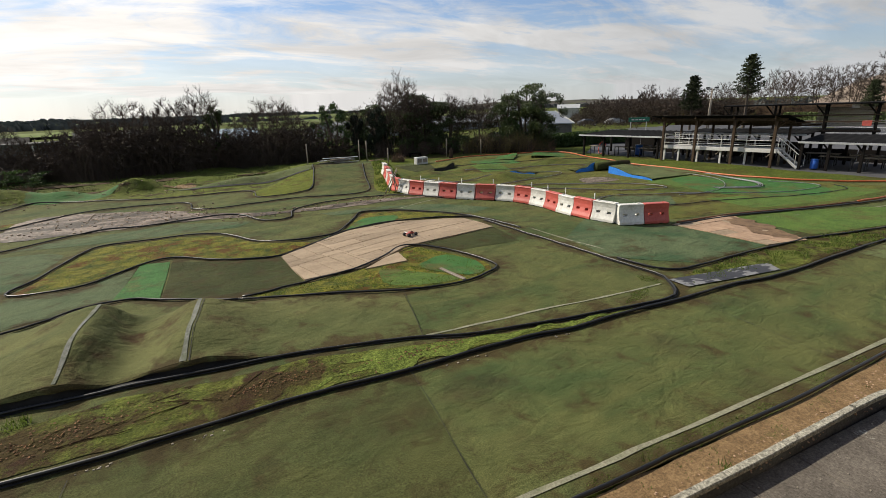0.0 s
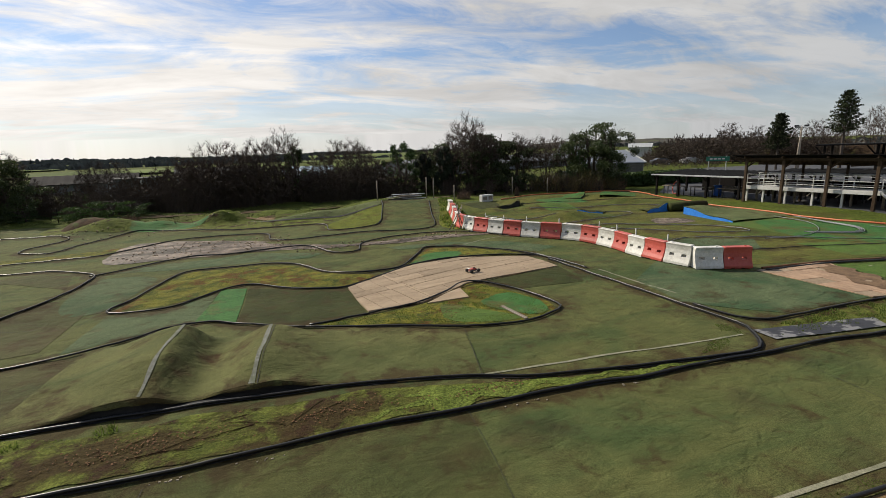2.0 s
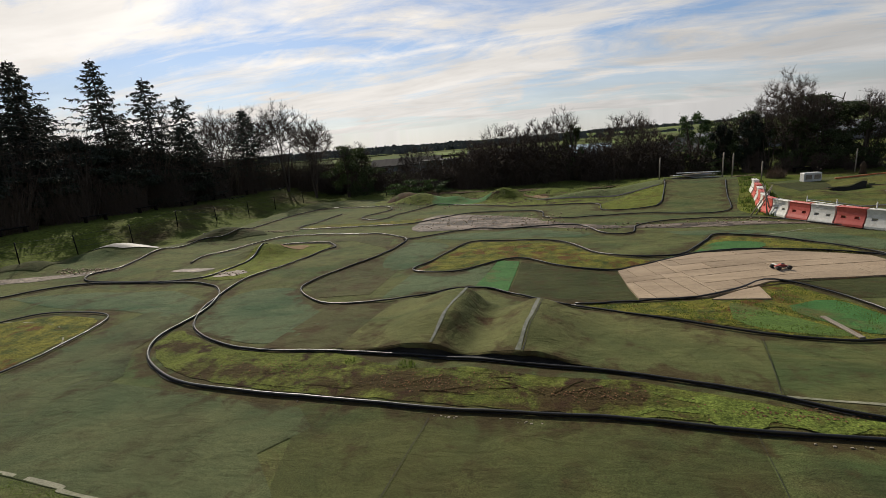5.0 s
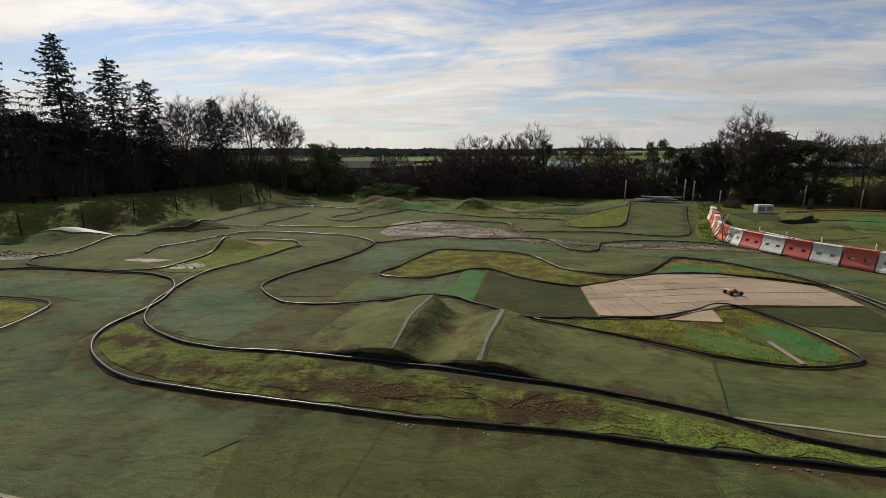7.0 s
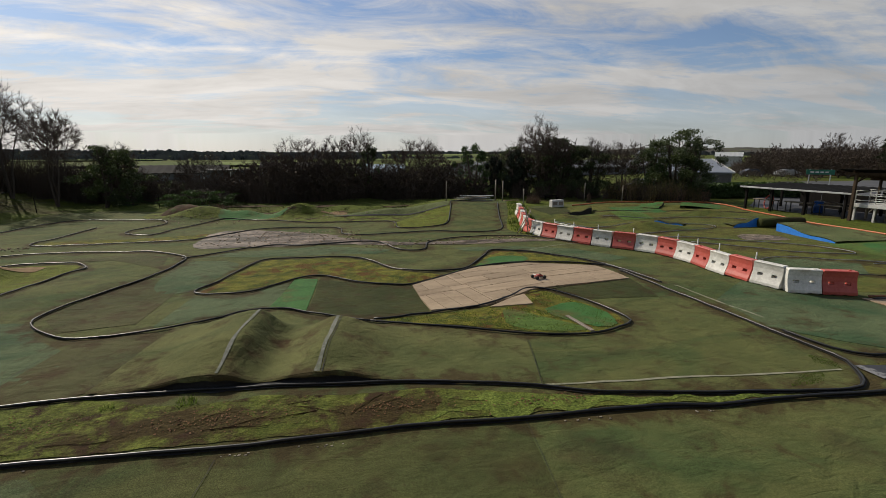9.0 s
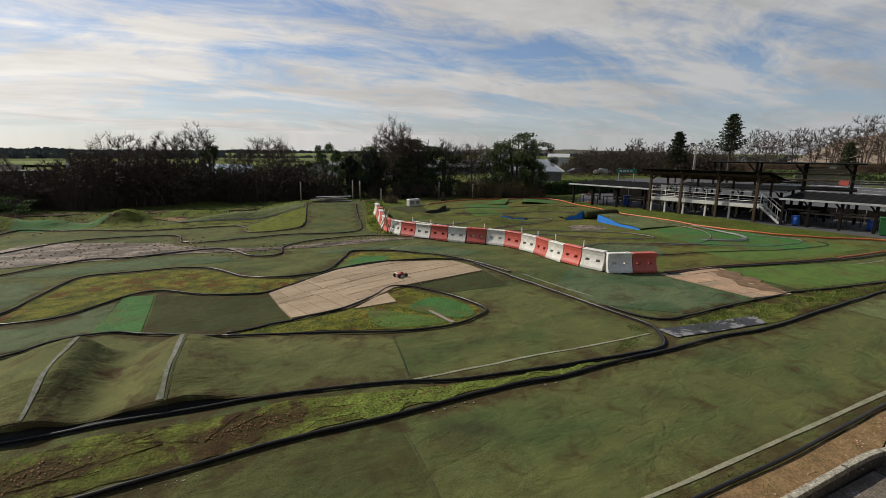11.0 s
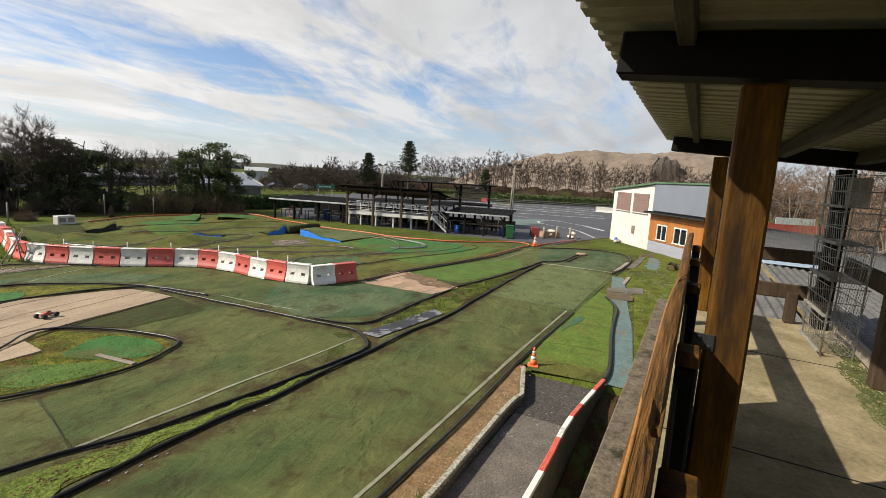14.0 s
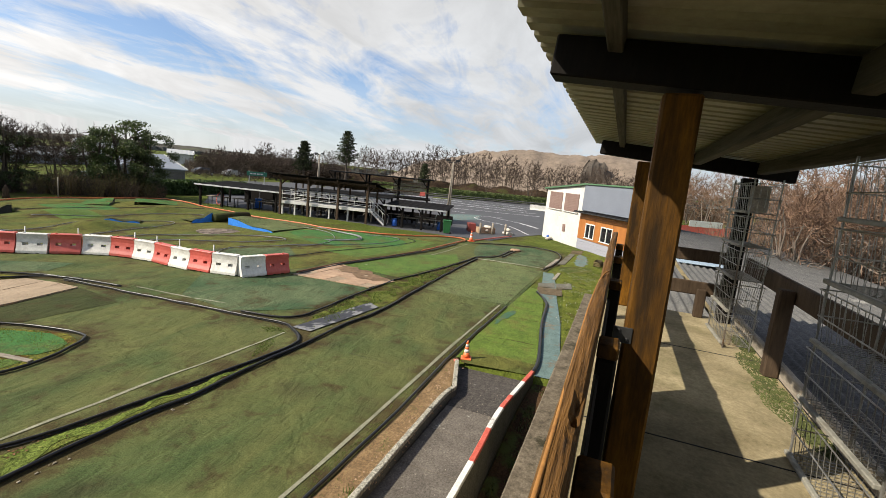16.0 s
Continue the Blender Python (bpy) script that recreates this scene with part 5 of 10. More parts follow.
lay(-1.4, 2.35, -1.2, 1.72, True, 0.52, (3.2,))
lay(-1.4, 2.35, 1.72, 2.12, False, 0.4, (2.4, 1.8))
lay(-1.4, 2.35, 2.12, 5.5, True, 0.6, (3.6,))
lay(2.35, 9.5, -2.6, 5.5, False, 0.6, (1.2, 1.8, 2.4))
slab_piece([Vector(p) for p in ((4.05, 12.25), (5.4, 12.25), (5.5, 13.2), (5.0, 12.95))], 0.044, 0.05, BOARD, boards, "board")
finish = thing("splintered_board_floor", "splintered tan boards beside the last barrier", "floor", kind="structure")
for k in range(7):
    a0, a1 = k / 7, (k + 0.985) / 7
    left = lambda a: Vector((15.5, 7.26)).lerp(Vector((15.46, 10.55)), a)
    right = lambda a: Vector((16.99, 6.85)).lerp(Vector((18.5, 10.2)), a)
    cut_ = 0.35 + 0.3 * (k % 3) / 2
    for s0, s1 in ((0.0, cut_ - 0.004), (cut_ + 0.004, 1.0)):
        slab_piece([left(a0).lerp(right(a0), s0), left(a0).lerp(right(a0), s1), left(a1).lerp(right(a1), s1), left(a1).lerp(right(a1), s0)], 0.040 + 0.004 * ((k + int(s1 * 2)) % 3), 0.03, CHIP if (k + int(s1)) % 3 else BOARD, finish, "board")

patch("soil_patch", [(16.9, 7.0), (17.5, 7.9), (18.4, 9.9), (17.7, 10.3), (17.2, 9.2), (16.5, 7.9)], CHIP_EARTH, "brown soil spread over the splintered boards", 0.052, "soil", rag=0.35, step=0.12)

# ---- pipes along the lanes ----
PIPES = [
    ([(24.7, 5.2), (23.2, 5.4), (16.8, 5.6), (12.9, 5.65), (11.4, 5.9), (9.6, 6.0), (7.7, 6.2), (6.2, 6.3), (4.9, 6.5), (3.7, 6.58), (2.6, 6.62), (0.7, 6.8), (-1.8, 6.85), (-4, 7.0), (-6.6, 7.2), (-7.6, 7.4), (-8.6, 7.9), (-9.4, 8.5), (-10, 9.3), (-10.2, 10.1), (-10.3, 11.5), (-10.6, 12.4), (-11.0, 13.2), (-12.1, 14.1), (-14, 14.6), (-18.1, 14.6), (-19.8, 13.6), (-21, 11)], 0.05),
    ([(10.3, 15.4), (10.3, 13.2), (10.4, 10.9), (10.4, 9.0), (10.5, 7.5), (10.3, 7.0), (9.8, 6.4), (9.2, 6.2), (7.9, 6.4), (6.5, 6.7), (4.7, 7.1), (3.5, 7.6), (2, 8.1), (1, 8.32), (0, 8.45), (-1.1, 8.62), (-1.9, 8.72), (-3.2, 8.84), (-5, 8.95), (-6.4, 8.9), (-7.8, 9.2), (-9, 9.8), (-9.8, 10.5), (-10.45, 11.6), (-10.75, 12.7), (-11.0, 14.8), (-10.4, 16.7), (-10.1, 19.1), (-9.8, 19.9), (-10.4, 20.8), (-11.1, 21.1), (-13.1, 21.1), (-13.1, 19.4), (-13, 18.1), (-13, 16.4), (-13.4, 15), (-16.7, 14.8), (-18.7, 15), (-19.7, 16), (-19.1, 16.9), (-20, 19.7), (-19.2, 21.8), (-17.5, 22.5), (-16.6, 24.5)], 0.042),
    ([(0.6, 11.9), (1.6, 11.4), (2.8, 10.8), (4.1, 10.2), (5.1, 9.9), (6.1, 9.8), (6.8, 10), (7.4, 10.4), (7.4, 11.3), (7.1, 12.4), (6.5, 13.3), (5.8, 13.7), (5, 13.1), (4, 12.5), (2.9, 12.3), (1.7, 12.1), (0.7, 12)], 0.042),
    ([(0.6, 11.9), (-0.9, 12.8), (-1.8, 13.35), (-2.7, 13.3), (-3.55, 12.7), (-4.8, 12.2), (-6.4, 12.1), (-7.4, 12.7), (-8.1, 13.5), (-8.2, 14.1), (-8, 15), (-7.4, 16.2), (-6.8, 17.7), (-6.5, 20.7), (-7.3, 21.9), (-9, 22.9), (-12.3, 23.4), (-14.2, 23), (-15.1, 21.6), (-15.7, 20.0), (-16.2, 18.8), (-15.8, 17.5)], 0.04),
    ([(10.6, 15), (10, 16.5), (7.2, 17.3), (5.1, 16.9), (3.6, 15.9), (2.6, 15.3), (1.9, 15.1), (0.6, 15.6), (-0.8, 16.7), (-1.6, 16.6), (-2.3, 16), (-3, 15.3), (-3.9, 15.3), (-4.7, 15.6), (-4.8, 16.1), (-4.4, 16.8), (-3.9, 18.4), (-3.3, 20), (-1.9, 20.1), (-0.3, 19.9), (0.9, 19.2), (1.7, 17.6), (2.5, 16.5), (3.7, 16.5), (4.7, 16.9), (5.9, 18.8), (6.6, 19.8), (8, 19.2), (9.2, 18.1), (10.3, 16.6), (10.55, 14.7), (10.62, 13.4)], 0.04),
    ([(14, 17.2), (13.2, 19.0), (11.4, 20.6), (9.6, 23.0), (6.6, 23.5), (4.3, 22.6), (3.7, 21), (3, 20.8), (2.4, 21.3), (1.4, 23), (-1.6, 23), (-3.6, 23.5), (-5.7, 21.8), (-6.7, 20.9)], 0.04),
    ([(11.2, 32.5), (10.2, 29.2), (9.2, 25.8), (7.8, 25), (5.2, 25.9), (1.6, 25.1), (0, 25.8), (-0.2, 28.1), (-1.7, 28.8), (-4.4, 28.6), (-6.3, 26.7), (-7.7, 25.5), (-10.2, 25.7), (-14.3, 25.4), (-15, 26.5), (-14.6, 27.5), (-14.3, 30.9)], 0.04),
    ([(11.2, 33.5), (8.2, 33.7), (7.6, 32.2), (7.1, 30.4), (6.4, 28.2), (5.3, 27.4), (3.3, 27.4), (3.2, 29.4), (1.8, 30.2), (-2.2, 30.8), (-4.9, 32.1), (-7.8, 33.2), (-9.5, 30.2), (-10.1, 27.9), (-11.5, 28.1), (-11.9, 29.2), (-11.1, 32.7), (-14.6, 34.7), (-17.5, 35), (-18.6, 31.6), (-19, 26.9), (-19.2, 22.6)], 0.04),
    ([(17.2, 7.0), (16.2, 7.0), (14.5, 7.15), (12.2, 7.2), (11.3, 7.3), (10.85, 7.8), (10.65, 8.9)], 0.045),
    ([(17.2, 7.0), (20.3, 6.2), (24.9, 5.4), (26.8, 4.5), (29.5, 4.15), (30.5, 3.8), (29.6, 3.9), (26.9, 4.2)], 0.045),
    ([(31.3, 6.8), (33.0, 3.9), (32.6, 1.8), (30.5, 1.0), (27.4, 1.1), (24.4, 1.55)], 0.045),
    ([(-19, 6.6), (-17.2, 9.9), (-16.5, 11.1), (-15.6, 11.4), (-13.9, 11.3), (-13.2, 10.9), (-12.8, 10), (-12.5, 8.2), (-12.7, 6.2)], 0.042),
    ([(-25, 5.4), (-8.6, 4.02), (3.0, 3.08), (4.85, 2.95), (5.6, 2.89), (7.1, 2.775), (8.5, 2.7), (10.4, 2.63), (12.7, 2.45), (16.05, 2.13)], 0.05),
    ([(15.7, 15.0), (18.2, 15.9), (20.6, 14.6), (24.6, 12.0), (27.2, 11.2), (28.4, 11.6), (27.8, 13.6)], 0.03),
    ([(14.7, 13.4), (17.2, 13.2), (21.4, 11.9), (25.4, 10.6), (28.2, 10.2), (28.9, 11.0)], 0.03),
    ([(12.7, 22.2), (15, 21.4), (18.4, 20.6), (21.6, 18.0), (22.0, 15.6), (20.4, 16.2), (17, 19.6)], 0.03),
    ([(13.6, 25.0), (16.4, 24.6), (19.6, 25.2), (22.2, 24.4), (21.6, 23.2), (18.8, 22.6), (15.4, 22.2)], 0.03),
    ([(17.4, 28.4), (20.2, 27.4), (23.4, 27.6), (26.4, 25.8), (27.2, 22.6), (26.0, 20.8)], 0.03),
    ([(16.4, 31.6), (19.6, 31.8), (23.2, 31.2), (27, 30.8), (29.4, 28.4)], 0.03),
    ([(27.6, 19.4), (27.4, 16.6), (25.2, 14.4), (22.8, 13.6), (20.8, 14.0)], 0.03),
]
for k, (line, r) in enumerate(PIPES):
    r = r * 0.58
    # black strip for the fabric edging and the shade beneath the pipe
    if k in (0, 1, 2, 3, 4, 5, 6, 7, 8, 9, 10):
        single("edging_fabric", ribbon(line, 0.08 if k in (0, 1) else 0.06, 0.026, 0.2, 0.9, over_jump if k in (2, 3) else h), FABRIC, "ragged black strip under the edging pipe, for fabric and shade", "fabric", "fabric strips under the pipes")
    single("edging_pipe", pipe(line, r, 0.03, floor=over_jump if k in (2, 3) else h), HOSE_GREY if k in (13, 15, 16, 17, 19) else HOSE, "grey plastic pipe edging a lane" if k in (13, 15, 16, 17, 19) else "black plastic drain pipe edging a lane", "pipe", "pipes edging the lanes", smooth=True)
single("orange_pipe", pipe([(24.8, 8.5), (29.9, 7.9), (31.6, 7.7), (32.5, 8.2), (32.0, 9.6), (28.95, 13), (28.8, 18.7), (29.7, 26.2), (31.7, 33.3), (30.6, 36), (24, 37), (19.1, 36)], 0.05, 0.03), ORANGE_HOSE, "faded orange plastic pipe bounding the circuit", "pipe", smooth=True)
single("orange_pipe", pipe([(15.8, 10.6), (17.6, 10.35), (19.7, 9.85), (24.8, 8.5)], 0.04, 0.02), RUSTY_HOSE, "dirty brown-orange pipe beside the boards", "pipe", smooth=True)
single("edging_pipe", pipe([(15.7, 10.4), (17.6, 10.15), (19.7, 9.65), (24.8, 8.3), (29.5, 7.7)], 0.04, 0.02), HOSE, "black plastic pipe beside the orange one", "pipe", "pipes edging the lanes", smooth=True)
single("edging_pipe", pipe([(31.8, 7.4), (35, 6.4), (38, 5.4)], 0.05, 0.02), RED, "red plastic pipe on the yard edge", "pipe", smooth=True)

# blades of grass where the camera comes near; the verge is worn bare in places: centre, reach, strength
BARE = [(-2.9, 7.65, 1.5, 0.5, 1.15), (0.6, 7.45, 1.2, 0.42, 1.2), (-6.6, 7.95, 1.6, 0.4, 0.75), (-8.9, 9.0, 0.8, 0.5, 0.7), (3.2, 6.95, 0.6, 0.2, 0.6), (-1.2, 7.0, 2.6, 0.14, 0.5)]
gm = Mesh()
scatter_blades(gm, [(p[0], p[1]) for p in VERGE], 16000, 0.024, 3, 0.009, 0.9, False)
bare_at = lambda x, y: sum(k * math.exp(-((x - a) / c) ** 2 - ((y - b) / d) ** 2) for a, b, c, d, k in BARE)
gm.f = [f for f in gm.f if bare_at(*gm.v[f[0]][:2]) + 0.5 * noise.noise((gm.v[f[0]][0] * 3, gm.v[f[0]][1] * 3, 2)) < 0.42]
single("verge_blades", gm, BLADE, "short green grass blades on the verge", "grass", kind="stuff")
gm = Mesh()
scatter_blades(gm, ISLAND_R, 3500, 0.05, 5)
scatter_blades(gm, ISLAND_L, 5000, 0.03, 6, 0.012)
scatter_blades(gm, [(9.5, 25.6), (11.3, 30.5), (12.2, 33.2), (13.4, 33.0), (12.2, 28), (11.3, 24), (12.4, 21.2), (11.4, 21.2), (10.0, 23.6)], 2500, 0.18, 7, 0.03)
scatter_blades(gm, [(11.3, 7.05), (17.2, 7.15), (24.2, 5.35), (16.8, 5.75), (10.4, 6.5)], 4000, 0.06, 8, 0.016)
single("island_blades", gm, BLADE, "short grass blades on the islands", "grass", kind="stuff")
gm = Mesh()
for cx, cy, r, k in ((-2.9, 8.4, 0.2, 120), (-4.2, 8.5, 0.12, 50), (1.9, 2.55, 0.15, 80), (5.2, 2.45, 0.12, 60), (3.2, 2.5, 0.2, 60)):
    scatter_blades(gm, [(cx + r * math.cos(a), cy + r * math.sin(a)) for a in np.linspace(0, 6, 9)], k, 0.10, int(cx * 10) + 60, 0.008, 0.9, False)
single("grass_tufts", gm, BLADE, "long tufts of grass by the jump and kerb", "grass", kind="stuff")

# fallen leaves, roots and chips on the verge
gm, roots = Mesh(), Mesh()
rnd = random.Random(71)
for cx, cy, rx, ry, k in ((-2.2, 7.75, 1.6, 0.4, 240), (0.6, 7.5, 1.2, 0.3, 140), (-5.5, 8.1, 1.5, 0.4, 160), (3.5, 7.1, 1.5, 0.25, 120), (-0.6, 17.9, 2.2, 1.2, 120), (4.2, 11.4, 1.2, 0.5, 120)):
    for _ in range(k):
        x, y = cx + rnd.gauss(0, 0.45) * rx, cy + rnd.gauss(0, 0.45) * ry
        a, l = rnd.uniform(0, 6.28), rnd.uniform(0.012, 0.03)
        z, d = h(x, y) + 0.03, Vector((math.cos(a), math.sin(a), 0))
        e = Vector((-d.y, d.x, 0)) * l * 0.6
        p = Vector((x, y, z))
        gm.add([p - d * l, p + e + Vector((0, 0, 0.012)), p + d * l, p - e], [(0, 1, 2, 3)])
for _ in range(12):
    x, y, a = rnd.uniform(-6.5, 1.0), rnd.uniform(7.35, 7.95), rnd.gauss(0, 0.35)
    pts = [(x + 0.2 * k * math.cos(a) + rnd.uniform(-0.03, 0.03), y + 0.2 * k * math.sin(a) + rnd.uniform(-0.03, 0.03), h(x, y) + 0.026) for k in range(rnd.randint(3, 6))]
    roots.tube(pts, 0.006, 4, False)
single("fallen_leaves", gm, RUST, "rust coloured dead leaves on the grass", "leaves", kind="stuff")
single("dead_stalks", roots, EARTH, "thin dead stalks lying on the verge", "stalks", kind="stuff")
gm = Mesh()
for p in spline([(6.2, 6.2), (2.6, 6.52), (-1.8, 6.72), (-4.6, 6.9)], 0.12):
    for _ in range(2):
        if noise.noise((p.x * 0.9, 0, 2)) < 0.12 or rnd.random() < 0.3:
            continue
        x, y, l = p.x + rnd.uniform(-0.08, 0.08), p.y - 0.02 + rnd.uniform(-0.05, 0.03), rnd.uniform(0.006, 0.026)
        gm.box(x, y, h(x, y) + 0.012, l * 1.6, l, 0.014, 0.003, None)
single("edge_chips", gm, RAW_WOOD, "pale stone chips along the pipe", "chips", kind="stuff")

# rough ground between the track and the hedgerow
for k, (x, y, rx, ry) in enumerate(((-3.6, 36.4, 1.6, 0.7), (1.4, 36.0, 1.8, 0.6), (-11.5, 37.6, 1.4, 0.8), (-1.2, 39.5, 2.2, 0.8), (4.8, 38.6, 1.6, 0.6), (-7.2, 41.0, 2.4, 0.8), (9.4, 38.4, 1.6, 0.7), (-6.0, 36.2, 1.2, 0.5))):
    patch("earth_patch", [(x + rx * math.cos(a), y + ry * math.sin(a)) for a in np.linspace(0, 5.6, 8)], EARTH, "bare brown earth in the rough grass", 0.06, "earth", rag=0.35)
gm = Mesh()
scatter_blades(gm, [(-21, 40.5), (-14, 41), (-8, 37), (-2, 35), (4, 34.5), (7.6, 35.5), (14, 36.5), (16, 46), (-22, 46.5)], 14000, 0.11, 44, 0.014, 0.9)
single("rough_grass", gm, BLADE_DARK, "tussocks of rough grass before the hedgerow", "grass", kind="stuff")
gm = Mesh()
rnd = random.Random(46)
for _ in range(130):
    x, y, l = rnd.uniform(0.5, 9.8), rnd.uniform(1.0, 2.2), rnd.uniform(0.006, 0.02)
    gm.box(x, y, -0.108, l * 1.5, l, 0.012, 0.002)
single("path_chips", gm, RAW_WOOD, "pale stone chips scattered on the path", "chips", kind="stuff")

# an earth heap and a tyre behind the far mounds
m = Mesh()
for j in range(9):
    for i in range(24):
        a, q = 2 * math.pi * i / 24, j / 8
        r = 1.9 * q * (1 + 0.25 * noise.noise((math.cos(a) * 1.5, math.sin(a) * 1.5, 3)))
        x, y = -11.0 + r * math.cos(a), 36.6 + 0.6 * r * math.sin(a)
        m.v.append((x, y, h(x, y) - 0.03 + 0.75 * (1 - q * q) + 0.10 * noise.noise((x * 2.5, y * 2.5, 5)) * (1 - q)))
m.f = [(24 * j + i, 24 * j + (i + 1) % 24, 24 * j + 24 + (i + 1) % 24, 24 * j + 24 + i) for j in range(8) for i in range(24)]
single("earth_heap", m, EARTH, "heap of dark loose earth behind the track", "heap", smooth=True)
single("old_tyre", Mesh().lathe([(0.20, 0.0), (0.32, 0.01), (0.36, 0.07), (0.36, 0.13), (0.32, 0.19), (0.20, 0.20), (0.18, 0.10)], 24), RUBBER, "old black tyre lying in the grass", "tyre", smooth=True, at=pose(-2.9, 36.6, h(-2.9, 36.6) + 0.16, 62, 0, 20))

# stones and scraps in the mud and on the rough ground
gm = Mesh()
rnd = random.Random(52)
for x0, x1, y0, y1, k in ((-7, 1, 23.4, 27.2, 260), (1, 10, 21.6, 23.2, 90), (-12, 4, 31.6, 35.4, 160), (-22.4, -19.6, 16.2, 17.2, 120), (-16.2, -14.4, 24.0, 25.0, 90), (-13.0, -11.8, 15.3, 15.9, 30), (-1.4, 0.6, 33.6, 36.0, 60)):
    for _ in range(k):
        x, y, l = rnd.uniform(x0, x1), rnd.uniform(y0, y1), rnd.uniform(0.02, 0.07)
        gm.box(0, 0, 0, l * 1.6, l, l * 0.7, 0.01, pose(x, y, h(x, y) + 0.02 + 0.2 * l, rnd.uniform(-15, 15), rnd.uniform(-15, 15), rnd.uniform(0, 180)))
single("mud_stones", gm, BOARD, "pale stones and scraps in the mud", "stones", kind="stuff")

# moss between the line and the pipe, crumbs of soil on the strip
gm = Mesh()
scatter_blades(gm, [(-8, 4.1), (3.9, 2.98), (16, 2.12), (16, 2.36), (3.9, 3.32), (-8, 4.5)], 7000, 0.018, 61, 0.010, 0.9)
scatter_blades(gm, [(8.2, 6.55), (9.7, 6.6), (10.2, 7.2), (10.2, 8.0), (9.6, 7.1), (8.4, 6.85)], 900, 0.02, 62, 0.010, 0.9)
single("moss_fringe", gm, BLADE, "yellow-green moss growing along the pipe", "moss", kind="stuff")
gm = Mesh()
rnd = random.Random(64)
for _ in range(520):
    x = rnd.uniform(-2, 10.2)
    y, l = 2.82 - 0.075 * x + (0.0 if x < 8.5 else 0.25) + rnd.uniform(-0.16, 0.16), rnd.uniform(0.006, 0.022)
    gm.box(0, 0, 0, l * 1.5, l, l, 0.003, pose(x, y, h(x, y) + 0.022, 0, 0, rnd.uniform(0, 180)))
single("soil_crumbs", gm, CHIP, "crumbs and pebbles on the sandy strip", "pebbles", kind="stuff")

# ---- kerbs and path below the podium ----
def kerb_run(name, line, z0, z1, width, mats, length, label):
    """A kerb along a line, cut into painted lengths."""
    root = thing(name, label, "kerb", kind="structure")
    pts, acc, k = spline(line, 0.1), [], 0
    run, s = [pts[0]], 0.0
    chunks = []
    for a, b in zip(pts, pts[1:]):
        s += (b - a).length
        run.append(b)
        if s >= length[k % len(length)]:
            chunks.append(run)
            run, s, k = [b], 0.0, k + 1
    if len(run) > 1:
        chunks.append(run)
    for i, run in enumerate(chunks):
        m = Mesh()
        n = len(run)
        for j, p in enumerate(run):
            d = (run[min(j + 1, n - 1)] - run[max(j - 1, 0)]).normalized()
            q = Vector((-d.y, d.x, 0))
            p = p + d * (0.004 if j == 0 else -0.004 if j == n - 1 else 0)
            jig = 0.006 * noise.noise((p.x * 3, p.y * 3, 2))
            for w, z in ((-0.5, z0), (-0.5, z1 - 0.015), (-0.38, z1 + jig), (0.38, z1 + jig), (0.5, z1 - 0.015), (0.5, z0)):
                m.v.append((p.x + q.x * w * width, p.y + q.y * w * width, z))
        m.f = [(6 * j + a, 6 * j + a + 1, 6 * j + 7 + a, 6 * j + 6 + a) for j in range(n - 1) for a in range(5)]
        m.f += [tuple(range(6))[::-1], tuple(6 * (n - 1) + a for a in range(6))]
        part("kerb_stone", m, mats[i % len(mats)], root)
    return root


# kerb side split off in a darker colour that holds its shade
kerb_run("kerb_lichen_wall", [(10.33, 2.37), (9.1, 2.08), (8.98, 2.05), (8.88, 2.06), (8.4, 2.155), (6.45, 2.28), (5.1, 2.37), (0, 2.78), (-8, 3.45), (-14, 4.0)], -0.45, 0.045, 0.09, (FIBRE,), (1.5,), "low mossy wall under the lichen kerb, darkened for its shaded side")
kerb_run("kerb_lichen", [(10.33, 2.37), (9.1, 2.08), (8.98, 2.05), (8.88, 2.06), (8.4, 2.155), (6.45, 2.28), (5.1, 2.37), (0, 2.78), (-8, 3.45), (-14, 4.0)], 0.045, 0.11, 0.105, (LICHEN,), (1.0,), "lichen-stained concrete kerb above the path")
kerb_run("kerb_painted", [(10.46, 0.59), (9.14, 0.83), (8.62, 0.92), (8.45, 0.945), (7.8, 1.01), (6.8, 1.06), (5.75, 1.135), (3, 1.33), (-2, 1.7), (-10, 2.3)], 0.125, 0.17, 0.10, (RED_PAINT, WHITE_PAINT), (0.63, 0.73, 0.6, 0.76, 1.0, 1.06), "red and white painted concrete kerb beside the path")
# wall facing away from the sun, its shade given by a dark grey
kerb_run("kerb_wall", [(10.46, 0.59), (9.14, 0.83), (8.62, 0.92), (8.45, 0.945), (7.8, 1.01), (6.8, 1.06), (5.75, 1.135), (3, 1.33), (-2, 1.7), (-10, 2.3)], -0.95, 0.125, 0.085, (FIBRE,), (1.5,), "low concrete wall under the painted kerb, darkened for its shaded side")
gap_floor = lambda x, y: -0.75 + 0.62 * sstep(7.6, 10.2, x)
single("kerb_soil", drape([(10.5, 0.52), (9.14, 0.76), (8.5, 0.87), (7.6, 0.95), (5.0, 1.1), (-2, 1.64), (-10, 2.24), (-10, 0.9), (-3.6, 0.5), (2, 0.1), (7.6, -0.3), (10.3, -0.5)], 0.0, 0.2, False, floor=gap_floor), EARTH, "dark mossy soil between the kerb and the podium", "soil", smooth=True)
gm = Mesh()
scatter_blades(gm, [(10.2, 0.45), (7.6, 0.85), (5.0, 1.0), (5.0, 0.1), (7.6, -0.2), (10.2, -0.4)], 1800, 0.07, 35, 0.012)
gm.v = [(x, y, z - h(x, y) + gap_floor(x, y)) for x, y, z in gm.v]
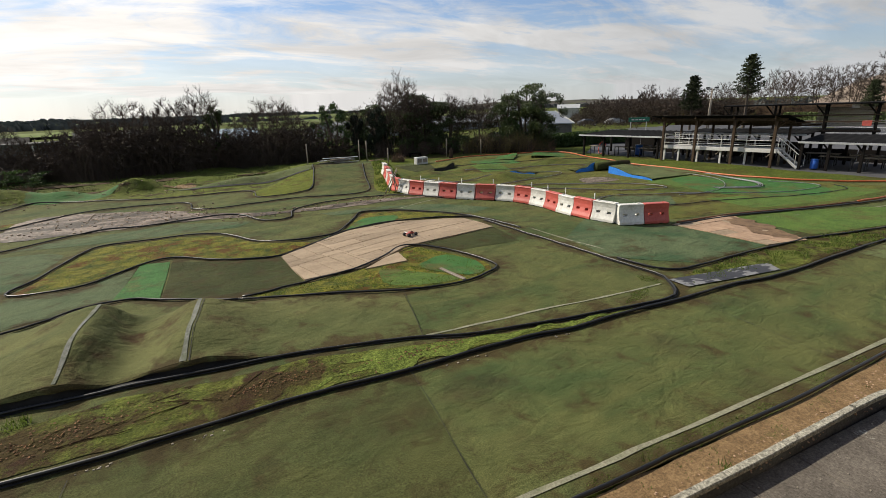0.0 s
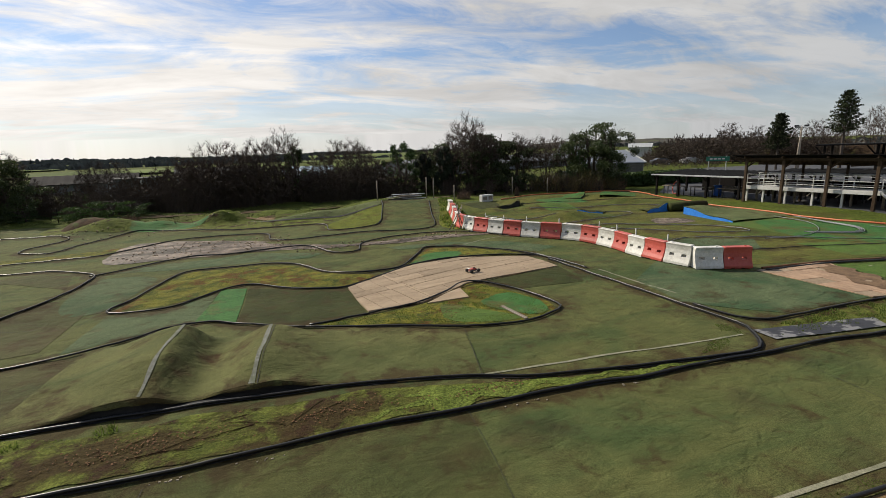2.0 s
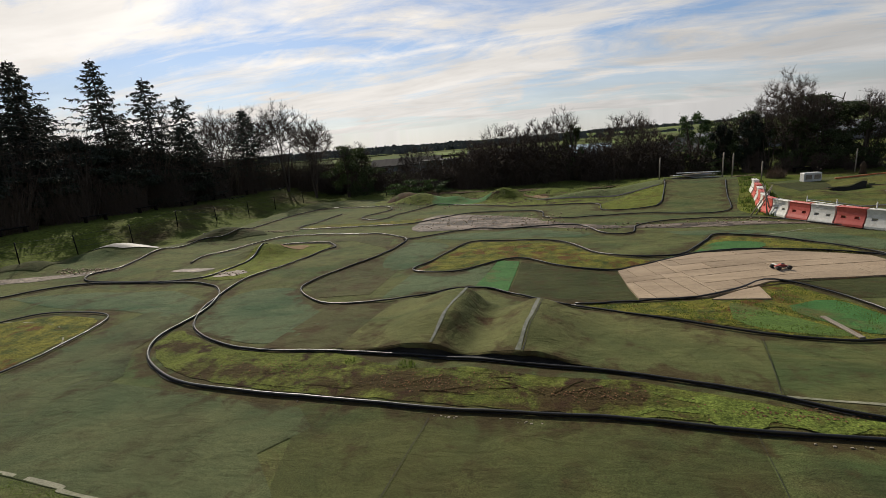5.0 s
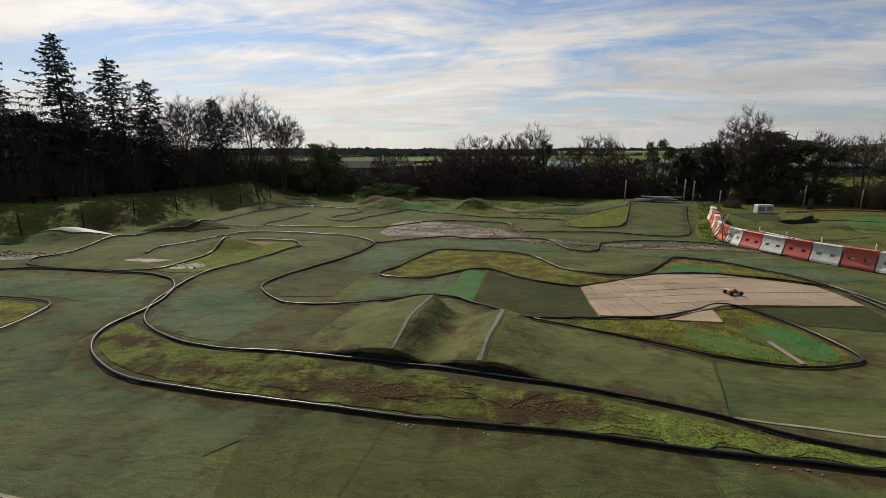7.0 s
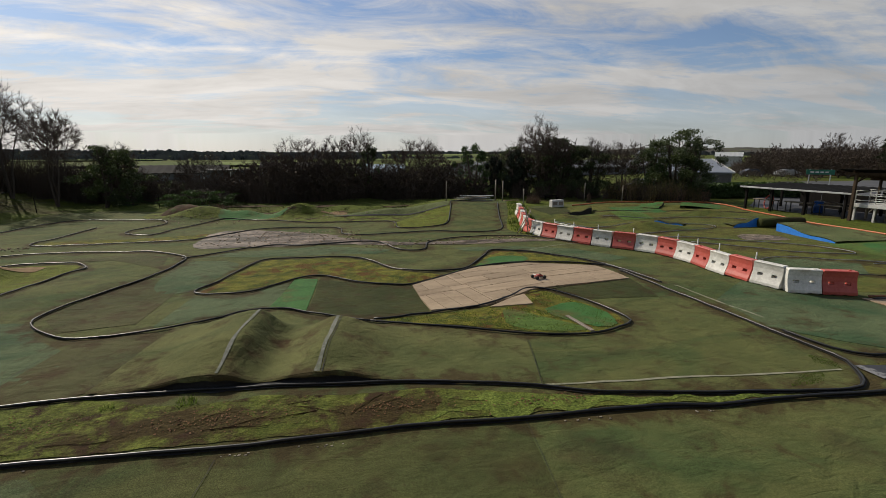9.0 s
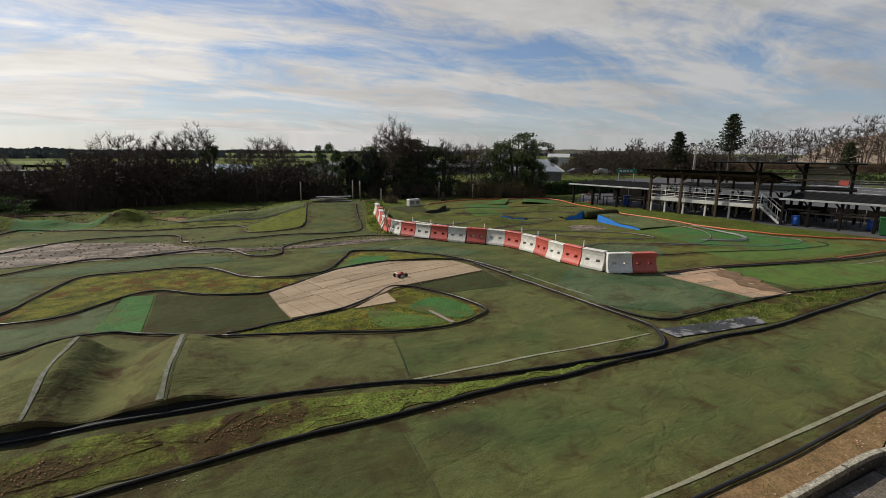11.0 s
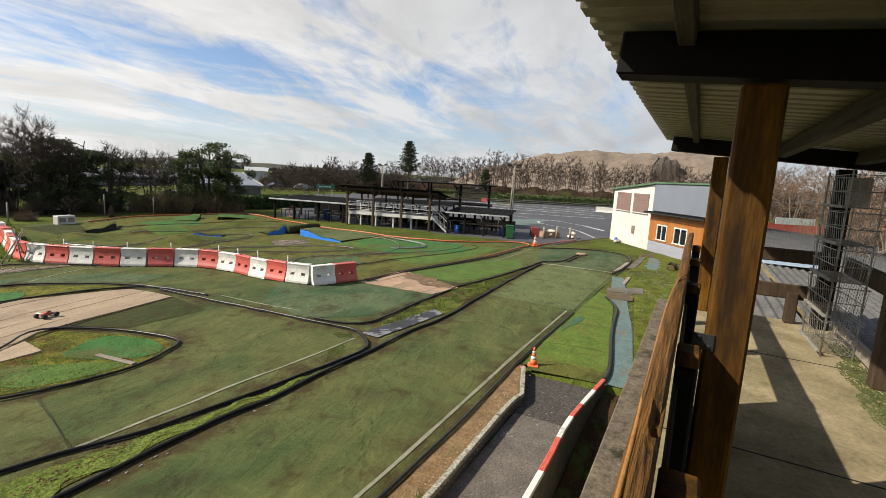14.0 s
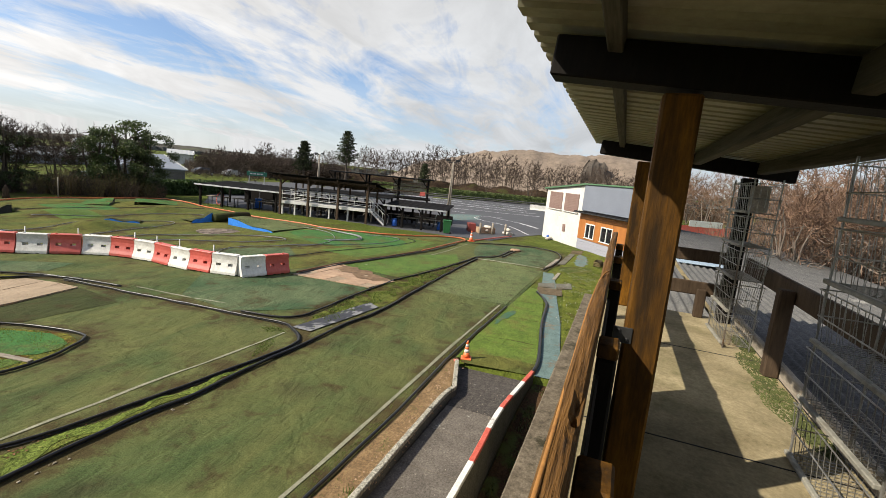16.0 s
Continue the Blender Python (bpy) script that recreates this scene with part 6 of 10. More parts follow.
# the dark blade colour deepens the shade of the gap
single("kerb_weeds", gm, BLADE_DARK, "weeds and moss beside the painted kerb, darkened for the gap's shade", "weeds", kind="stuff")
path = thing("pavement_path", "grey concrete slab path between the kerbs", "path", kind="structure")
px0 = 10.42
rnd = random.Random(8)
while px0 > -9:
    w = rnd.uniform(0.95, 1.15)
    x1 = px0 - w
    lo = lambda x: float(np.interp(x, [-10, -2, 5.75, 7.8, 8.55, 10.46], [2.33, 1.73, 1.16, 1.04, 0.96, 0.62]))
    hi = lambda x: float(np.interp(x, [-14, 0, 5.1, 8.9, 10.4], [3.96, 2.74, 2.33, 2.02, 2.33]))
    slab_piece([Vector((x1, lo(x1) - 0.05)), Vector((px0 - 0.012, lo(px0) - 0.05)), Vector((px0 - 0.012 + 0.05, hi(px0))), Vector((x1 + 0.05, hi(x1)))], 0.0 - 0.002 * rnd.random(), 0.08, ROUGH_PAVING if x1 > 8.4 else PAVING, path, "slab", z=-0.11)
    px0 = x1
single("sand_strip", drape([(-14, 4.06), (-4, 3.2), (0, 2.86), (4.5, 2.5), (6.5, 2.36), (8.9, 2.13), (10.42, 2.44), (10.4, 2.58), (8.5, 2.65), (5.6, 2.84), (3.0, 3.03), (-4, 3.6), (-14, 4.5)], 0.02, 0.15, rag=0.05), SAND, "strip of sandy brown soil beside the kerb", "soil", smooth=True)
gm = Mesh()
scatter_blades(gm, [(-2, 3.0), (9, 2.3), (10.3, 2.5), (9, 2.6), (-2, 3.5)], 500, 0.05, 31, 0.01)
single("strip_weeds", gm, BLADE, "small weeds in the sandy strip", "weeds", kind="stuff")

# beyond the path
single("turf_apron", drape([(10.7, 2.5), (12.7, 2.38), (16.4, 2.06), (20.0, 1.75), (19.6, 1.1), (17.4, 0.95), (15.4, 0.8), (12, 0.55), (10.6, 0.6)], 0.02, 0.25, False, 0.03), TURF_APRON, "bright green turf apron at the end of the path", "turf", smooth=True)
single("turf_edge", drape([(10.4, 2.3), (11.15, 2.24), (11.3, 1.4), (11.2, 0.57), (10.5, 0.6)], 0.03, 0.2, False, 0.05), CARPET_OLIVE, "mossy brown worn edge of the turf", "turf", smooth=True)
single("teal_path", drape([(24.0, 1.55), (24.0, 1.0), (20.4, 0.64), (18.7, 0.52), (15.1, 0.19), (11.6, 0.02), (10.52, 0.05), (10.52, 0.55), (11.8, 0.52), (15.0, 0.72), (17.4, 0.8), (19.0, 1.3), (21.5, 1.35)], 0.024, 0.25, False, 0.03), TEAL, "worn teal painted strip with bare patches", "path", smooth=True)
single("lawn_strip", drape([(10.4, -0.02), (14, 0.1), (19.5, 0.32), (24.2, 1.1), (30.4, 0.55), (33, 0.6), (35.4, -0.6), (30, -3.6), (22, -1.6), (16, -1.1), (10.3, -0.65)], 0.02, 0.4, False, 0.04), GRASS, "daisy-strewn lawn beside the podium", "grass", smooth=True)
gm = Mesh()
scatter_blades(gm, [(10.6, -0.1), (19.5, 0.25), (26, 0.6), (29, -1.5), (22, -1.4), (10.5, -0.6)], 9000, 0.05, 33, 0.014)
single("lawn_blades", gm, BLADE, "short lawn grass beside the podium", "grass", kind="stuff")
gm = Mesh()
rnd = random.Random(5)
for k in range(700):
    x, y = rnd.uniform(15, 29), rnd.uniform(-1.4, 0.4)
    if noise.noise((x * 0.7, y * 0.7, 3)) < 0.0:
        continue
    gm.add([(x - 0.016, y, 0.07), (x, y - 0.016, 0.07), (x + 0.016, y, 0.07), (x, y + 0.016, 0.075)], [(0, 1, 2, 3)])
single("daisies", gm, WHITE_PAINT, "scattered white daisies in the lawn", "flowers", kind="stuff")
single("edging_pipe", pipe([(10.55, 0.6), (11.1, 0.54), (12.0, 0.57), (13.0, 0.65), (15.0, 0.77), (16.6, 0.79), (17.45, 0.85), (18.4, 1.08), (19.15, 1.37)], 0.045, 0.03), HOSE, "black pipe along the teal strip", "pipe", "pipes edging the lanes", smooth=True)
single("brown_mat", drape([(20.2, 1.45), (20.45, 0.42), (19.16, 0.35), (19.0, 1.3)], 0.036, 0.2, False, 0.05), BROWN_MAT, "worn brown carpet mat across the teal strip", "mat", smooth=True)
for outline, mat, label in (([(21.5, 0.75), (22.0, 0.06), (20.83, 0.0), (20.3, 0.63)], DULL_SLAB, "flush grey slab beside the brown mat"), ([(21.1, 1.49), (21.6, 0.8), (20.55, 0.72), (20.2, 1.42)], DULL_SLAB, "flush grey slab at the edge of the straight"), ([(27.2, 1.0), (27.4, 0.6), (32.2, 0.14), (32.3, 0.49)], DULL_SLAB, "long grey slab beside the bend"), ([(32.5, 0.44), (32.6, -0.26), (34.7, -0.39), (34.4, 0.37)], BROWN_MAT, "flush brown slab before the building")):
    cx, cy = sum(p[0] for p in outline) / 4, sum(p[1] for p in outline) / 4
    root = thing("ground_slab", label, "slab", "slabs set in the lawn", at=pose(cx, cy, h(cx, cy) + 0.005))
    slab_piece([Vector((x - cx, y - cy)) for x, y in outline], 0.0, 0.05, mat, root, "slab", z=0.04)
for x, y, a, sx, sy, label in ((27.2, 1.28, -6.5, 3.7, 0.2, "bleached plank lying inside the pipe bend"), (23.35, 0.82, -4, 1.85, 0.17, "short brown plank beside the teal strip")):
    single("loose_plank", Mesh().box(0, 0, 0.02, sx, sy, 0.045, 0.01), RAW_WOOD, label, "plank", at=pose(x, y, h(x, y) + 0.025, 0, 0, a))
single("olive_patch", drape([(26.5, 0.65), (27.3, -0.69), (25.72, -0.77), (24.69, 0.67)], 0.03, 0.25, True, 0.15), CARPET_OLIVE, "flattened olive carpet piece in the lawn", "carpet", smooth=True)
single("teal_patch", drape([(27.7, 0.0), (27.84, -0.54), (31.6, -0.61), (32.4, -0.14), (30.2, 0.02)], 0.032, 0.25, True, 0.2), TEAL, "faded teal carpet remnant in the lawn", "carpet", smooth=True)
for k, (x, y, w) in enumerate(((29.0, -1.3, 0.46), (29.3, -1.82, 0.40))):
    m = Mesh()
    for q in range(3):
        m.box(0, 0.02 * q, 0.05 + 0.085 * q, 1.5 - 0.06 * q, w - 0.03 * q, 0.08, 0.035)
    single("carpet_bundle", m, KHAKI, "folded khaki carpet bundle on the lawn", "carpet", "carpet bundles by the lawn", smooth=True, at=pose(x, y, h(x, y) + 0.02, 0, 0, -8))
for x, w in ((12.6, 0.03), (14.9, 0.02), (17.2, 0.02)):
    single("turf_seam", ribbon([(x, 2.1), (x + 0.1, 1.4), (x + 0.05, 0.75)], w, 0.026, 0.2, 0.5), EARTH, "dark seam between turf lengths", "seam", "turf seams")
single("net_scrap", drape([(13.8, 2.2), (14.7, 2.1), (15.5, 2.0), (15.75, 1.76), (14.9, 1.8), (14.4, 1.98)], 0.03, 0.15, True, 0.12), NET, "dark green net scrap by the straight", "net", smooth=True)


# ---- traffic cones ----
def cone(at, label, high=0.5):
    root = thing("traffic_cone", label, "traffic cone", "traffic cones", at=at)
    k = high / 0.5
    part("base", Mesh().box(0, 0, 0.018, 0.28 * k, 0.28 * k, 0.036, 0.012), ORANGE, root)
    rr = lambda z: (0.105 - 0.082 * z / 0.5) * k
    part("body", Mesh().lathe([(rr(0.03), 0.03 * k), (rr(0.18), 0.18 * k)], 18), ORANGE, root, smooth=True)
    part("white_band", Mesh().lathe([(rr(0.18), 0.18 * k), (rr(0.27), 0.27 * k)], 18), WHITE, root, "white reflective band", True)
    part("middle", Mesh().lathe([(rr(0.27), 0.27 * k), (rr(0.34), 0.34 * k)], 18), ORANGE, root, smooth=True)
    part("white_band", Mesh().lathe([(rr(0.34), 0.34 * k), (rr(0.41), 0.41 * k)], 18), WHITE, root, "white reflective band", True)
    part("tip", Mesh().lathe([(rr(0.41), 0.41 * k), (rr(0.495), 0.495 * k), (0.012 * k, 0.5 * k)], 18), ORANGE, root, smooth=True)


cone(pose(10.72, 2.24, 0.02, 0, 0, 12), "orange and white traffic cone at the path end", 0.46)
cone(pose(32.0, 7.35, 0.02, 0, 0, 30), "orange and white traffic cone by the pipe bend", 0.75)
single("fallen_cone_tip", Mesh().lathe([(0.07, 0), (0.05, 0.06), (0.02, 0.1)], 12), RED, "broken red cone tip on the kerb end", "cone", smooth=True, at=pose(10.35, 2.42, 0.03, 60, 0, 40))


# ---- plastic barriers ----
def barrier(mat, label):
    """One water-filled barrier: curved faces, a rim, two slots right through, and feet."""
    root = thing("plastic_barrier", label, "barrier", "row of plastic barriers")
    w, slots = 0.96, ((-0.24, 0.30), (0.22, 0.30))
    prof = [(0.0, 0.24), (0.08, 0.235), (0.2, 0.18), (0.36, 0.125), (0.52, 0.105), (0.64, 0.115), (0.70, 0.13)]
    xs = [-w / 2, -0.33, -0.15, 0.13, 0.31, w / 2]
    zs = [0.0, 0.08, 0.2, 0.28, 0.38, 0.52, 0.64, 0.70]
    half = lambda z: float(np.interp(z, [p[0] for p in prof], [p[1] for p in prof]))
    m = Mesh()
    for side in (-1, 1):
        n0 = len(m.v)
        m.v += [(x, side * half(z), z + 0.03) for z in zs for x in xs]
        for j in range(len(zs) - 1):
            for i in range(len(xs) - 1):
                if j == 3 and i in (1, 3):
                    continue
                a = n0 + j * 6 + i
                q = (a, a + 1, a + 7, a + 6)
                m.f.append(q if side < 0 else q[::-1])
    k = len(zs) * 6
    for j in range(len(zs) - 1):
        for i in (0, 5):
            q = (j * 6 + i, (j + 1) * 6 + i, k + (j + 1) * 6 + i, k + j * 6 + i)
            m.f.append(q if i else q[::-1])
    for i in range(5):
        m.f.append((7 * 6 + i, 7 * 6 + i + 1, k + 7 * 6 + i + 1, k + 7 * 6 + i))
    for i in (1, 3):
        for a, b in ((3 * 6 + i, 3 * 6 + i + 1), (3 * 6 + i + 1, 4 * 6 + i + 1), (4 * 6 + i + 1, 4 * 6 + i), (4 * 6 + i, 3 * 6 + i)):
            m.f.append((b, a, k + a, k + b))
    part("body", m, mat, root)
    part("rim", Mesh().box(0, 0, 0.74, w - 0.02, 0.27, 0.045, 0.015), mat, root)
    part("filler_cap", Mesh().lathe([(0.045, 0.755), (0.045, 0.785), (0.03, 0.79)], 12, pose(0.3, 0, 0)), mat, root)
    for x in (-0.34, 0, 0.34):
        part("foot", Mesh().box(x, 0, 0.018, 0.2, 0.44, 0.036, 0.01), mat, root)
    part("lug", Mesh().box(w / 2 + 0.01, 0, 0.45, 0.05, 0.08, 0.3, 0.01), mat, root)
    return root


red_one = barrier(RED, "scuffed red plastic barrier standing in the row")
white_one = barrier(WHITE, "dirty white plastic barrier standing in the row")


def stand(ob, x, y, turn, first):
    m = pose(x, y, h(x, y) + 0.01, 0, 0, turn)
    if first:
        ob.matrix_basis = m
    else:
        copy_thing(ob, m)


ROW = spline([(13.9, 11.75), (13.72, 12.8), (13.75, 14.3), (13.95, 16.2), (13.55, 18.0), (12.4, 19.5), (11.4, 21.0), (10.6, 22.8), (10.35, 24.4), (10.7, 26.0), (11.3, 28.0), (11.8, 30.0)], 0.05)
used = {"r": False, "w": False}
stand(red_one, 15.15, 11.12, -23, True)
stand(white_one, 14.24, 11.5, -23, True)
s, k, last = 0.0, 0, ROW[0]
gap = 0.5
for a, b in zip(ROW, ROW[1:]):
    s += (b - a).length
    if s >= gap:
        d = (b - a).normalized()
        stand(white_one if k % 2 == 0 else red_one, b.x, b.y, math.degrees(math.atan2(d.y, d.x)), False)
        s, gap, k = 0.0, 0.985, k + 1
# pegs and a thin white rail behind the row
for k, (x, y) in enumerate(((14.15, 13.2), (14.35, 15.0), (14.2, 17.2), (13.3, 19.0), (12.3, 20.4), (11.6, 21.6), (11.2, 23.0), (14.3, 16.1))):
    single("marker_peg", Mesh().tube([(0, 0, 0), (0, 0, 0.95)], 0.022, 8), WHITE_STEEL, "thin white peg behind the barriers", "peg", "pegs behind the barriers", smooth=True, at=pose(x, y, h(x, y), random.Random(k).uniform(-3, 3), 0, 0))
single("peg_rail", Mesh().tube([(p.x, p.y, p.z) for p in spline([(14.6, 14.6, 0.12), (14.4, 16.2, 0.62), (13.4, 19.0, 0.66), (12.3, 20.4, 0.68), (11.3, 22.9, 0.7), (12.4, 24.6, 0.45), (14.2, 24.4, 0.1)], 0.3)], 0.02, 6), STEEL, "thin bent pipe rail on the pegs", "rail", smooth=True)
sticks = thing("stick_bundle", "crossed pale wooden sticks leaning by the barriers", "sticks", at=pose(9.9, 23.9, h(9.9, 23.9)))
for a, b in (((-0.5, 0, 0), (0.35, 0.1, 1.35)), ((0.4, 0.1, 0), (-0.1, 0, 1.5)), ((-0.2, 0.2, 0), (0.3, 0.0, 1.25)), ((0.1, -0.2, 0), (0.05, 0.1, 1.4))):
    part("stick", Mesh().tube([a, b], [0.03, 0.022], 7), RAW_WOOD, sticks, smooth=True)

# ---- the model car ----
car = thing("model_buggy", "red and white radio-controlled buggy on black tyres", "model car", at=pose(6.6, 14.6, h(6.6, 14.6) + 0.05, 0, 0, 15))
part("chassis", Mesh().box(0, 0, 0.06, 0.36, 0.11, 0.02, 0.006), DARK_STEEL, car)
m = Mesh()
m.v = [(-0.16, -0.06, 0.07), (0.2, -0.03, 0.07), (0.2, 0.03, 0.07), (-0.16, 0.06, 0.07), (-0.14, -0.05, 0.11), (0.0, -0.045, 0.15), (0.0, 0.045, 0.15), (-0.14, 0.05, 0.11), (0.19, -0.02, 0.085), (0.19, 0.02, 0.085)]
m.f = [(0, 1, 8, 5, 4), (3, 7, 6, 9, 2), (4, 5, 6, 7), (5, 8, 9, 6), (1, 2, 9, 8), (0, 4, 7, 3)]
part("shell", m, RED, car, "red painted body shell")
part("wing", Mesh().box(-0.2, 0, 0.16, 0.07, 0.17, 0.012, 0.004), WHITE, car, "white rear wing")
for x in (-0.16, 0.16):
    for y in (-0.13, 0.13):
        wheel = part("wheel", Mesh().lathe([(0.03, -0.03), (0.058, -0.03), (0.06, -0.015), (0.06, 0.015), (0.058, 0.03), (0.03, 0.03)], 16), RUBBER, car, "black rubber tyre", True, at=pose(x, y, 0.06, 90))
        part("rim", Mesh().lathe([(0.032, -0.026), (0.032, 0.026)], 12), WHITE, wheel, "white rim", True)
    part("axle", Mesh().tube([(x, -0.12, 0.06), (x, 0.12, 0.06)], 0.008, 6), DARK_STEEL, car)

# ---- the drivers' podium ----
POD = pose(0, 0, 0, 0, 0, -4.3)
FLOOR = 2.80
single("podium_floor", Mesh().box(1.7, -0.66, FLOOR - 0.09, 11.4, 1.98, 0.18, 0.02), CONCRETE, "weathered concrete podium floor with moss", "floor", kind="structure", at=POD)
single("wall_podium", Mesh().box(1.7, -0.66, (FLOOR - 0.18 - 1.2) / 2, 11.2, 1.8, FLOOR - 0.18 + 1.2, 0.01), CONCRETE, "concrete block wall below the podium", "wall", kind="structure", at=POD)
for u in (-1.4, 0.95, 3.35, 5.6):
    single("floor_joint", Mesh().box(u, -0.7, FLOOR + 0.002, 0.012, 1.8, 0.004, 0.001), FABRIC, "thin dark crack across the concrete", "joint", "floor joints", at=POD)
for k, (u, v, r) in enumerate(((5.4, -1.5, 0.28), (4.6, -1.48, 0.3), (4.0, -1.55, 0.2), (6.2, -1.55, 0.2))):
    gm = Mesh()
    rnd = random.Random(90 + k)
    for q in range(900):
        a, d = rnd.uniform(0, 6.28), r * rnd.random() ** 0.7
        x, y, t = u + 1.8 * d * math.cos(a), v + 0.5 * d * math.sin(a), rnd.uniform(0.004, 0.016)
        gm.add([(x - 0.014, y, FLOOR), (x + 0.014, y + 0.01, FLOOR), (x + rnd.uniform(-0.02, 0.02), y, FLOOR + t)], [(0, 1, 2)])
    single("moss_patch", gm, BLADE_DARK, "cushion of green moss on the concrete", "moss", kind="stuff", at=POD)


def timber(name, u, v, z, su, sv, sz, mat, root=None, label="", b=0.012):
    return part(name, Mesh().box(0, 0, 0, su, sv, sz, b), mat, root, label, at=pose(u, v, z))


frame_ = thing("podium_shelter", "timber and sheet-metal shelter over the drivers' podium", "shelter", at=POD)
for u, v in ((2.5, -0.2), (7.2, -0.2), (7.2, -1.5), (-2.2, -0.2), (-2.2, -1.5)):
    timber("post", u, v, (FLOOR + 4.885 + 0.087 * v) / 2, 0.17, 0.17, 4.885 + 0.087 * v - FLOOR, OAK if v > -1 and u > 0 else DARK_WOOD, frame_, "orange-brown stained oak post" if v > -1 else "near-black post")
slope = 5.0
tilt = pose(0, 0, 5.0, slope, 0, 0)
for u in (2.5, 7.2, -2.2):
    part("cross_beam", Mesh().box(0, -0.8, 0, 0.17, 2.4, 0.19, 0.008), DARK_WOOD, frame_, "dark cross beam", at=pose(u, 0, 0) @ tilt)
for v, wide, tall, drop in ((0.12, 0.07, 0.09, 0.03), (-0.85, 0.09, 0.15, 0.08), (-1.6, 0.09, 0.15, 0.08)):
    part("purlin", Mesh().box(2.2, v, 0.105 - drop, 11.2, wide, tall, 0.006), PURLIN, frame_, "weathered grey-brown timber purlin", at=tilt)
m = Mesh()
ribs, u = [], -4.0
while u < 8.1:
    ribs += [(u, 0.0), (u + 0.12, 0.0), (u + 0.14, 0.032), (u + 0.18, 0.032), (u + 0.20, 0.0)]
    u += 0.2
for x, z in ribs:
    for v in (0.56, -2.1):
        m.v += [(x, v, z + 0.13), (x, v, z + 0.133)]
for i in range(len(ribs) - 1):
    a = 4 * i
    m.f += [(a, a + 2, a + 6, a + 4), (a + 1, a + 5, a + 7, a + 3), (a, a + 4, a + 5, a + 1), (a + 2, a + 3, a + 7, a + 6)]
part("roof_sheet", m, SHEET, frame_, "ivory ribbed sheet-metal roof", at=tilt)
part("bracket", Mesh().box(2.412, -0.11, 3.72, 0.008, 0.09, 0.08, 0.003).box(2.41, -0.13, 3.70, 0.02, 0.02, 0.02, 0.005).box(2.41, -0.09, 3.74, 0.02, 0.02, 0.02, 0.005), DARK_STEEL, frame_, "rusty black bolted bracket")

single("floor_coping", Mesh().box(1.7, 0.19, FLOOR + 0.012, 11.42, 0.30, 0.03, 0.01), COPING, "dark lichen-stained concrete coping along the podium edge", "coping", kind="structure", at=POD)
rail = thing("podium_railing", "weathered brown oak railing along the podium", "railing", at=POD)
m = Mesh()
n, lo_, hi_, top_, deep_ = 260, -0.006, 0.060, 3.845, 0.20
ring = [(lo_ + 0.004, top_ - deep_), (lo_, top_ - 0.5 * deep_), (lo_, top_ - 0.016), (lo_ + 0.007, top_ - 0.003), (lo_ + 0.018, top_), (lo_ + 0.03, top_ + 0.001), (hi_ - 0.024, top_), (hi_ - 0.014, top_ + 0.001), (hi_ - 0.005, top_ - 0.004), (hi_, top_ - 0.018), (hi_, top_ - 0.5 * deep_), (hi_ - 0.004, top_ - deep_)]
k = len(ring)
for i in range(n + 1):
    u = -4.0 + 11.2 * i / n
    split_ = max(0.0, 1 - abs(u - 1.23) / 0.17) * (0.55 + 0.45 * math.sin(u * 60))
    for q, (y, z) in enumerate(ring):
        grain = 0.0035 * noise.noise((u * 1.6, q * 2.3, 4)) + 0.002 * noise.noise((u * 12, q * 3.1, 1))
        rot = split_ * (0.05 if q in (3, 4) else 0.0) * (1 + 0.5 * noise.noise((u * 22, q, 2)))
        m.v.append((u, y + grain + 0.004 * math.sin(u * 1.3), z + grain - rot))
m.f = [(i * k + j, i * k + (j + 1) % k, (i + 1) * k + (j + 1) % k, (i + 1) * k + j) for i in range(n) for j in range(k)]
part("top_rail", m, OAK_RAIL, rail, "cracked and weathered oak rail")
for u in (-1.55, -0.1, 1.09, 2.12, 3.66, 5.05, 6.3):
    # bodies coloured dark for the shade they stand in, lit caps left oak
    post_ = timber("stanchion", u, -0.052, (FLOOR + 3.70) / 2, 0.13, 0.084, 3.70 - FLOOR, DARK_WOOD, rail, "stanchion in near-black, shade included")
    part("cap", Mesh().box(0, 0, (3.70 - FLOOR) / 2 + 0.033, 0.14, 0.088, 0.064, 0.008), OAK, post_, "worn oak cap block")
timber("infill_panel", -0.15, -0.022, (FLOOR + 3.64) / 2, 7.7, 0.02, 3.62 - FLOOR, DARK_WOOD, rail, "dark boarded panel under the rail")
single("orange_cable", Mesh().tube([(p.x, p.y, p.z) for p in spline([(-3, 0.045, 3.85), (0.6, 0.048, 3.848), (1.4, 0.055, 3.835), (2.4, 0.066, 3.81), (3.0, 0.055, 3.83), (3.3, 0.03, 3.858), (3.42, 0.0, 3.862)], 0.1)], 0.0055, 8), ROPE, "orange cable tied along the railing", "cable", smooth=True, at=POD)
single("white_switch", Mesh().box(0, 0, 0, 0.03, 0.05, 0.16, 0.008), WHITE_STEEL, "small white box on the far stanchion", "switch", at=POD @ pose(6.22, -0.08, 3.55))

back_rail = thing("back_railing", "brown timber railing along the podium's back and end", "railing", at=POD)
for u in (5.2, 2.6, 0.2, -2.2):
    timber("stanchion", u, -1.56, (FLOOR + 3.66) / 2, 0.13, 0.13, 3.66 - FLOOR, BROWN_WOOD, back_rail)
timber("top_plank", 2.3, -1.655, 3.63, 9.7, 0.05, 0.20, BROWN_WOOD, back_rail)
timber("kick_board", 2.3, -1.66, FLOOR + 0.07, 9.7, 0.06, 0.14, RAW_WOOD, back_rail, "greyed kick board")
timber("end_plank", 7.28, -0.85, 3.66, 0.05, 1.3, 0.17, BROWN_WOOD, back_rail)
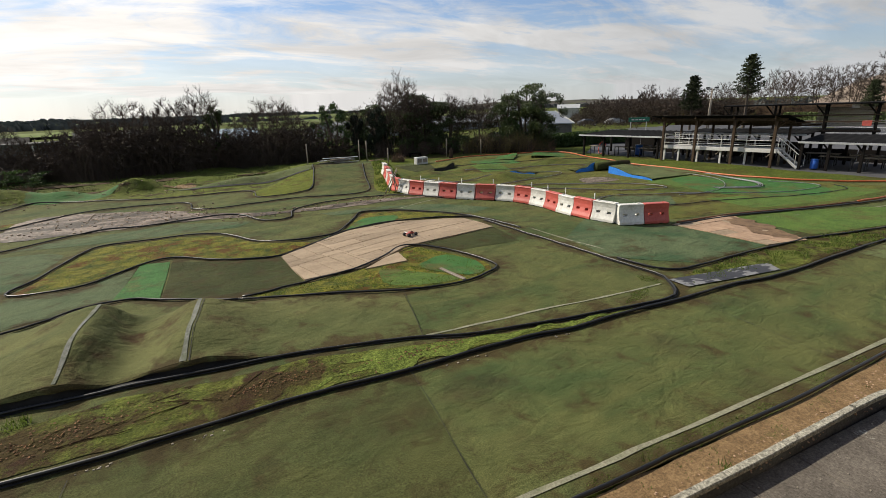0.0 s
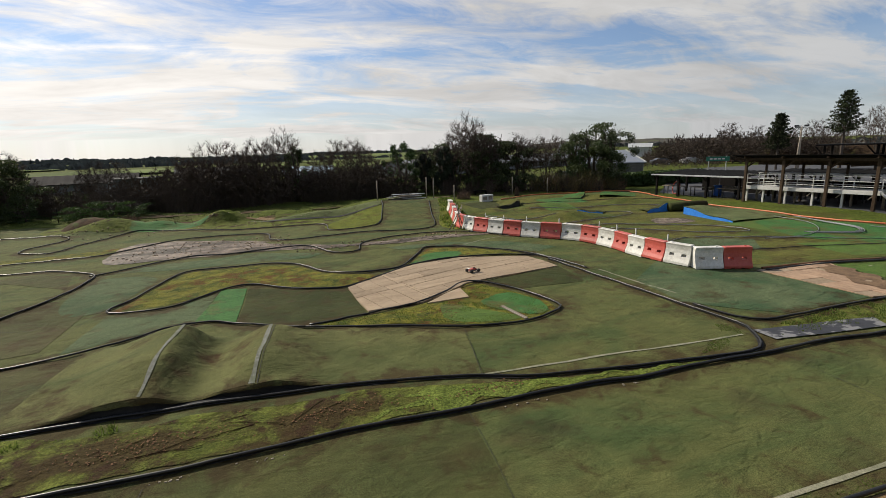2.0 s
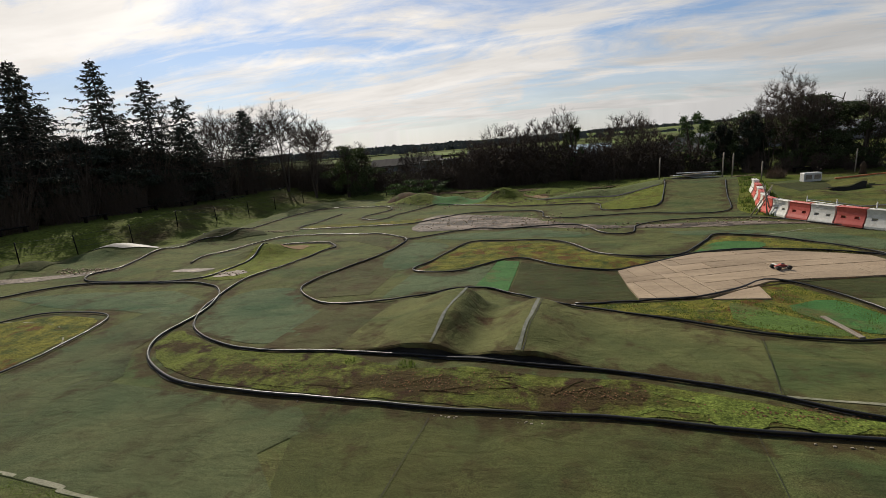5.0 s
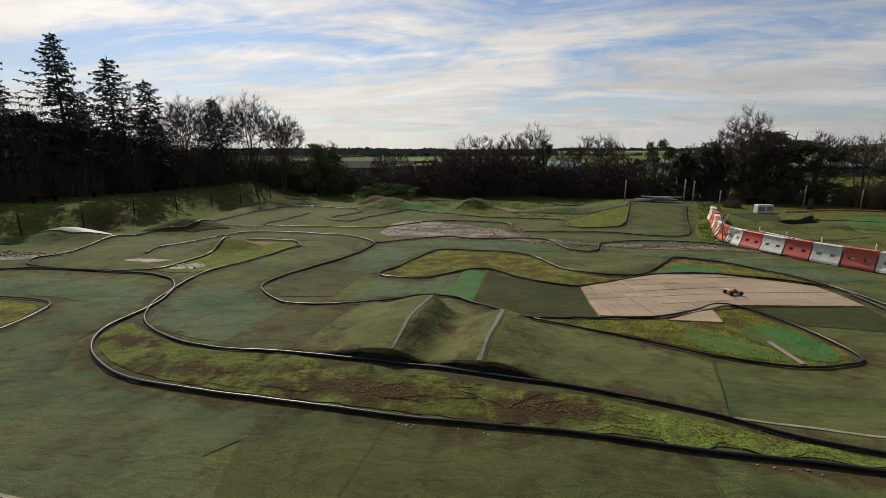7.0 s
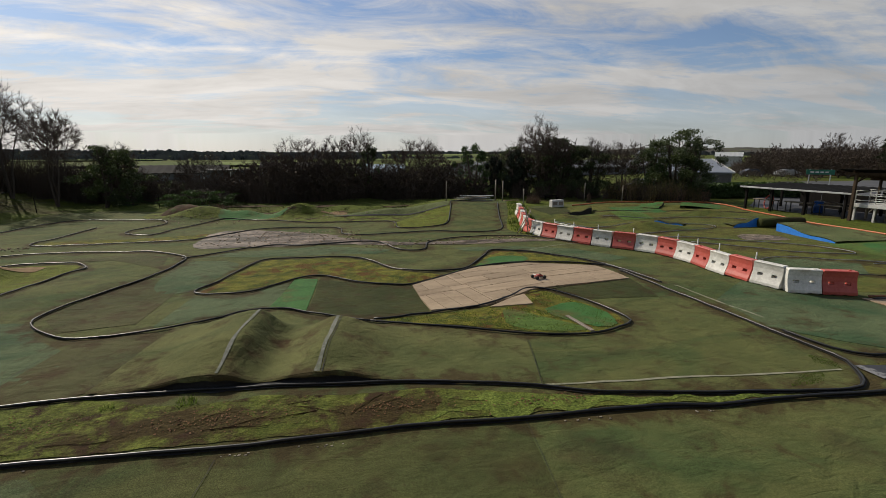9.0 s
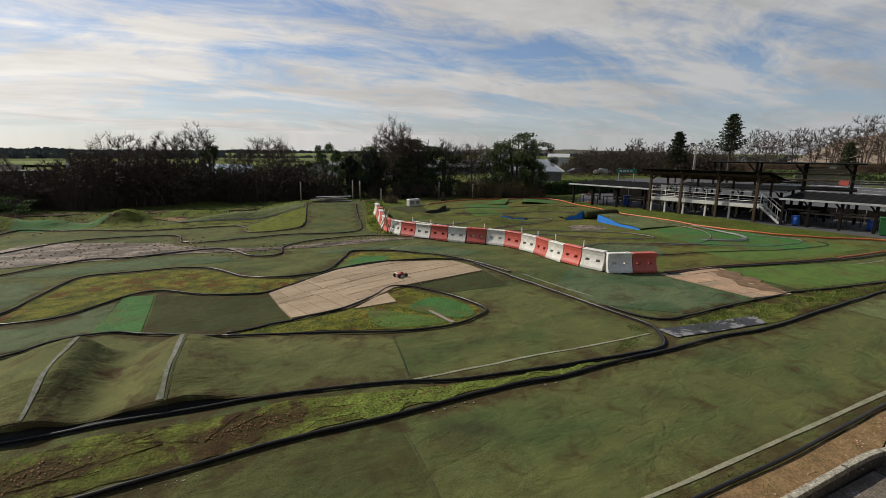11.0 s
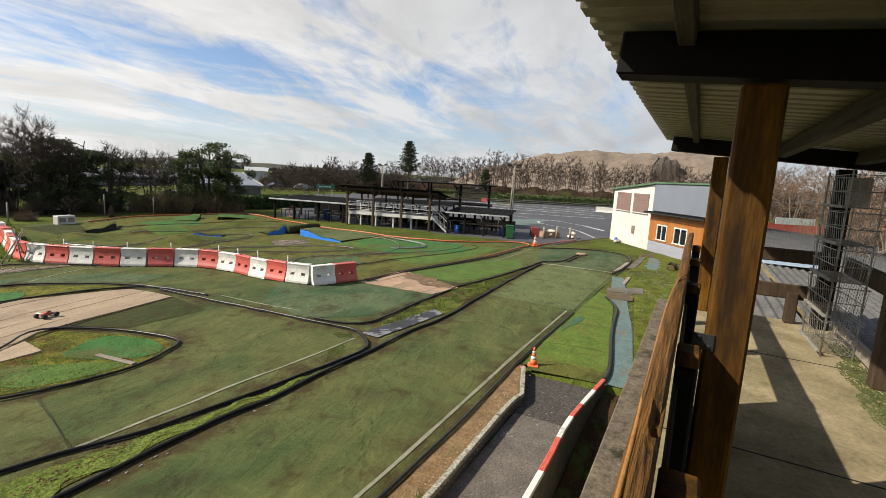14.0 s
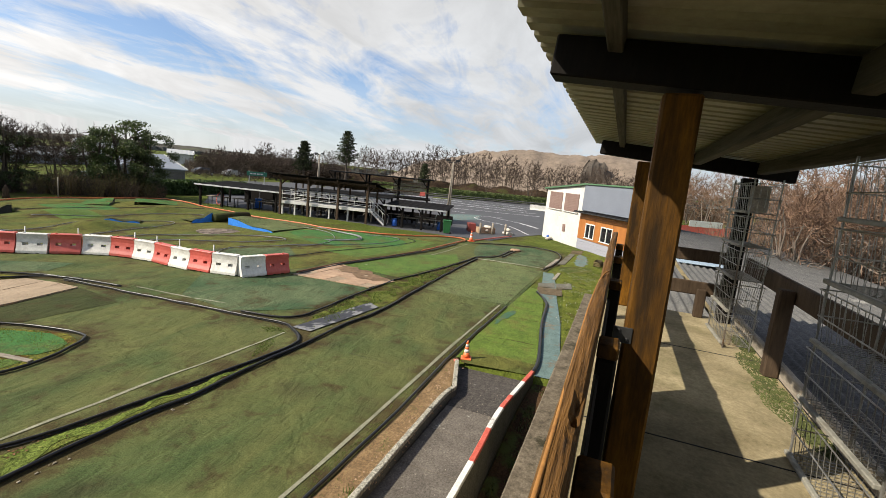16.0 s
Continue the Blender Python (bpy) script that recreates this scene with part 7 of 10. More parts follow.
timber("end_plank", 7.28, -0.85, 3.20, 0.05, 1.3, 0.19, BROWN_WOOD, back_rail)
for u in (7.25,):
    timber("stanchion", u, -1.2, 3.0, 0.12, 0.12, 0.4, BROWN_WOOD, back_rail)


def wire_rack(at, tiers, wide, deep, tall, label):
    """A stack of wire baskets, each with its tray and leaning front."""
    root = thing("wire_basket_rack", label, "wire rack", "wire racks on the podium", at=at)
    r, q = 0.0046, 0.0024
    for k in range(tiers):
        z0, z1 = 0.05 + k * tall, 0.05 + k * tall + tall * 0.86
        m = Mesh()
        for z, e in ((z0, 0.0), (z1, 0.03), ((z0 + z1) / 2, 0.015)):
            ring = [(-wide / 2 - e, -deep / 2 - e, z), (wide / 2 + e, -deep / 2 - e, z), (wide / 2 + e, deep / 2 + e, z), (-wide / 2 - e, deep / 2 + e, z)]
            for i in range(4):
                m.tube([ring[i - 1], ring[i]], r, 5)
        basket = part("basket", m, RACK, root, "galvanised wire basket")
        m = Mesh()
        nx_, ny_ = int(wide / 0.07), int(deep / 0.06)
        for i in range(nx_ + 1):
            x = -wide / 2 + wide * i / nx_
            for y, e in ((-deep / 2, -0.03), (deep / 2, 0.03)):
                m.tube([(x, y, z0), (x, y + e, z1)], q, 4, False)
        for i in range(ny_ + 1):
            y = -deep / 2 + deep * i / ny_
            for x, e in ((-wide / 2, -0.03), (wide / 2, 0.03)):
                m.tube([(x, y, z0), (x + e, y, z1)], q, 4, False)
        part("mesh_panel", m, RACK, basket)
        m = Mesh()
        for i in range(int(wide / 0.045) + 1):
            x = -wide / 2 + wide * i / int(wide / 0.045)
            m.tube([(x, -deep / 2, z0), (x, deep / 2, z0)], q, 4, False)
        part("tray", m, RACK, basket, "wire tray")
        part("label_strip", Mesh().box(0, deep / 2 + 0.02, z0 + 0.005, wide, 0.034, 0.030, 0.006), STRIP, basket, "pale grey label strip")
    for x in (-wide / 2, wide / 2):
        for y in (-deep / 2, deep / 2):
            part("leg", Mesh().tube([(x, y, 0), (x, y, 0.05 + tiers * tall)], 0.008, 6), RACK, root)
    return root


wire_rack(POD @ pose(6.3, -1.4, FLOOR, 0, 0, 2), 5, 0.8, 0.26, 0.37, "stack of galvanised wire baskets by the corner post")
wire_rack(POD @ pose(3.08, -1.44, FLOOR - 0.04, 0, 0, 0), 5, 1.02, 0.30, 0.39, "tall stack of wide galvanised wire baskets")
single("cardboard_sheet", Mesh().box(0, 0, 0.16, 0.012, 0.2, 0.3, 0.003), RAW_WOOD, "brown board standing in the top basket", "board", at=POD @ pose(6.3, -1.45, FLOOR + 0.05 + 4 * 0.37, 0, 8, 0))

# the long corrugated roof behind the podium
def corrugated(name, u0, u1, v0, v1, z0, z1, mat, label, pitch=0.18, deep=0.03, kind="structure"):
    m = Mesh()
    n = int((v0 - v1) / pitch * 6)
    for i in range(n + 1):
        v = v0 + (v1 - v0) * i / n
        z = z0 + (z1 - z0) * i / n + deep * math.sin(i * math.pi / 3)
        m.v += [(u0, v, z), (u1, v, z), (u0, v, z - 0.012), (u1, v, z - 0.012)]
    for i in range(n):
        a = 4 * i
        m.f += [(a, a + 1, a + 5, a + 4), (a + 2, a + 6, a + 7, a + 3), (a, a + 4, a + 6, a + 2), (a + 1, a + 3, a + 7, a + 5)]
    return single(name, m, mat, label, "roof", kind=kind, smooth=True, at=POD)


corrugated("roof_annex", -4, 36, -1.78, -9.5, 2.5, 1.9, FIBRE, "grey corrugated fibre-cement roof behind the podium")
corrugated("roof_lower", 7.75, 18, -0.75, -1.7, 2.36, 2.42, FIBRE, "grey corrugated roof at the podium's end")
single("pale_sheet", Mesh().box(0, 0, 0, 2.6, 1.6, 0.03, 0.01), PALE_TARP, "pale blue sheet lying on the roof", "sheet", at=POD @ pose(17.0, -2.6, 2.52))
single("wall_annex", Mesh().box(16, -5.6, 0.6, 39.6, 7.4, 2.2, 0.02), CONCRETE, "plain wall under the corrugated roof", "wall", kind="structure", at=POD)
m = Mesh()
for k in range(7):
    m.box(2, -1.80, 1.0 + 0.22 * k, 11, 0.05, 0.19, 0.01)
single("wall_slats", m, DARK_SHEET, "dark horizontal slats below the back railing", "wall", kind="structure", at=POD)

# ---- the clubhouse ----
class FrontMesh(Mesh):
    """A mesh whose x runs the other way, for a front drawn from its corner to the right."""

    def data(self, name, mat, smooth=False):
        self.v = [(-x, y, z) for x, y, z in self.v]
        self.f = [f[::-1] for f in self.f]
        return Mesh.data(self, name, mat, smooth)


club = thing("clubhouse", "two-storey clubhouse, white blockwork and orange-brown cladding", "building", at=pose(36.9, 0.05, 0, 0, 0, 31))
# local x runs along the front, y points out of it
m = FrontMesh()
m.v = [(-6.2, 0, -0.3), (0, 0, -0.3), (0, 0, 4.75), (-6.2, 0, 4.2), (-6.2, -6, -0.3), (0, -6, -0.3), (0, -6, 4.75), (-6.2, -6, 4.2)]
m.f = [(1, 0, 3, 2), (0, 4, 7, 3), (4, 5, 6, 7), (5, 1, 2, 6), (3, 7, 6, 2)]
white_wall = part("wall", m, WALL_WHITE, club, "white painted block wall")
rnd = random.Random(3)
for r in range(10):
    z0 = 0.02 + 0.41 * r
    x = -6.18 + (0.3 if r % 2 else 0)
    while x < -0.05:
        x1 = min(x + 0.6, -0.02)
        top = 4.2 + 0.55 * (x + 6.2) / 6.2
        mid = (x + x1) / 2
        hole = (2.55 < z0 + 0.2 < 4.05 and (-5.6 < mid < -3.2 or -2.95 < mid < -0.6)) or (0.8 < z0 + 0.2 < 1.55 and -2.9 < mid < -2.1)
        if z0 + 0.40 < top and not hole and x1 - x > 0.1:
            part("block", FrontMesh().box(mid, 0.006, z0 + 0.2, x1 - x - 0.014, 0.02, 0.395, 0.006), WALL_WHITE, white_wall)
        x = x1
for x0, x1 in ((-5.5, -3.3), (-2.85, -0.7)):
    sh = part("shutter", FrontMesh().box((x0 + x1) / 2, 0.03, 3.32, x1 - x0, 0.05, 1.42, 0.01), SHUTTER, club, "closed brown roller shutter")
    for k in range(11):
        part("slat", FrontMesh().box((x0 + x1) / 2, 0.06, 2.68 + 0.128 * k, x1 - x0 - 0.06, 0.02, 0.11, 0.008), SHUTTER, sh)
    part("sill", FrontMesh().box((x0 + x1) / 2, 0.07, 2.57, x1 - x0 + 0.16, 0.12, 0.07, 0.01), WALL_WHITE, club)
part("hatch", FrontMesh().box(-2.5, 0.03, 1.2, 0.42, 0.05, 0.62, 0.01), SHUTTER, club, "small brown hatch")
m = FrontMesh()
m.v = [(-6.45, 0.2, 4.19), (0.05, 0.2, 4.78), (0.05, -6.2, 4.78), (-6.45, -6.2, 4.19), (-6.45, 0.2, 4.31), (0.05, 0.2, 4.9), (0.05, -6.2, 4.9), (-6.45, -6.2, 4.31)]
m.f = [(0, 3, 2, 1), (4, 5, 6, 7), (0, 1, 5, 4), (1, 2, 6, 5), (2, 3, 7, 6), (3, 0, 4, 7)]
part("roof", m, TRIM_GREEN, club, "green edged roof")
part("upper_wall", FrontMesh().box(3.3, -1.0, 3.85, 6.6, 2.2, 1.95, 0.02), CLAD_GREY, club, "blue-grey upper cladding")
part("coping", FrontMesh().box(3.3, -1.0, 4.86, 6.75, 2.4, 0.1, 0.01), TRIM_GREEN, club, "green edged flat roof")
part("lower_wall", FrontMesh().box(3.3, -1.0, 1.35, 6.6, 2.26, 2.9, 0.02), CLAD_GREY, club)
for k in range(4):
    part("plank", FrontMesh().box(3.3, 0.15, 0.06 + 0.19 * k, 6.6, 0.03, 0.18, 0.01), CLAD_LOW, club, "grey weatherboard")
for x0, x1 in ((0.0, 1.0), (2.2, 3.0), (4.4, 6.6)):
    part("cladding_panel", FrontMesh().box((x0 + x1) / 2, 0.15, 1.72, x1 - x0 - 0.01, 0.04, 1.92, 0.01), CLAD_ORANGE, club, "orange-brown timber cladding")
for x0, x1 in ((1.0, 2.2), (3.0, 4.4)):
    part("cladding_panel", FrontMesh().box((x0 + x1) / 2, 0.15, 0.83, x1 - x0 - 0.01, 0.04, 0.14, 0.01), CLAD_ORANGE, club)
    part("cladding_panel", FrontMesh().box((x0 + x1) / 2, 0.15, 2.32, x1 - x0 - 0.01, 0.04, 0.72, 0.01), CLAD_ORANGE, club)
    win = part("window", FrontMesh().box((x0 + x1) / 2, 0.14, 1.43, x1 - x0 - 0.1, 0.02, 1.0, 0.004), DARK_GLASS, club, "dark glazed sliding window")
    m = FrontMesh()
    for x in (x0 + 0.04, (x0 + x1) / 2, x1 - 0.04):
        m.box(x, 0.17, 1.43, 0.06, 0.06, 1.06, 0.008)
    m.box((x0 + x1) / 2, 0.17, 1.95, x1 - x0, 0.07, 0.07, 0.008).box((x0 + x1) / 2, 0.18, 0.92, x1 - x0 + 0.1, 0.1, 0.06, 0.008)
    part("frame", m, FRAME_WHITE, win, "white window frame")
part("canopy", FrontMesh().box(3.3, 0.32, 2.80, 6.7, 0.75, 0.07, 0.01, pose(0, 0, 0)), DARK_SHEET, club, "dark lean-to ledge over the windows")
part("gutter", FrontMesh().tube([(-0.02, 0.73, 2.74), (6.6, 0.73, 2.74)], 0.04, 8), DARK_STEEL, club, "dark gutter")
single("blue_can", Mesh().lathe([(0.1, 0), (0.12, 0.05), (0.12, 0.3), (0.05, 0.36)], 12), BLUE_BIN, "blue plastic can by the white wall", "can", smooth=True, at=pose(40.2, 2.6, 0.0))
for k in range(4):
    single("rubble_stone", Mesh().box(0, 0, 0.1, 0.3, 0.24, 0.2, 0.05), STONE, "pale rubble stone by the wall", "stone", "stones by the clubhouse", at=pose(39.6 + 0.4 * k, 2.6 - 0.1 * k, -0.02, 0, 0, 40 * k))

# ---- the yard ----
YARD = [(33.9, 8.9), (34.0, 6.4), (38.5, 5.2), (42.6, 3.6), (45, 1.5), (60, -9), (95, -14), (110, 8), (96, 34), (92, 60), (74, 66), (52, 52), (40, 38), (34, 33), (30.8, 25), (29.9, 18.5), (30.4, 13.2)]
m = drape(YARD, -0.03, 1.2, False)
single("yard", m, ASPHALT, "dark grey asphalt yard with white markings", "road", kind="structure", smooth=True)
for line, w in (([(64.0, 19.5), (67.9, 5.9)], 0.35), ([(94, 24), (91, 8)], 0.5), ([(80, 30), (78, 9)], 0.45), ([(72, 40), (73, 7)], 0.4), ([(86, 40), (85, 7)], 0.5), ([(52.9, 6.9), (48.8, 4.3)], 0.3), ([(57, 11.4), (52.9, 6.9)], 0.15),
                ([(50.3, 10.4), (52.6, 12.0), (55.6, 11.4), (57.4, 9.6)], 0.14), ([(50.3, 10.3), (47.1, 7.0), (41.4, 4.4)], 0.14), ([(60, 26), (58, 14.5)], 0.3), ([(50, 30), (54, 40)], 0.25), ([(46, 20), (49, 30)], 0.25)):
    single("road_marking", ribbon(line, w, 0.0, 0.8, 0.2), ROAD_LINE, "worn white marking on the asphalt", "road marking", "yard markings")
single("green_area", drape([(53.4, 15.5), (58.1, 12.4), (51.0, 11.1), (45.7, 12.4), (47, 16.5)], -0.005, 0.8, False), TEAL, "pale teal painted area on the asphalt", "road marking", smooth=True)


def tree_line(name, pts, high, deep, mat, label, seed, size=0.22, count=4000):
    """A clipped hedge: a core and a skin of small leaves."""
    root = thing(name, label, "hedge")
    rnd = random.Random(seed)
    core, skin = Mesh(), Mesh()
    line = spline(pts, 1.0)
    for a, b in zip(line, line[1:]):
        d = b - a
        core.box(0, 0, high / 2 - 0.1, d.length * 1.04, deep * 0.82, high * 0.86, 0.1, Matrix.Translation(((a + b) / 2)) @ pose(0, 0, 0, 0, 0, math.degrees(math.atan2(d.y, d.x))))
    for k in range(count):
        i = rnd.randrange(len(line) - 1)
        p = line[i].lerp(line[i + 1], rnd.random())
        d = (line[i + 1] - line[i]).normalized()
        s = rnd.choice((-1, 1, 0))
        o = Vector((-d.y, d.x, 0)) * (s * deep / 2 + (rnd.uniform(-deep / 2, deep / 2) if s == 0 else rnd.uniform(-0.1, 0.1)))
        z = high + rnd.uniform(-0.15, 0.1) if s == 0 else rnd.uniform(0.1, high)
        c = Vector((p.x, p.y, 0)) + o + Vector((0, 0, z))
        u, v = Vector([rnd.uniform(-1, 1) for _ in range(3)]).normalized() * size, Vector([rnd.uniform(-1, 1) for _ in range(3)]).normalized() * size
        skin.add([c - u, c + v, c + u, c - v], [(0, 1, 2, 3)])
    part("core", core, mat, root)
    part("foliage", skin, mat, root)
    return root


tree_line("clipped_hedge", [(96, 46), (96, 30), (104, 14), (112, 0), (118, -12)], 1.75, 1.4, HEDGE_SUN, "long clipped green hedge beyond the yard", 2, 0.15, 9000)
tree_line("clipped_hedge", [(34.5, 41.0), (38, 39.5), (42, 40), (46, 38.5)], 1.3, 1.3, HEDGE, "low dark hedge by the sheds", 3, 0.16, 3500)
fence = thing("mesh_fence", "low pale fence along the far side of the yard", "fence")
fl = spline([(88, 62), (91, 40), (98, 20), (104, 6), (108, -6)], 3.0)
for a in fl:
    part("post", Mesh().box(a.x, a.y, 0.4, 0.12, 0.12, 0.8, 0.02), FIBRE, fence)
for z in (0.25, 0.6):
    part("rail", Mesh().tube([(a.x, a.y, z) for a in fl], 0.09, 5), FIBRE, fence)
for k in range(4):
    single("road_barrier", Mesh().sweep([(-0.3, 0), (0.3, 0), (0.14, 0.3), (0.1, 0.9), (-0.1, 0.9), (-0.14, 0.3)], -0.7, 0.7), WHITE, "white plastic road barrier on the yard", "barrier", "white barriers on the yard", at=pose(84.6 - 0.3 * k, 8.6 - 1.45 * k, 0, 0, 0, 100))


# ---- lamps ----
def lamp_post(x, y, high, turn):
    root = thing("flood_light", "grey floodlight mast with two lamp heads", "lamp post", "floodlight masts", at=pose(x, y, h(x, y) - 0.1, 0, 0, turn))
    part("mast", Mesh().tube([(-0.12, 0, 0), (0.0, 0, high)], [0.11, 0.07], 8), RAW_WOOD, root, smooth=True)
    part("mast", Mesh().tube([(0.14, 0, 0), (0.04, 0, high)], [0.09, 0.06], 8), RAW_WOOD, root, smooth=True)
    part("cross_arm", Mesh().box(0, 0, high - 0.1, 1.3, 0.08, 0.08, 0.01), DARK_STEEL, root)
    for s in (-0.5, 0.5):
        part("lamp_head", Mesh().box(s, 0.1, high + 0.1, 0.5, 0.3, 0.22, 0.03), DARK_STEEL, root, "dark rectangular lamp head")


lamp_post(48.1, 13.9, 6.1, -70)
lamp_post(63.5, 39.8, 6.0, -60)

# ---- the pit shelter with its white steel platform ----
PIT = pose(34.9, 10.2, -0.03, 0, 0, 99)
# local x along the front, -y away from the track
shelter = thing("pit_shelter", "brown timber pit shelter with a tilted dark roof", "shelter", at=PIT)
for x in (6.5, 8.95, 11.5, 13.9):
    part("post", Mesh().box(x, 0, 1.57, 0.17, 0.17, 3.14, 0.015), BROWN_WOOD, shelter)
    part("brace", Mesh().tube([(x, -0.05, 2.45), (x, -0.85, 3.0)], 0.05, 4), BROWN_WOOD, shelter)
    part("brace", Mesh().tube([(x, 0, 2.5), (x - 0.7, 0, 3.05)], 0.045, 4), BROWN_WOOD, shelter)
    part("rafter", Mesh().box(0, 0, 0, 0.09, 3.4, 0.16, 0.01, pose(x, -1.3, 2.98, 9)), BROWN_WOOD, shelter)
    part("post", Mesh().box(x, -2.8, 1.4, 0.14, 0.14, 2.8, 0.015), BROWN_WOOD, shelter)
for y, z in ((0.05, 3.1), (-1.4, 2.9), (-2.8, 2.68)):
    part("beam", Mesh().box(10.2, y, z, 8.6, 0.1, 0.17, 0.01), BROWN_WOOD, shelter)
for k in range(9):
    part("roof_sheet", Mesh().box(0, 0, 0, 0.99, 3.7, 0.03, 0.008, pose(6.25 + 1.0 * k, -1.35, 3.1, 9)), DARK_SHEET, shelter, "dark roof sheet")

deck = thing("steel_platform", "white steel platform with railing and stair", "platform", at=PIT)
part("deck", Mesh().box(10.2, -1.1, 1.14, 7.7, 1.5, 0.08, 0.01), WHITE_STEEL, deck)
part("edge_beam", Mesh().box(10.2, -0.3, 1.06, 7.7, 0.07, 0.24, 0.01), WHITE_STEEL, deck)
part("edge_beam", Mesh().box(10.2, -1.9, 1.06, 7.7, 0.07, 0.24, 0.01), WHITE_STEEL, deck)
for x in (6.6, 8.2, 9.8, 11.4, 12.8, 13.9):
    for y in (-0.42, -1.8):
        part("leg", Mesh().box(x, y, 0.5, 0.12, 0.12, 1.0, 0.01), WHITE_STEEL if y > -1 else RAW_WOOD, deck)
    for y in (-0.3, -1.9):
        part("railing_post", Mesh().tube([(x, y, 1.15), (x, y, 2.02)], 0.028, 6), WHITE_STEEL, deck)
    part("brace", Mesh().tube([(x, -0.34, 1.0), (x + 0.3, -0.34, 0.66)], 0.03, 5), RAW_WOOD, deck)
for y in (-0.3, -1.9):
    for z in (1.4, 1.72, 2.02):
        part("rail", Mesh().tube([(6.4, y, z), (14.0, y, z)], 0.024, 6), WHITE_STEEL, deck)
stair = part("stair", Mesh().box(6.3, -0.75, 1.1, 0.1, 0.8, 0.06, 0.01), WHITE_STEEL, deck)
for y in (-0.35, -1.15):
    part("stringer", Mesh().tube([(6.4, y, 1.14), (5.1, y, 0.04)], 0.08, 4), WHITE_STEEL, stair)
    part("handrail", Mesh().tube([(6.4, y, 2.0), (5.1, y, 0.9), (4.98, y, 0.78), (4.98, y, 0.15)], 0.025, 6), WHITE_STEEL, stair)
    for k in range(4):
        part("baluster", Mesh().tube([(6.3 - 0.35 * k, y, 1.06 - 0.3 * k), (6.3 - 0.35 * k, y, 1.92 - 0.3 * k)], 0.018, 5), WHITE_STEEL, stair)
for k in range(6):
    part("tread", Mesh().box(6.25 - 0.2 * k, -0.75, 1.0 - 0.17 * k, 0.22, 0.76, 0.035, 0.006), WHITE_STEEL, stair)


def low_shelter(x0, x1, y0, y1, z0, z1, label, posts):
    root = thing("low_shelter", label, "shelter", "low pit shelters", at=PIT)
    m = Mesh()
    n = 2 * int((x1 - x0) / 0.5)
    for k in range(n + 1):
        a, e = x0 + (x1 - x0) * k / n, 0.05 if k % 2 == 0 else 0.085
        m.v += [(a, y0, z0), (a, y1, z1), (a, y0, z0 + e), (a, y1, z1 + e)]
    for k in range(n):
        a = 4 * k
        m.f += [(a, a + 1, a + 5, a + 4), (a + 2, a + 6, a + 7, a + 3), (a, a + 4, a + 6, a + 2), (a + 1, a + 3, a + 7, a + 5)]
    part("roof", m, DARK_SHEET, root, "dark corrugated roof")
    part("fascia", Mesh().box((x0 + x1) / 2, y0 + 0.04, z0 + 0.02, x1 - x0, 0.05, 0.12, 0.01), STEEL, root, "pale roof edge")
    for x in posts:
        for y, z in ((y0 - 0.25, z0), (y1 + 0.25, z1)):
            part("post", Mesh().box(x, y, z / 2, 0.16, 0.16, z, 0.015), DARK_WOOD, root)
        part("brace", Mesh().tube([(x, y0 - 0.3, z0 - 0.5), (x + 0.35, y0 - 0.1, z0)], 0.05, 4), DARK_WOOD, root)


low_shelter(0.0, 5.2, -0.1, -4.6, 1.68, 1.92, "low dark-roofed pit shelter beside the stair", (0.4, 2.0, 3.6, 5.0))
low_shelter(14.1, 21.8, -0.2, -5.0, 1.75, 1.95, "long low dark-roofed pit shelter", (14.5, 17.0, 19.4, 21.4))
low_shelter(5.6, 13.8, -3.1, -6.2, 1.95, 2.1, "dark-roofed pit shelter behind the platform", (6, 8.5, 11, 13.4))


def table(x, y, turn=0, long=1.8):
    root = thing("work_table", "dark grey work table under the shelter", "table", "work tables", at=PIT @ pose(x, y, 0, 0, 0, turn))
    part("tabletop", Mesh().box(0, 0, 0.78, long, 0.7, 0.05, 0.01), RAW_WOOD, root)
    for s in (-long / 2 + 0.15, long / 2 - 0.15):
        for t_ in (-0.28, 0.28):
            part("leg", Mesh().box(s, t_, 0.38, 0.06, 0.06, 0.76, 0.006), DARK_STEEL, root)
    return root


tb = table(1.2, -1.6)
for x, y in ((3.4, -1.6), (2.2, -3.2), (4.6, -3.4), (15.6, -1.4), (18.0, -1.5), (20.4, -1.4), (7.6, -4.4), (10.4, -4.4), (16.8, -3.2), (12.6, -4.2)):
    copy_thing(tb, PIT @ pose(x, y, 0, 0, 0, 0))
# added dark boards that keep the sunlit yard from showing under the roofs
back_wall = thing("windbreak", "dark boards added behind the pit tables to darken the shelter", "wall", at=PIT)
for k in range(13):
    part("board", Mesh().box(1.0 + 1.6 * k, -6.5, 0.62 if k > 3 else 0.42, 1.56, 0.05, 1.24 if k > 3 else 0.84, 0.01), DARK_WOOD, back_wall)

# the second, higher shelter at the back
tower = thing("drivers_stand", "dark timber drivers' stand with a flat roof", "stand", at=pose(41.6, 14.0, -0.03, 0, 0, 110))
for x in (0.2, 3.0, 6.0, 8.9):
    for y in (0.0, -2.6):
        part("post", Mesh().box(x, y, 1.95, 0.15, 0.15, 3.9, 0.015), DARK_WOOD, tower)
    part("brace", Mesh().tube([(x, 0, 3.1), (x + 0.6, 0, 3.85)], 0.05, 4), DARK_WOOD, tower)
part("roof", Mesh().box(4.5, -1.3, 3.92, 9.8, 3.4, 0.1, 0.02), DARK_SHEET, tower, "dark flat roof")
part("floor", Mesh().box(4.5, -1.3, 2.05, 9.2, 2.9, 0.14, 0.02), DARK_WOOD, tower)
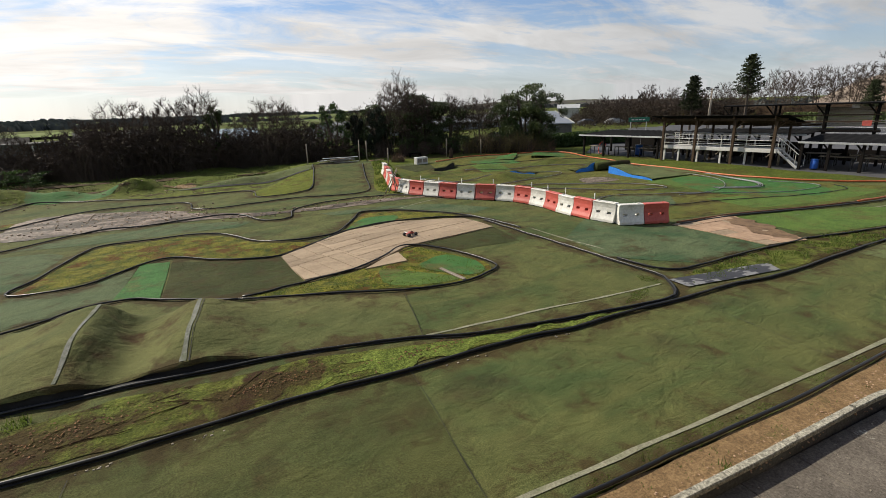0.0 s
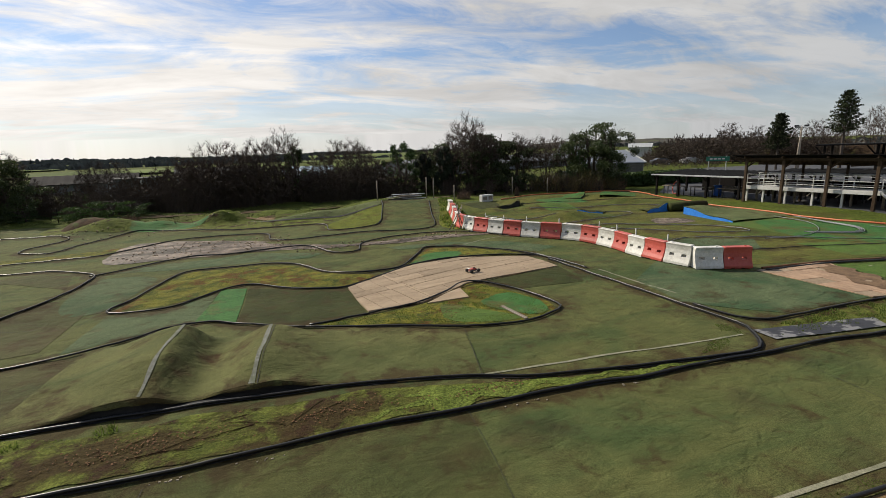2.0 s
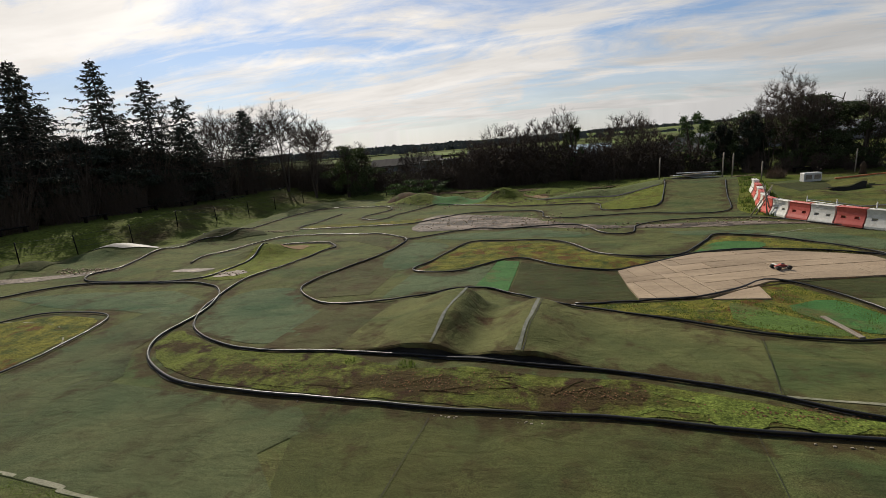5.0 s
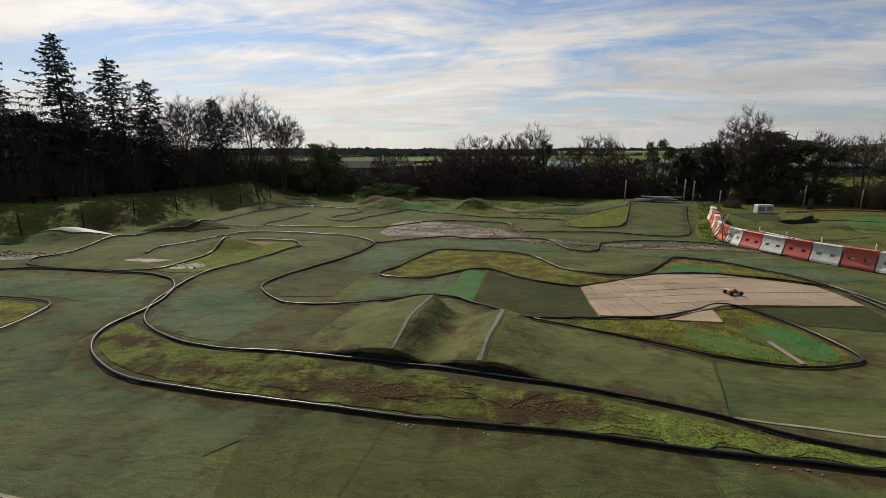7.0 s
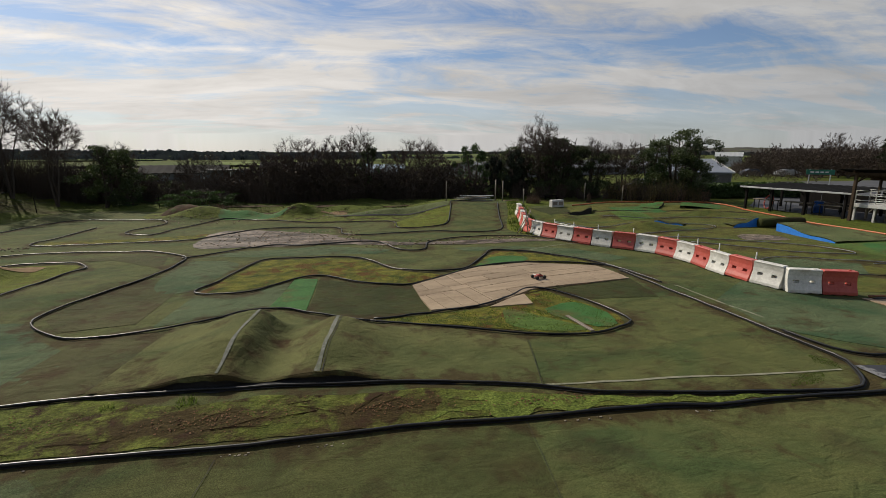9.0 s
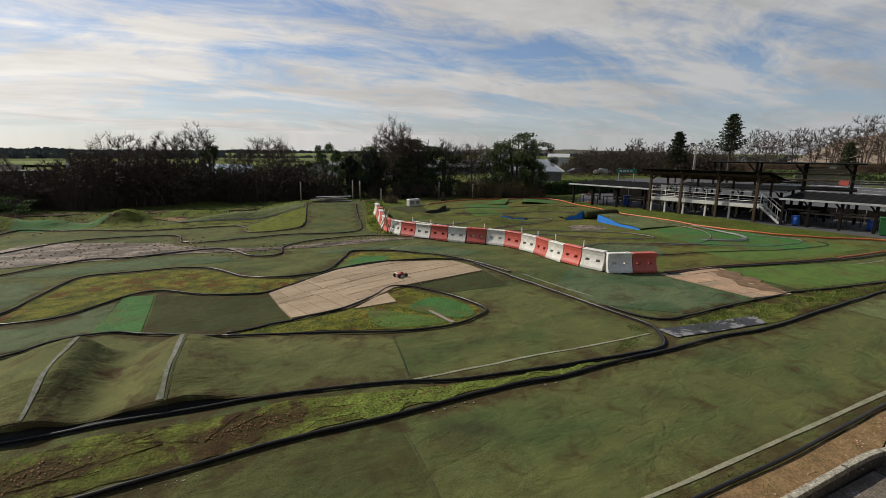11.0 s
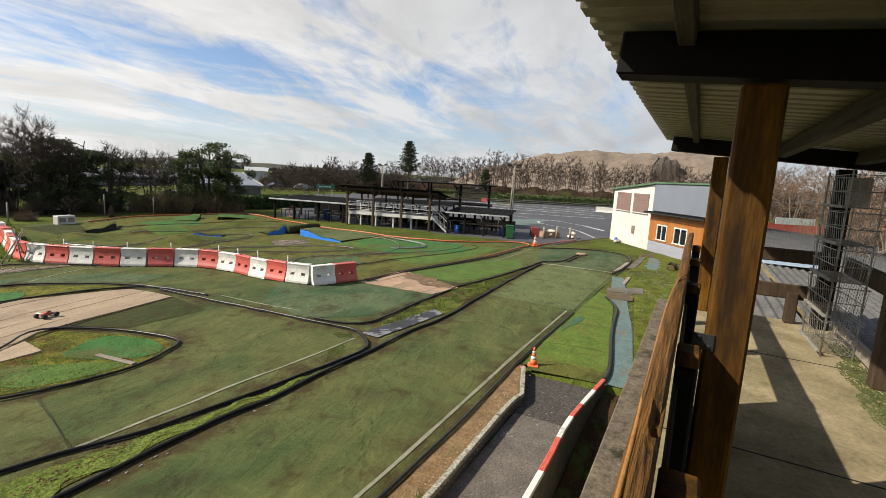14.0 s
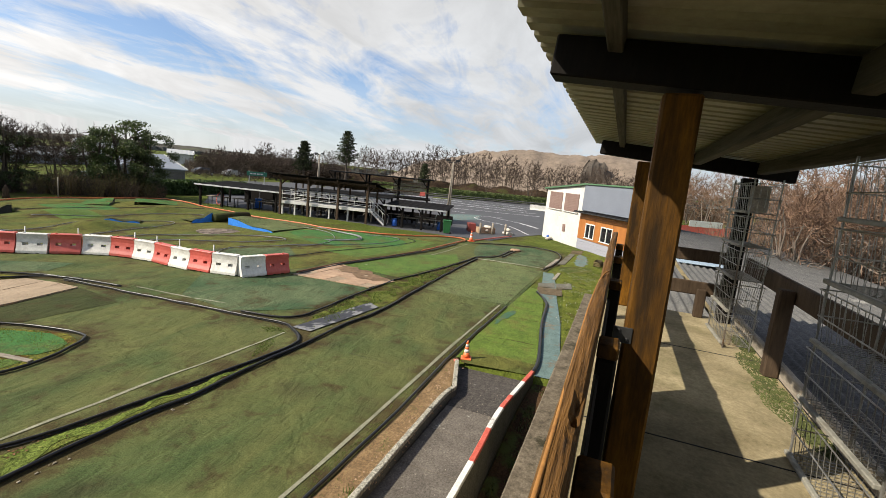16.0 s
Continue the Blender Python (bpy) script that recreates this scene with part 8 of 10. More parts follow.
for z in (2.7, 3.15):
    part("rail", Mesh().box(4.5, 0.05, z, 9.0, 0.05, 0.1, 0.01), BROWN_WOOD, tower)
for k in range(6):
    part("slat", Mesh().box(2.0, -2.65, 2.35 + 0.24 * k, 3.2, 0.03, 0.2, 0.006), LIT_SLATS, tower, "weathered slat, paled as if sunlit")
for k, (x, y, z, turn) in enumerate(((5.6, -0.7, 2.5, 3), (6.6, -1.5, 2.75, -4), (4.6, -2.0, 2.35, 2), (7.4, -2.3, 2.6, -7), (5.2, -1.1, 3.0, 5))):
    part("beam", Mesh().box(0, 0, 0, 3.6 - 0.4 * k, 0.09, 0.13, 0.01, pose(x, y, z, 0, turn, 4 * turn)), CHIP if k % 2 else BROWN_WOOD, tower, "loose brown timber beam")
single("red_notice", Mesh().box(0, 0, 0, 0.5, 0.03, 0.36, 0.01), RED, "small red notice on the stand", "sign", at=pose(41.25, 14.6, 2.55, 0, 0, 110))
single("white_notice", Mesh().box(0, 0, 0, 0.4, 0.03, 0.3, 0.01), WHITE_PAINT, "small white lamp box under the roof", "sign", at=pose(41.2, 15.4, 3.7, 0, 0, 110))


# ---- bins and boxes ----
def drum(x, y, r, z, mat, label):
    root = thing("waste_barrel", label, "barrel", "waste barrels", at=pose(x, y, 0))
    part("body", Mesh().lathe([(r * 0.9, 0), (r, 0.06), (r, z * 0.45), (r * 1.04, z * 0.5), (r, z * 0.55), (r, z)], 18), mat, root, smooth=True)
    part("rim", Mesh().lathe([(r * 1.05, z - 0.04), (r * 1.05, z), (r * 0.95, z + 0.01)], 18), mat, root, smooth=True)


drum(34.9, 27.8, 0.3, 0.85, BLUE_BIN, "blue plastic waste barrel by the shelter post")
drum(35.0, 14.6, 0.22, 0.6, BLUE_BIN, "blue plastic waste barrel beside the stair")
drum(36.6, 11.2, 0.24, 0.62, BLUE_BIN, "blue plastic waste barrel beside the wheelie bin")
wb = thing("wheelie_bin", "green plastic wheelie bin beside the shelter", "bin", at=pose(35.0, 10.1, -0.03, 0, 0, 20) @ Matrix.Diagonal((0.8, 0.8, 0.86, 1)))
m = Mesh()
m.v = [(-0.27, -0.3, 0.06), (0.27, -0.3, 0.06), (0.27, 0.3, 0.06), (-0.27, 0.3, 0.06), (-0.34, -0.38, 1.15), (0.34, -0.38, 1.15), (0.34, 0.38, 1.15), (-0.34, 0.38, 1.15)]
m.f = [(0, 3, 2, 1), (4, 5, 6, 7), (0, 1, 5, 4), (1, 2, 6, 5), (2, 3, 7, 6), (3, 0, 4, 7)]
part("body", m, GREEN_BIN, wb)
part("lid", Mesh().box(0, 0, 1.19, 0.74, 0.84, 0.08, 0.03), GREEN_BIN, wb)
for s in (-0.28, 0.28):
    part("wheel", Mesh().lathe([(0.1, -0.03), (0.1, 0.03)], 14), RUBBER, wb, "black wheel", True, at=pose(s, -0.34, 0.1, 0, 90, 0))
single("red_crate", Mesh().box(0, 0, 0.36, 1.0, 0.7, 0.72, 0.04), SHADED_RED, "red box at the shelter's end, darkened for shade", "box", at=pose(38.7, 9.0, -0.03, 0, 0, 20))
single("red_ring", Mesh().tube([(0.55 * math.cos(a) * 1.3, 0, 0.55 * math.sin(a) + 0.6) for a in np.linspace(0, 6.2832, 25)], 0.05, 6), RED, "red plastic hoop leaning by the shelter", "hoop", smooth=True, at=pose(33.2, 30.6, 0, 12, 0, 64))
def sack(x, y, z, turn, long, mat, label, seed):
    m = Mesh().lathe([(0.02, -0.5), (0.16, -0.47), (0.22, -0.3), (0.24, 0.0), (0.22, 0.3), (0.16, 0.47), (0.02, 0.5)], 14)
    m.v = [(p * (1 + 0.25 * noise.noise((p * 5, r * 5, seed))), max(-0.12, q * 0.8 * (1 + 0.3 * noise.noise((q * 5, r * 4, seed + 3)))) , r * long) for p, q, r in m.v]
    m.v = [(p * 0.78, q * 0.72, r * 0.8) for p, q, r in m.v]
    single("sack", m, mat, label, "sack", "sacks on the yard edge", smooth=True, at=pose(x, y, z + 0.087, 90, 0, turn))


crate = thing("tan_crate", "low tan wooden crate on the yard edge", "crate", at=pose(38.55, 7.7, -0.03, 0, 0, -48))
part("base", Mesh().box(0, 0, 0.06, 1.5, 0.7, 0.08, 0.01), CHIP, crate)
for s in (-0.34, 0.34):
    part("side_panel", Mesh().box(0, s, 0.3, 1.5, 0.03, 0.42, 0.008), CHIP, crate)
for s in (-0.74, 0.74):
    part("end_panel", Mesh().box(s, 0, 0.3, 0.03, 0.66, 0.42, 0.008), CHIP, crate)
sack(38.5, 7.75, 0.16, -48, 1.2, STONE, "white sack heaped in the crate", 1)
sack(38.7, 7.55, 0.42, -30, 1.0, STONE, "white sack heaped in the crate", 2)
for k, (x, y, z, a) in enumerate(((39.7, 6.1, -0.03, -50), (40.1, 5.9, -0.03, -46), (39.9, 6.05, 0.28, -58))):
    sack(x, y, z, a, 1.3, STONE, "pale sack stacked on the yard edge", 4 + k)
for x, y in ((37.3, 7.9), (38.25, 7.05), (39.05, 6.1)):
    single("bollard", Mesh().tube([(0, 0, 0), (0, 0, 0.95)], [0.1, 0.09], 8), RAW_WOOD, "short wooden bollard on the yard edge", "bollard", "bollards", smooth=True, at=pose(x, y, -0.03))
single("flat_rock", Mesh().lathe([(0.3, 0), (0.36, 0.05), (0.3, 0.12), (0.08, 0.14)], 10), CHIP, "flat brown rock on the pipe end", "rock", smooth=True, at=pose(30.3, 3.9, h(30.3, 3.9)))
bundle = thing("pipe_bundle", "bundle of grey pipes across the circuit", "pipe")
for k in range(3):
    part("pipe", Mesh().tube([(p.x, p.y, p.z) for p in spline([(28.2, 17.2 + 0.15 * k, 0.06), (27.3 + 0.1 * k, 15.2, 0.07), (26.8 + 0.12 * k, 13.7, 0.07), (25.6, 13.1 - 0.12 * k, 0.06), (23.8, 14.2 - 0.15 * k, 0.06)], 0.4)], 0.024, 6), HOSE_GREY, bundle, smooth=True)
gp = thing("direction_sign", "green direction sign with pale bars of writing", "sign", at=pose(49.0, 39.4, 0, 0, 0, -38))
part("board", Mesh().box(0, 0, 2.42, 2.4, 0.06, 0.5, 0.02), SIGN, gp)
for k in range(4):
    part("bar", Mesh().box(-0.7 + 0.42 * k, -0.04, 2.42, 0.3, 0.012, 0.14, 0.003), WHITE_PAINT, gp, "pale bar of unreadable writing")
for x in (-0.9, 0.9):
    part("post", Mesh().tube([(x, 0.06, 0), (x, 0.06, 2.75)], 0.05, 6), STEEL, gp)

# ---- odds and ends behind the big ramp ----
for x, y, z in ((7.7, 34.2, 1.5), (11.5, 33.9, 1.6), (11.9, 33.4, 1.5), (14.0, 34.4, 1.3), (22.2, 39.6, 1.7), (25.5, 38.6, 1.5)):
    single("fence_post", Mesh().tube([(0, 0, -0.1), (0.03, 0.02, z)], 0.04, 7), RAW_WOOD, "grey wooden fence post behind the ramp", "post", "fence posts", smooth=True, at=pose(x, y, h(x, y)))
pile = thing("plank_pile", "pile of pale planks and boards on the ramp top", "planks", at=pose(10.0, 34.5, h(10.0, 34.5) + 0.01))
for k in range(7):
    part("plank", Mesh().box(random.Random(k).uniform(-0.4, 0.4), random.Random(k + 9).uniform(-0.3, 0.3), 0.03 + 0.05 * k, 2.6 - 0.2 * (k % 3), 0.2, 0.04, 0.006, pose(0, 0, 0, 0, 0, 14 * (k % 3) - 10)), RAW_WOOD if k % 2 else STEEL, pile)
white_box = thing("white_crate", "white plastic crate on the grass", "crate", at=pose(17.6, 35.9, h(17.6, 35.9), 0, 0, 6))
part("body", Mesh().box(0, 0, 0.3, 1.1, 0.5, 0.6, 0.03), WHITE_STEEL, white_box)
for s in (-0.27, 0.27):
    part("panel", Mesh().box(s, -0.255, 0.32, 0.4, 0.02, 0.3, 0.01), RAW_WOOD, white_box)
single("brown_boards", Mesh().box(0, 0, 0.02, 1.4, 0.9, 0.04, 0.01).box(0.3, 0.1, 0.06, 1.2, 0.2, 0.04, 0.01), CHIP, "tan boards lying behind the ramp", "boards", at=pose(12.7, 34.2, h(12.7, 34.2) + 0.02, -8, 0, 10))
m = Mesh().lathe([(0.22, 0), (0.2, 0.2), (0.14, 0.35), (0.2, 0.5), (0.1, 0.75), (0.04, 0.85)], 12)
single("tree_stump", m, BROWN_WOOD, "brown weathered stump on the grass", "stump", smooth=True, at=pose(21.9, 38.2, h(21.9, 38.2)))


def bench(x, y, turn, z):
    root = thing("garden_bench", "dark wooden bench on the grass bank", "bench", "benches on the bank", at=pose(x, y, z, 0, 0, turn))
    part("seat", Mesh().box(0, 0, 0.36, 1.5, 0.34, 0.06, 0.01), DARK_WOOD, root)
    for s in (-0.6, 0.6):
        part("leg", Mesh().box(s, 0, 0.16, 0.08, 0.3, 0.36, 0.01), DARK_WOOD, root)


for x, y, a in ((-29.8, 20.4, 78), (-28.7, 24.6, 78), (-27.9, 28.0, 78), (-27.2, 31.2, 80), (-26.9, 34.4, 84), (-26.4, 38.2, 84), (20.0, 42.0, 0)):
    bench(x, y, a, h(x, y))
wire = thing("wire_fence", "thin wire fence on leaning posts along the bank", "fence")
fp = [(-25.8, 14.0), (-25.0, 17.0), (-24.6, 19.6), (-24.1, 22.6), (-23.5, 25.6), (-22.9, 28.6), (-22.5, 31.8), (-22.3, 35.2), (-22.0, 39.5), (-14.6, 41.8)]
for k, (x, y) in enumerate(fp):
    part("post", Mesh().tube([(x, y, h(x, y) - 0.1), (x + 0.05 * math.sin(k * 2.1), y, h(x, y) + 1.1)], 0.03, 6), DARK_WOOD, wire, smooth=True)
for z in (0.4, 0.75, 1.05):
    part("strand", Mesh().tube([(x, y, h(x, y) + z) for x, y in fp], 0.006, 4), DARK_STEEL, wire)
single("jump_cover", drape([(-24.4, 19.6), (-21.6, 19.6), (-20.2, 20.4), (-21.4, 21.6), (-24.2, 21.2)], 0.03, 0.2, False), WET_SHEET, "glossy pale grey sheet over an outlying jump", "sheet", smooth=True)
single("jump_cover", drape([(-19.9, 22.0), (-17.0, 22.2), (-15.6, 23.4), (-16.2, 23.9), (-19.6, 23.4)], 0.03, 0.2, False), CARPET_DARK, "dark carpet over an outlying jump", "carpet", smooth=True)
single("jump_cover", drape([(-26.2, 16.4), (-23.4, 16.6), (-23.6, 18.2), (-26.0, 18.2)], 0.03, 0.25, False), CARPET_DARK, "dark carpet over an outlying jump", "carpet", smooth=True)


# ---- parked cars ----
def parked_car(x, y, turn, mat, label):
    root = thing("parked_car", label, "car", "parked cars", at=pose(x, y, 0.0, 0, 0, turn))
    m = Mesh()
    prof = [(-2.0, 0.35), (-2.05, 0.7), (-1.9, 0.95), (-1.1, 1.0), (-0.7, 1.4), (0.7, 1.45), (1.5, 1.05), (2.0, 0.9), (2.05, 0.4)]
    n = len(prof)
    for s, t in ((-0.85, 1), (0.85, 1)):
        m.v += [(a, s * (0.8 if b > 1.1 else 1), b) for a, b in prof]
    m.f = [(i, (i + 1) % n, n + (i + 1) % n, n + i) for i in range(n)] + [tuple(range(n))[::-1], tuple(range(n, 2 * n))]
    part("body", m, mat, root)
    for s in (-1, 1):
        part("side_window", Mesh().box(0.0, s * 0.73, 1.2, 1.5, 0.03, 0.26, 0.01), DARK_GLASS, root)
        for a in (-1.25, 1.25):
            wheel = part("wheel", Mesh().lathe([(0.2, -0.1), (0.32, -0.1), (0.32, 0.1), (0.2, 0.1)], 18), RUBBER, root, "black tyre", True, at=pose(a, s * 0.78, 0.32, 90))
            part("rim", Mesh().lathe([(0.2, -0.11), (0.2, 0.11)], 12), STEEL, wheel)
    part("windscreen", Mesh().box(-0.92, 0, 1.2, 0.03, 1.2, 0.36, 0.01, pose(0, 0, 0)), DARK_GLASS, root)


parked_car(34.0, 47.5, 20, CAR_BODY, "dark car parked by the hedge")
parked_car(82, 72, 160, CAR_SILVER, "silver car parked beyond the sheds")
parked_car(76, 74, 160, CAR_BODY, "dark car parked beyond the sheds")


# ---- sheds and silos in the distance ----
def shed(x, y, turn, long, wide, eave, ridge_, label, wall=SHED_WALL, roof=ROOF_GREY):
    root = thing("farm_shed", label, "shed", "distant sheds", at=pose(x, y, h(x, y) - 0.3, 0, 0, turn))
    m = Mesh().sweep([(-wide / 2, 0), (wide / 2, 0), (wide / 2, eave), (0, ridge_), (-wide / 2, eave)], -long / 2, long / 2)
    part("wall", m, wall, root)
    for s in (-1, 1):
        m = Mesh()
        k = 2 * int(long / 1.2)
        for i in range(k + 1):
            a, e = -long / 2 - 0.3 + (long + 0.6) * i / k, 0.0 if i % 2 else 0.06
            m.v += [(a, s * (wide / 2 + 0.4), eave - 0.12), (a, 0, ridge_ + 0.08), (a, s * (wide / 2 + 0.4), eave + e), (a, 0, ridge_ + 0.2 + e)]
        for i in range(k):
            a = 4 * i
            m.f += [(a, a + 1, a + 5, a + 4), (a + 2, a + 6, a + 7, a + 3), (a, a + 4, a + 6, a + 2)]
        part("roof", m, roof, root)
    for i in range(int(long / 4)):
        part("window", Mesh().box(-long / 2 + 2 + 4 * i, -wide / 2 - 0.02, eave * 0.6, 1.4, 0.05, 0.8, 0.01), DARK_GLASS, root)


def hipped_shed(x, y, turn, long, wide, eave, top, label):
    """A low shed with a hipped sheet roof; eave and top are heights over the plain."""
    base = h(x, y) - 0.3
    root = thing("farm_shed", label, "shed", "distant sheds", at=pose(x, y, base, 0, 0, turn))
    part("wall", Mesh().box(0, 0, (eave - base) / 2, long, wide, eave - base, 0.02), SHED_WALL, root)
    a, b, run, e, t = long / 2 + 0.35, wide / 2 + 0.35, 2.9, eave - base, top - base
    m = Mesh()
    m.v = [(-a, -b, e), (a, -b, e), (a, b, e), (-a, b, e), (-a + run, 0, t), (a - run, 0, t), (-a, -b, e - 0.14), (a, -b, e - 0.14), (a, b, e - 0.14), (-a, b, e - 0.14)]
    m.f = [(0, 1, 5, 4), (1, 2, 5), (2, 3, 4, 5), (3, 0, 4), (1, 0, 6, 7), (2, 1, 7, 8), (3, 2, 8, 9), (0, 3, 9, 6), (6, 9, 8, 7)]
    part("roof", m, ROOF_GREY, root)
    for sx in (-1, 1):
        for sy in (-1, 1):
            part("hip_cap", Mesh().tube([(sx * a, sy * b, e + 0.02), (sx * (a - run), 0, t + 0.03)], 0.07, 5), WHITE_STEEL, root, "pale hip capping")
    for k in range(4):
        part("wall_panel", Mesh().box(-long / 2 + long * (k + 0.5) / 4, -wide / 2 - 0.03, (eave - base) * 0.45, long / 4 - 0.25, 0.06, (eave - base) * 0.7, 0.01), FIBRE, root)


hipped_shed(52.06, 60.7, -40.6, 9.2, 6.0, 1.72, 3.55, "grey shed with a pale hipped roof behind the hedge")
shed(46, 92, 20, 50, 14, 1.8, 2.9, "long low warehouse behind the trees", SHED_WALL, SHED_WALL)
shed(-24, 82, 8, 12, 7, 1.7, 2.6, "dark low shed among bushes", SHED_WALL, ROOF_DARK)
shed(6.4, 76, -4, 7, 5, 1.7, 2.7, "pale-roofed greenhouse behind the hedgerow", SHED_WALL, PALE_TARP)
shed(-8.5, 88, 6, 10, 5, 2.0, 2.9, "long grey-roofed shed beyond the hedgerow", SHED_WALL, FIBRE)
port = thing("open_carport", "open carport with a pale flat roof and white posts", "carport", at=pose(-13.2, 61.0, 0, 0, 0, 6))
part("roof", Mesh().box(0, 0, 2.42, 5.0, 3.6, 0.12, 0.03), FIBRE, port, "grey sheet roof")
part("back_wall", Mesh().box(0, 1.7, 1.2, 5.4, 0.08, 2.4, 0.01), SHED_WALL, port)
for x in (-2.6, 0.3, 2.6):
    part("post", Mesh().box(x, -1.6, 1.18, 0.14, 0.14, 2.36, 0.02), WHITE_STEEL, port, "white post")
over = lambda x, y, z: z - h(x, y) + 0.3
shed(119.8, 160.1, -36.8, 8.4, 8, over(119.8, 160.1, 6.4), over(119.8, 160.1, 7.4), "pale industrial hall on the horizon", SILO, SILO)
shed(124.1, 130.4, -43.6, 7.4, 8, over(124.1, 130.4, 3.3), over(124.1, 130.4, 4.4), "low white hall beyond the sheds", SILO, SILO)
for x, y, r, z in ((108.3, 156.1, 1.05, 5.3), (110.0, 155.0, 0.7, 4.9)):
    z -= h(x, y)
    single("storage_silo", Mesh().lathe([(r, 0), (r, z - 0.8), (r * 0.5, z - 0.2), (0.2, z)], 18), SILO, "pale steel storage silo in the distance", "silo", "distant silos", smooth=True, at=pose(x, y, h(x, y)))

# ---- the gravel heap ----
m = Mesh()
nu, nv = 90, 26
for j in range(nv + 1):
    for i in range(nu + 1):
        s, t = i / nu, j / nv
        ang = radians(28 - 40 * s)
        d = 165 + 75 * t
        x, y = d * math.cos(ang), d * math.sin(ang)
        top = 19.5 * (0.55 * sstep(0.04, 0.24, s) + 0.30 * sstep(0.20, 0.40, s) + 0.15 * sstep(0.36, 0.50, s)) * sstep(1.0, 0.86, s) + 1.2 * noise.noise((s * 9, t * 2, 1)) * sstep(0, 0.2, s)
        z = top * sstep(0, 0.62, t) * (1 + 0.08 * noise.noise((s * 22, t * 7, 3))) + 0.6 * noise.noise((s * 60, t * 20, 2))
        if s > 0.72:
            z += 1.6 * abs(noise.noise((s * 40, t * 9, 8)))
        m.v.append((x, y, z - 0.5))
m.f = [(j * (nu + 1) + i, j * (nu + 1) + i + 1, (j + 1) * (nu + 1) + i + 1, (j + 1) * (nu + 1) + i) for j in range(nv) for i in range(nu)]
single("gravel_heap", m, GRAVEL, "huge grey-brown gravel heap behind the trees", "heap", kind="structure", smooth=True)


# dark rock left standing on the heap
m = Mesh()
nu, nv = 48, 18
for j in range(nv + 1):
    for i in range(nu + 1):
        w, q = i / nu, j / nv
        y = 3.2 - 13.5 * w + 0.5 * noise.noise((w * 14, q * 9, 5))
        crest = float(np.interp(w, [0, 0.10, 0.20, 0.42, 0.62, 0.82, 1.0], [8.0, 13.5, 16.6, 16.0, 15.2, 12.0, 7.0])) + 1.3 * noise.noise((w * 7, 1, 4)) + 0.4 * noise.noise((w * 22, 2, 4))
        face = 1 - abs(2 * q - 1) ** 1.6
        m.v.append((183 + 15 * q + 1.6 * noise.noise((w * 7, q * 6, 7)), y, 2 + (crest - 2) * face + 1.0 * noise.noise((w * 11, q * 9, 9)) * face))
m.f = [(j * (nu + 1) + i, j * (nu + 1) + i + 1, (j + 1) * (nu + 1) + i + 1, (j + 1) * (nu + 1) + i) for j in range(nv) for i in range(nu)]
single("rock_outcrop", m, DARK_ROCK, "jagged dark rock standing on the gravel heap", "rock", kind="structure")


# dark scrub-covered bank between the hedge and the heap
m = Mesh()
n = 220
for i in range(n + 1):
    a = radians(40 - 56 * i / n)
    top = 2.7 + 0.7 * noise.noise((i * 0.13, 2, 1)) + 0.35 * noise.noise((i * 0.9, 4, 1))
    for d, z in ((116, -0.3), (119, top * 0.75), (122, top), (132, top * 1.05), (150, -0.3)):
        m.v.append((d * math.cos(a), d * math.sin(a), z))
m.f = [(5 * i + k, 5 * i + 5 + k, 5 * i + 6 + k, 5 * i + 1 + k) for i in range(n) for k in range(4)]
single("scrub_bank", m, SCRUB, "dark brown scrub-covered bank along the road", "bank", kind="structure", smooth=True)


# ---- trees ----
def bare_tree(seed, high, spread, twig_mat, bark_mat, label, depth=5, start=0.25, fork=3, thin=0.014, upright=0.75, group="bare trees"):
    """A leafless tree: trunk and limbs, and a crown of twigs."""
    rnd = random.Random(seed)
    root = thing("bare_tree", label, "tree", group)
    wood, twigs = Mesh(), Mesh()

    def grow(p, d, length, r, level):
        pts, rs = [p], [r]
        for k in range(3):
            d = (d + Vector((rnd.uniform(-1, 1), rnd.uniform(-1, 1), rnd.uniform(-0.3, 0.7))) * 0.16).normalized()
            p = p + d * length / 3
            pts.append(p)
            rs.append(r * (1 - 0.14 * (k + 1)))
        (wood if level < 2 else twigs).tube(pts, rs, 6 if level < 1 else 4 if level < 3 else 3, False)
        if level >= depth:
            return
        for k in range(fork + (1 if level == 0 else 0)):
            q = pts[1 + (k % 3)] if k else pts[-1]
            side = Vector((rnd.uniform(-1, 1), rnd.uniform(-1, 1), rnd.uniform(-0.2, 0.6))).normalized()
            nd = (d * upright + side * spread).normalized()
            grow(q, nd, length * rnd.uniform(0.58, 0.85), max(thin, r * rnd.uniform(0.45, 0.62)), level + 1)

    grow(Vector((0, 0, -0.1)), Vector((0, 0, 1)), high * start * 1.25, high * 0.017, 0)
    top = max(v[2] for v in twigs.v)
    k = high / top
    wood.v = [(x * k, y * k, z * k) for x, y, z in wood.v]
    twigs.v = [(x * k, y * k, z * k) for x, y, z in twigs.v]
    part("trunk", wood, bark_mat, root)
    part("crown", twigs, twig_mat, root)
    return root


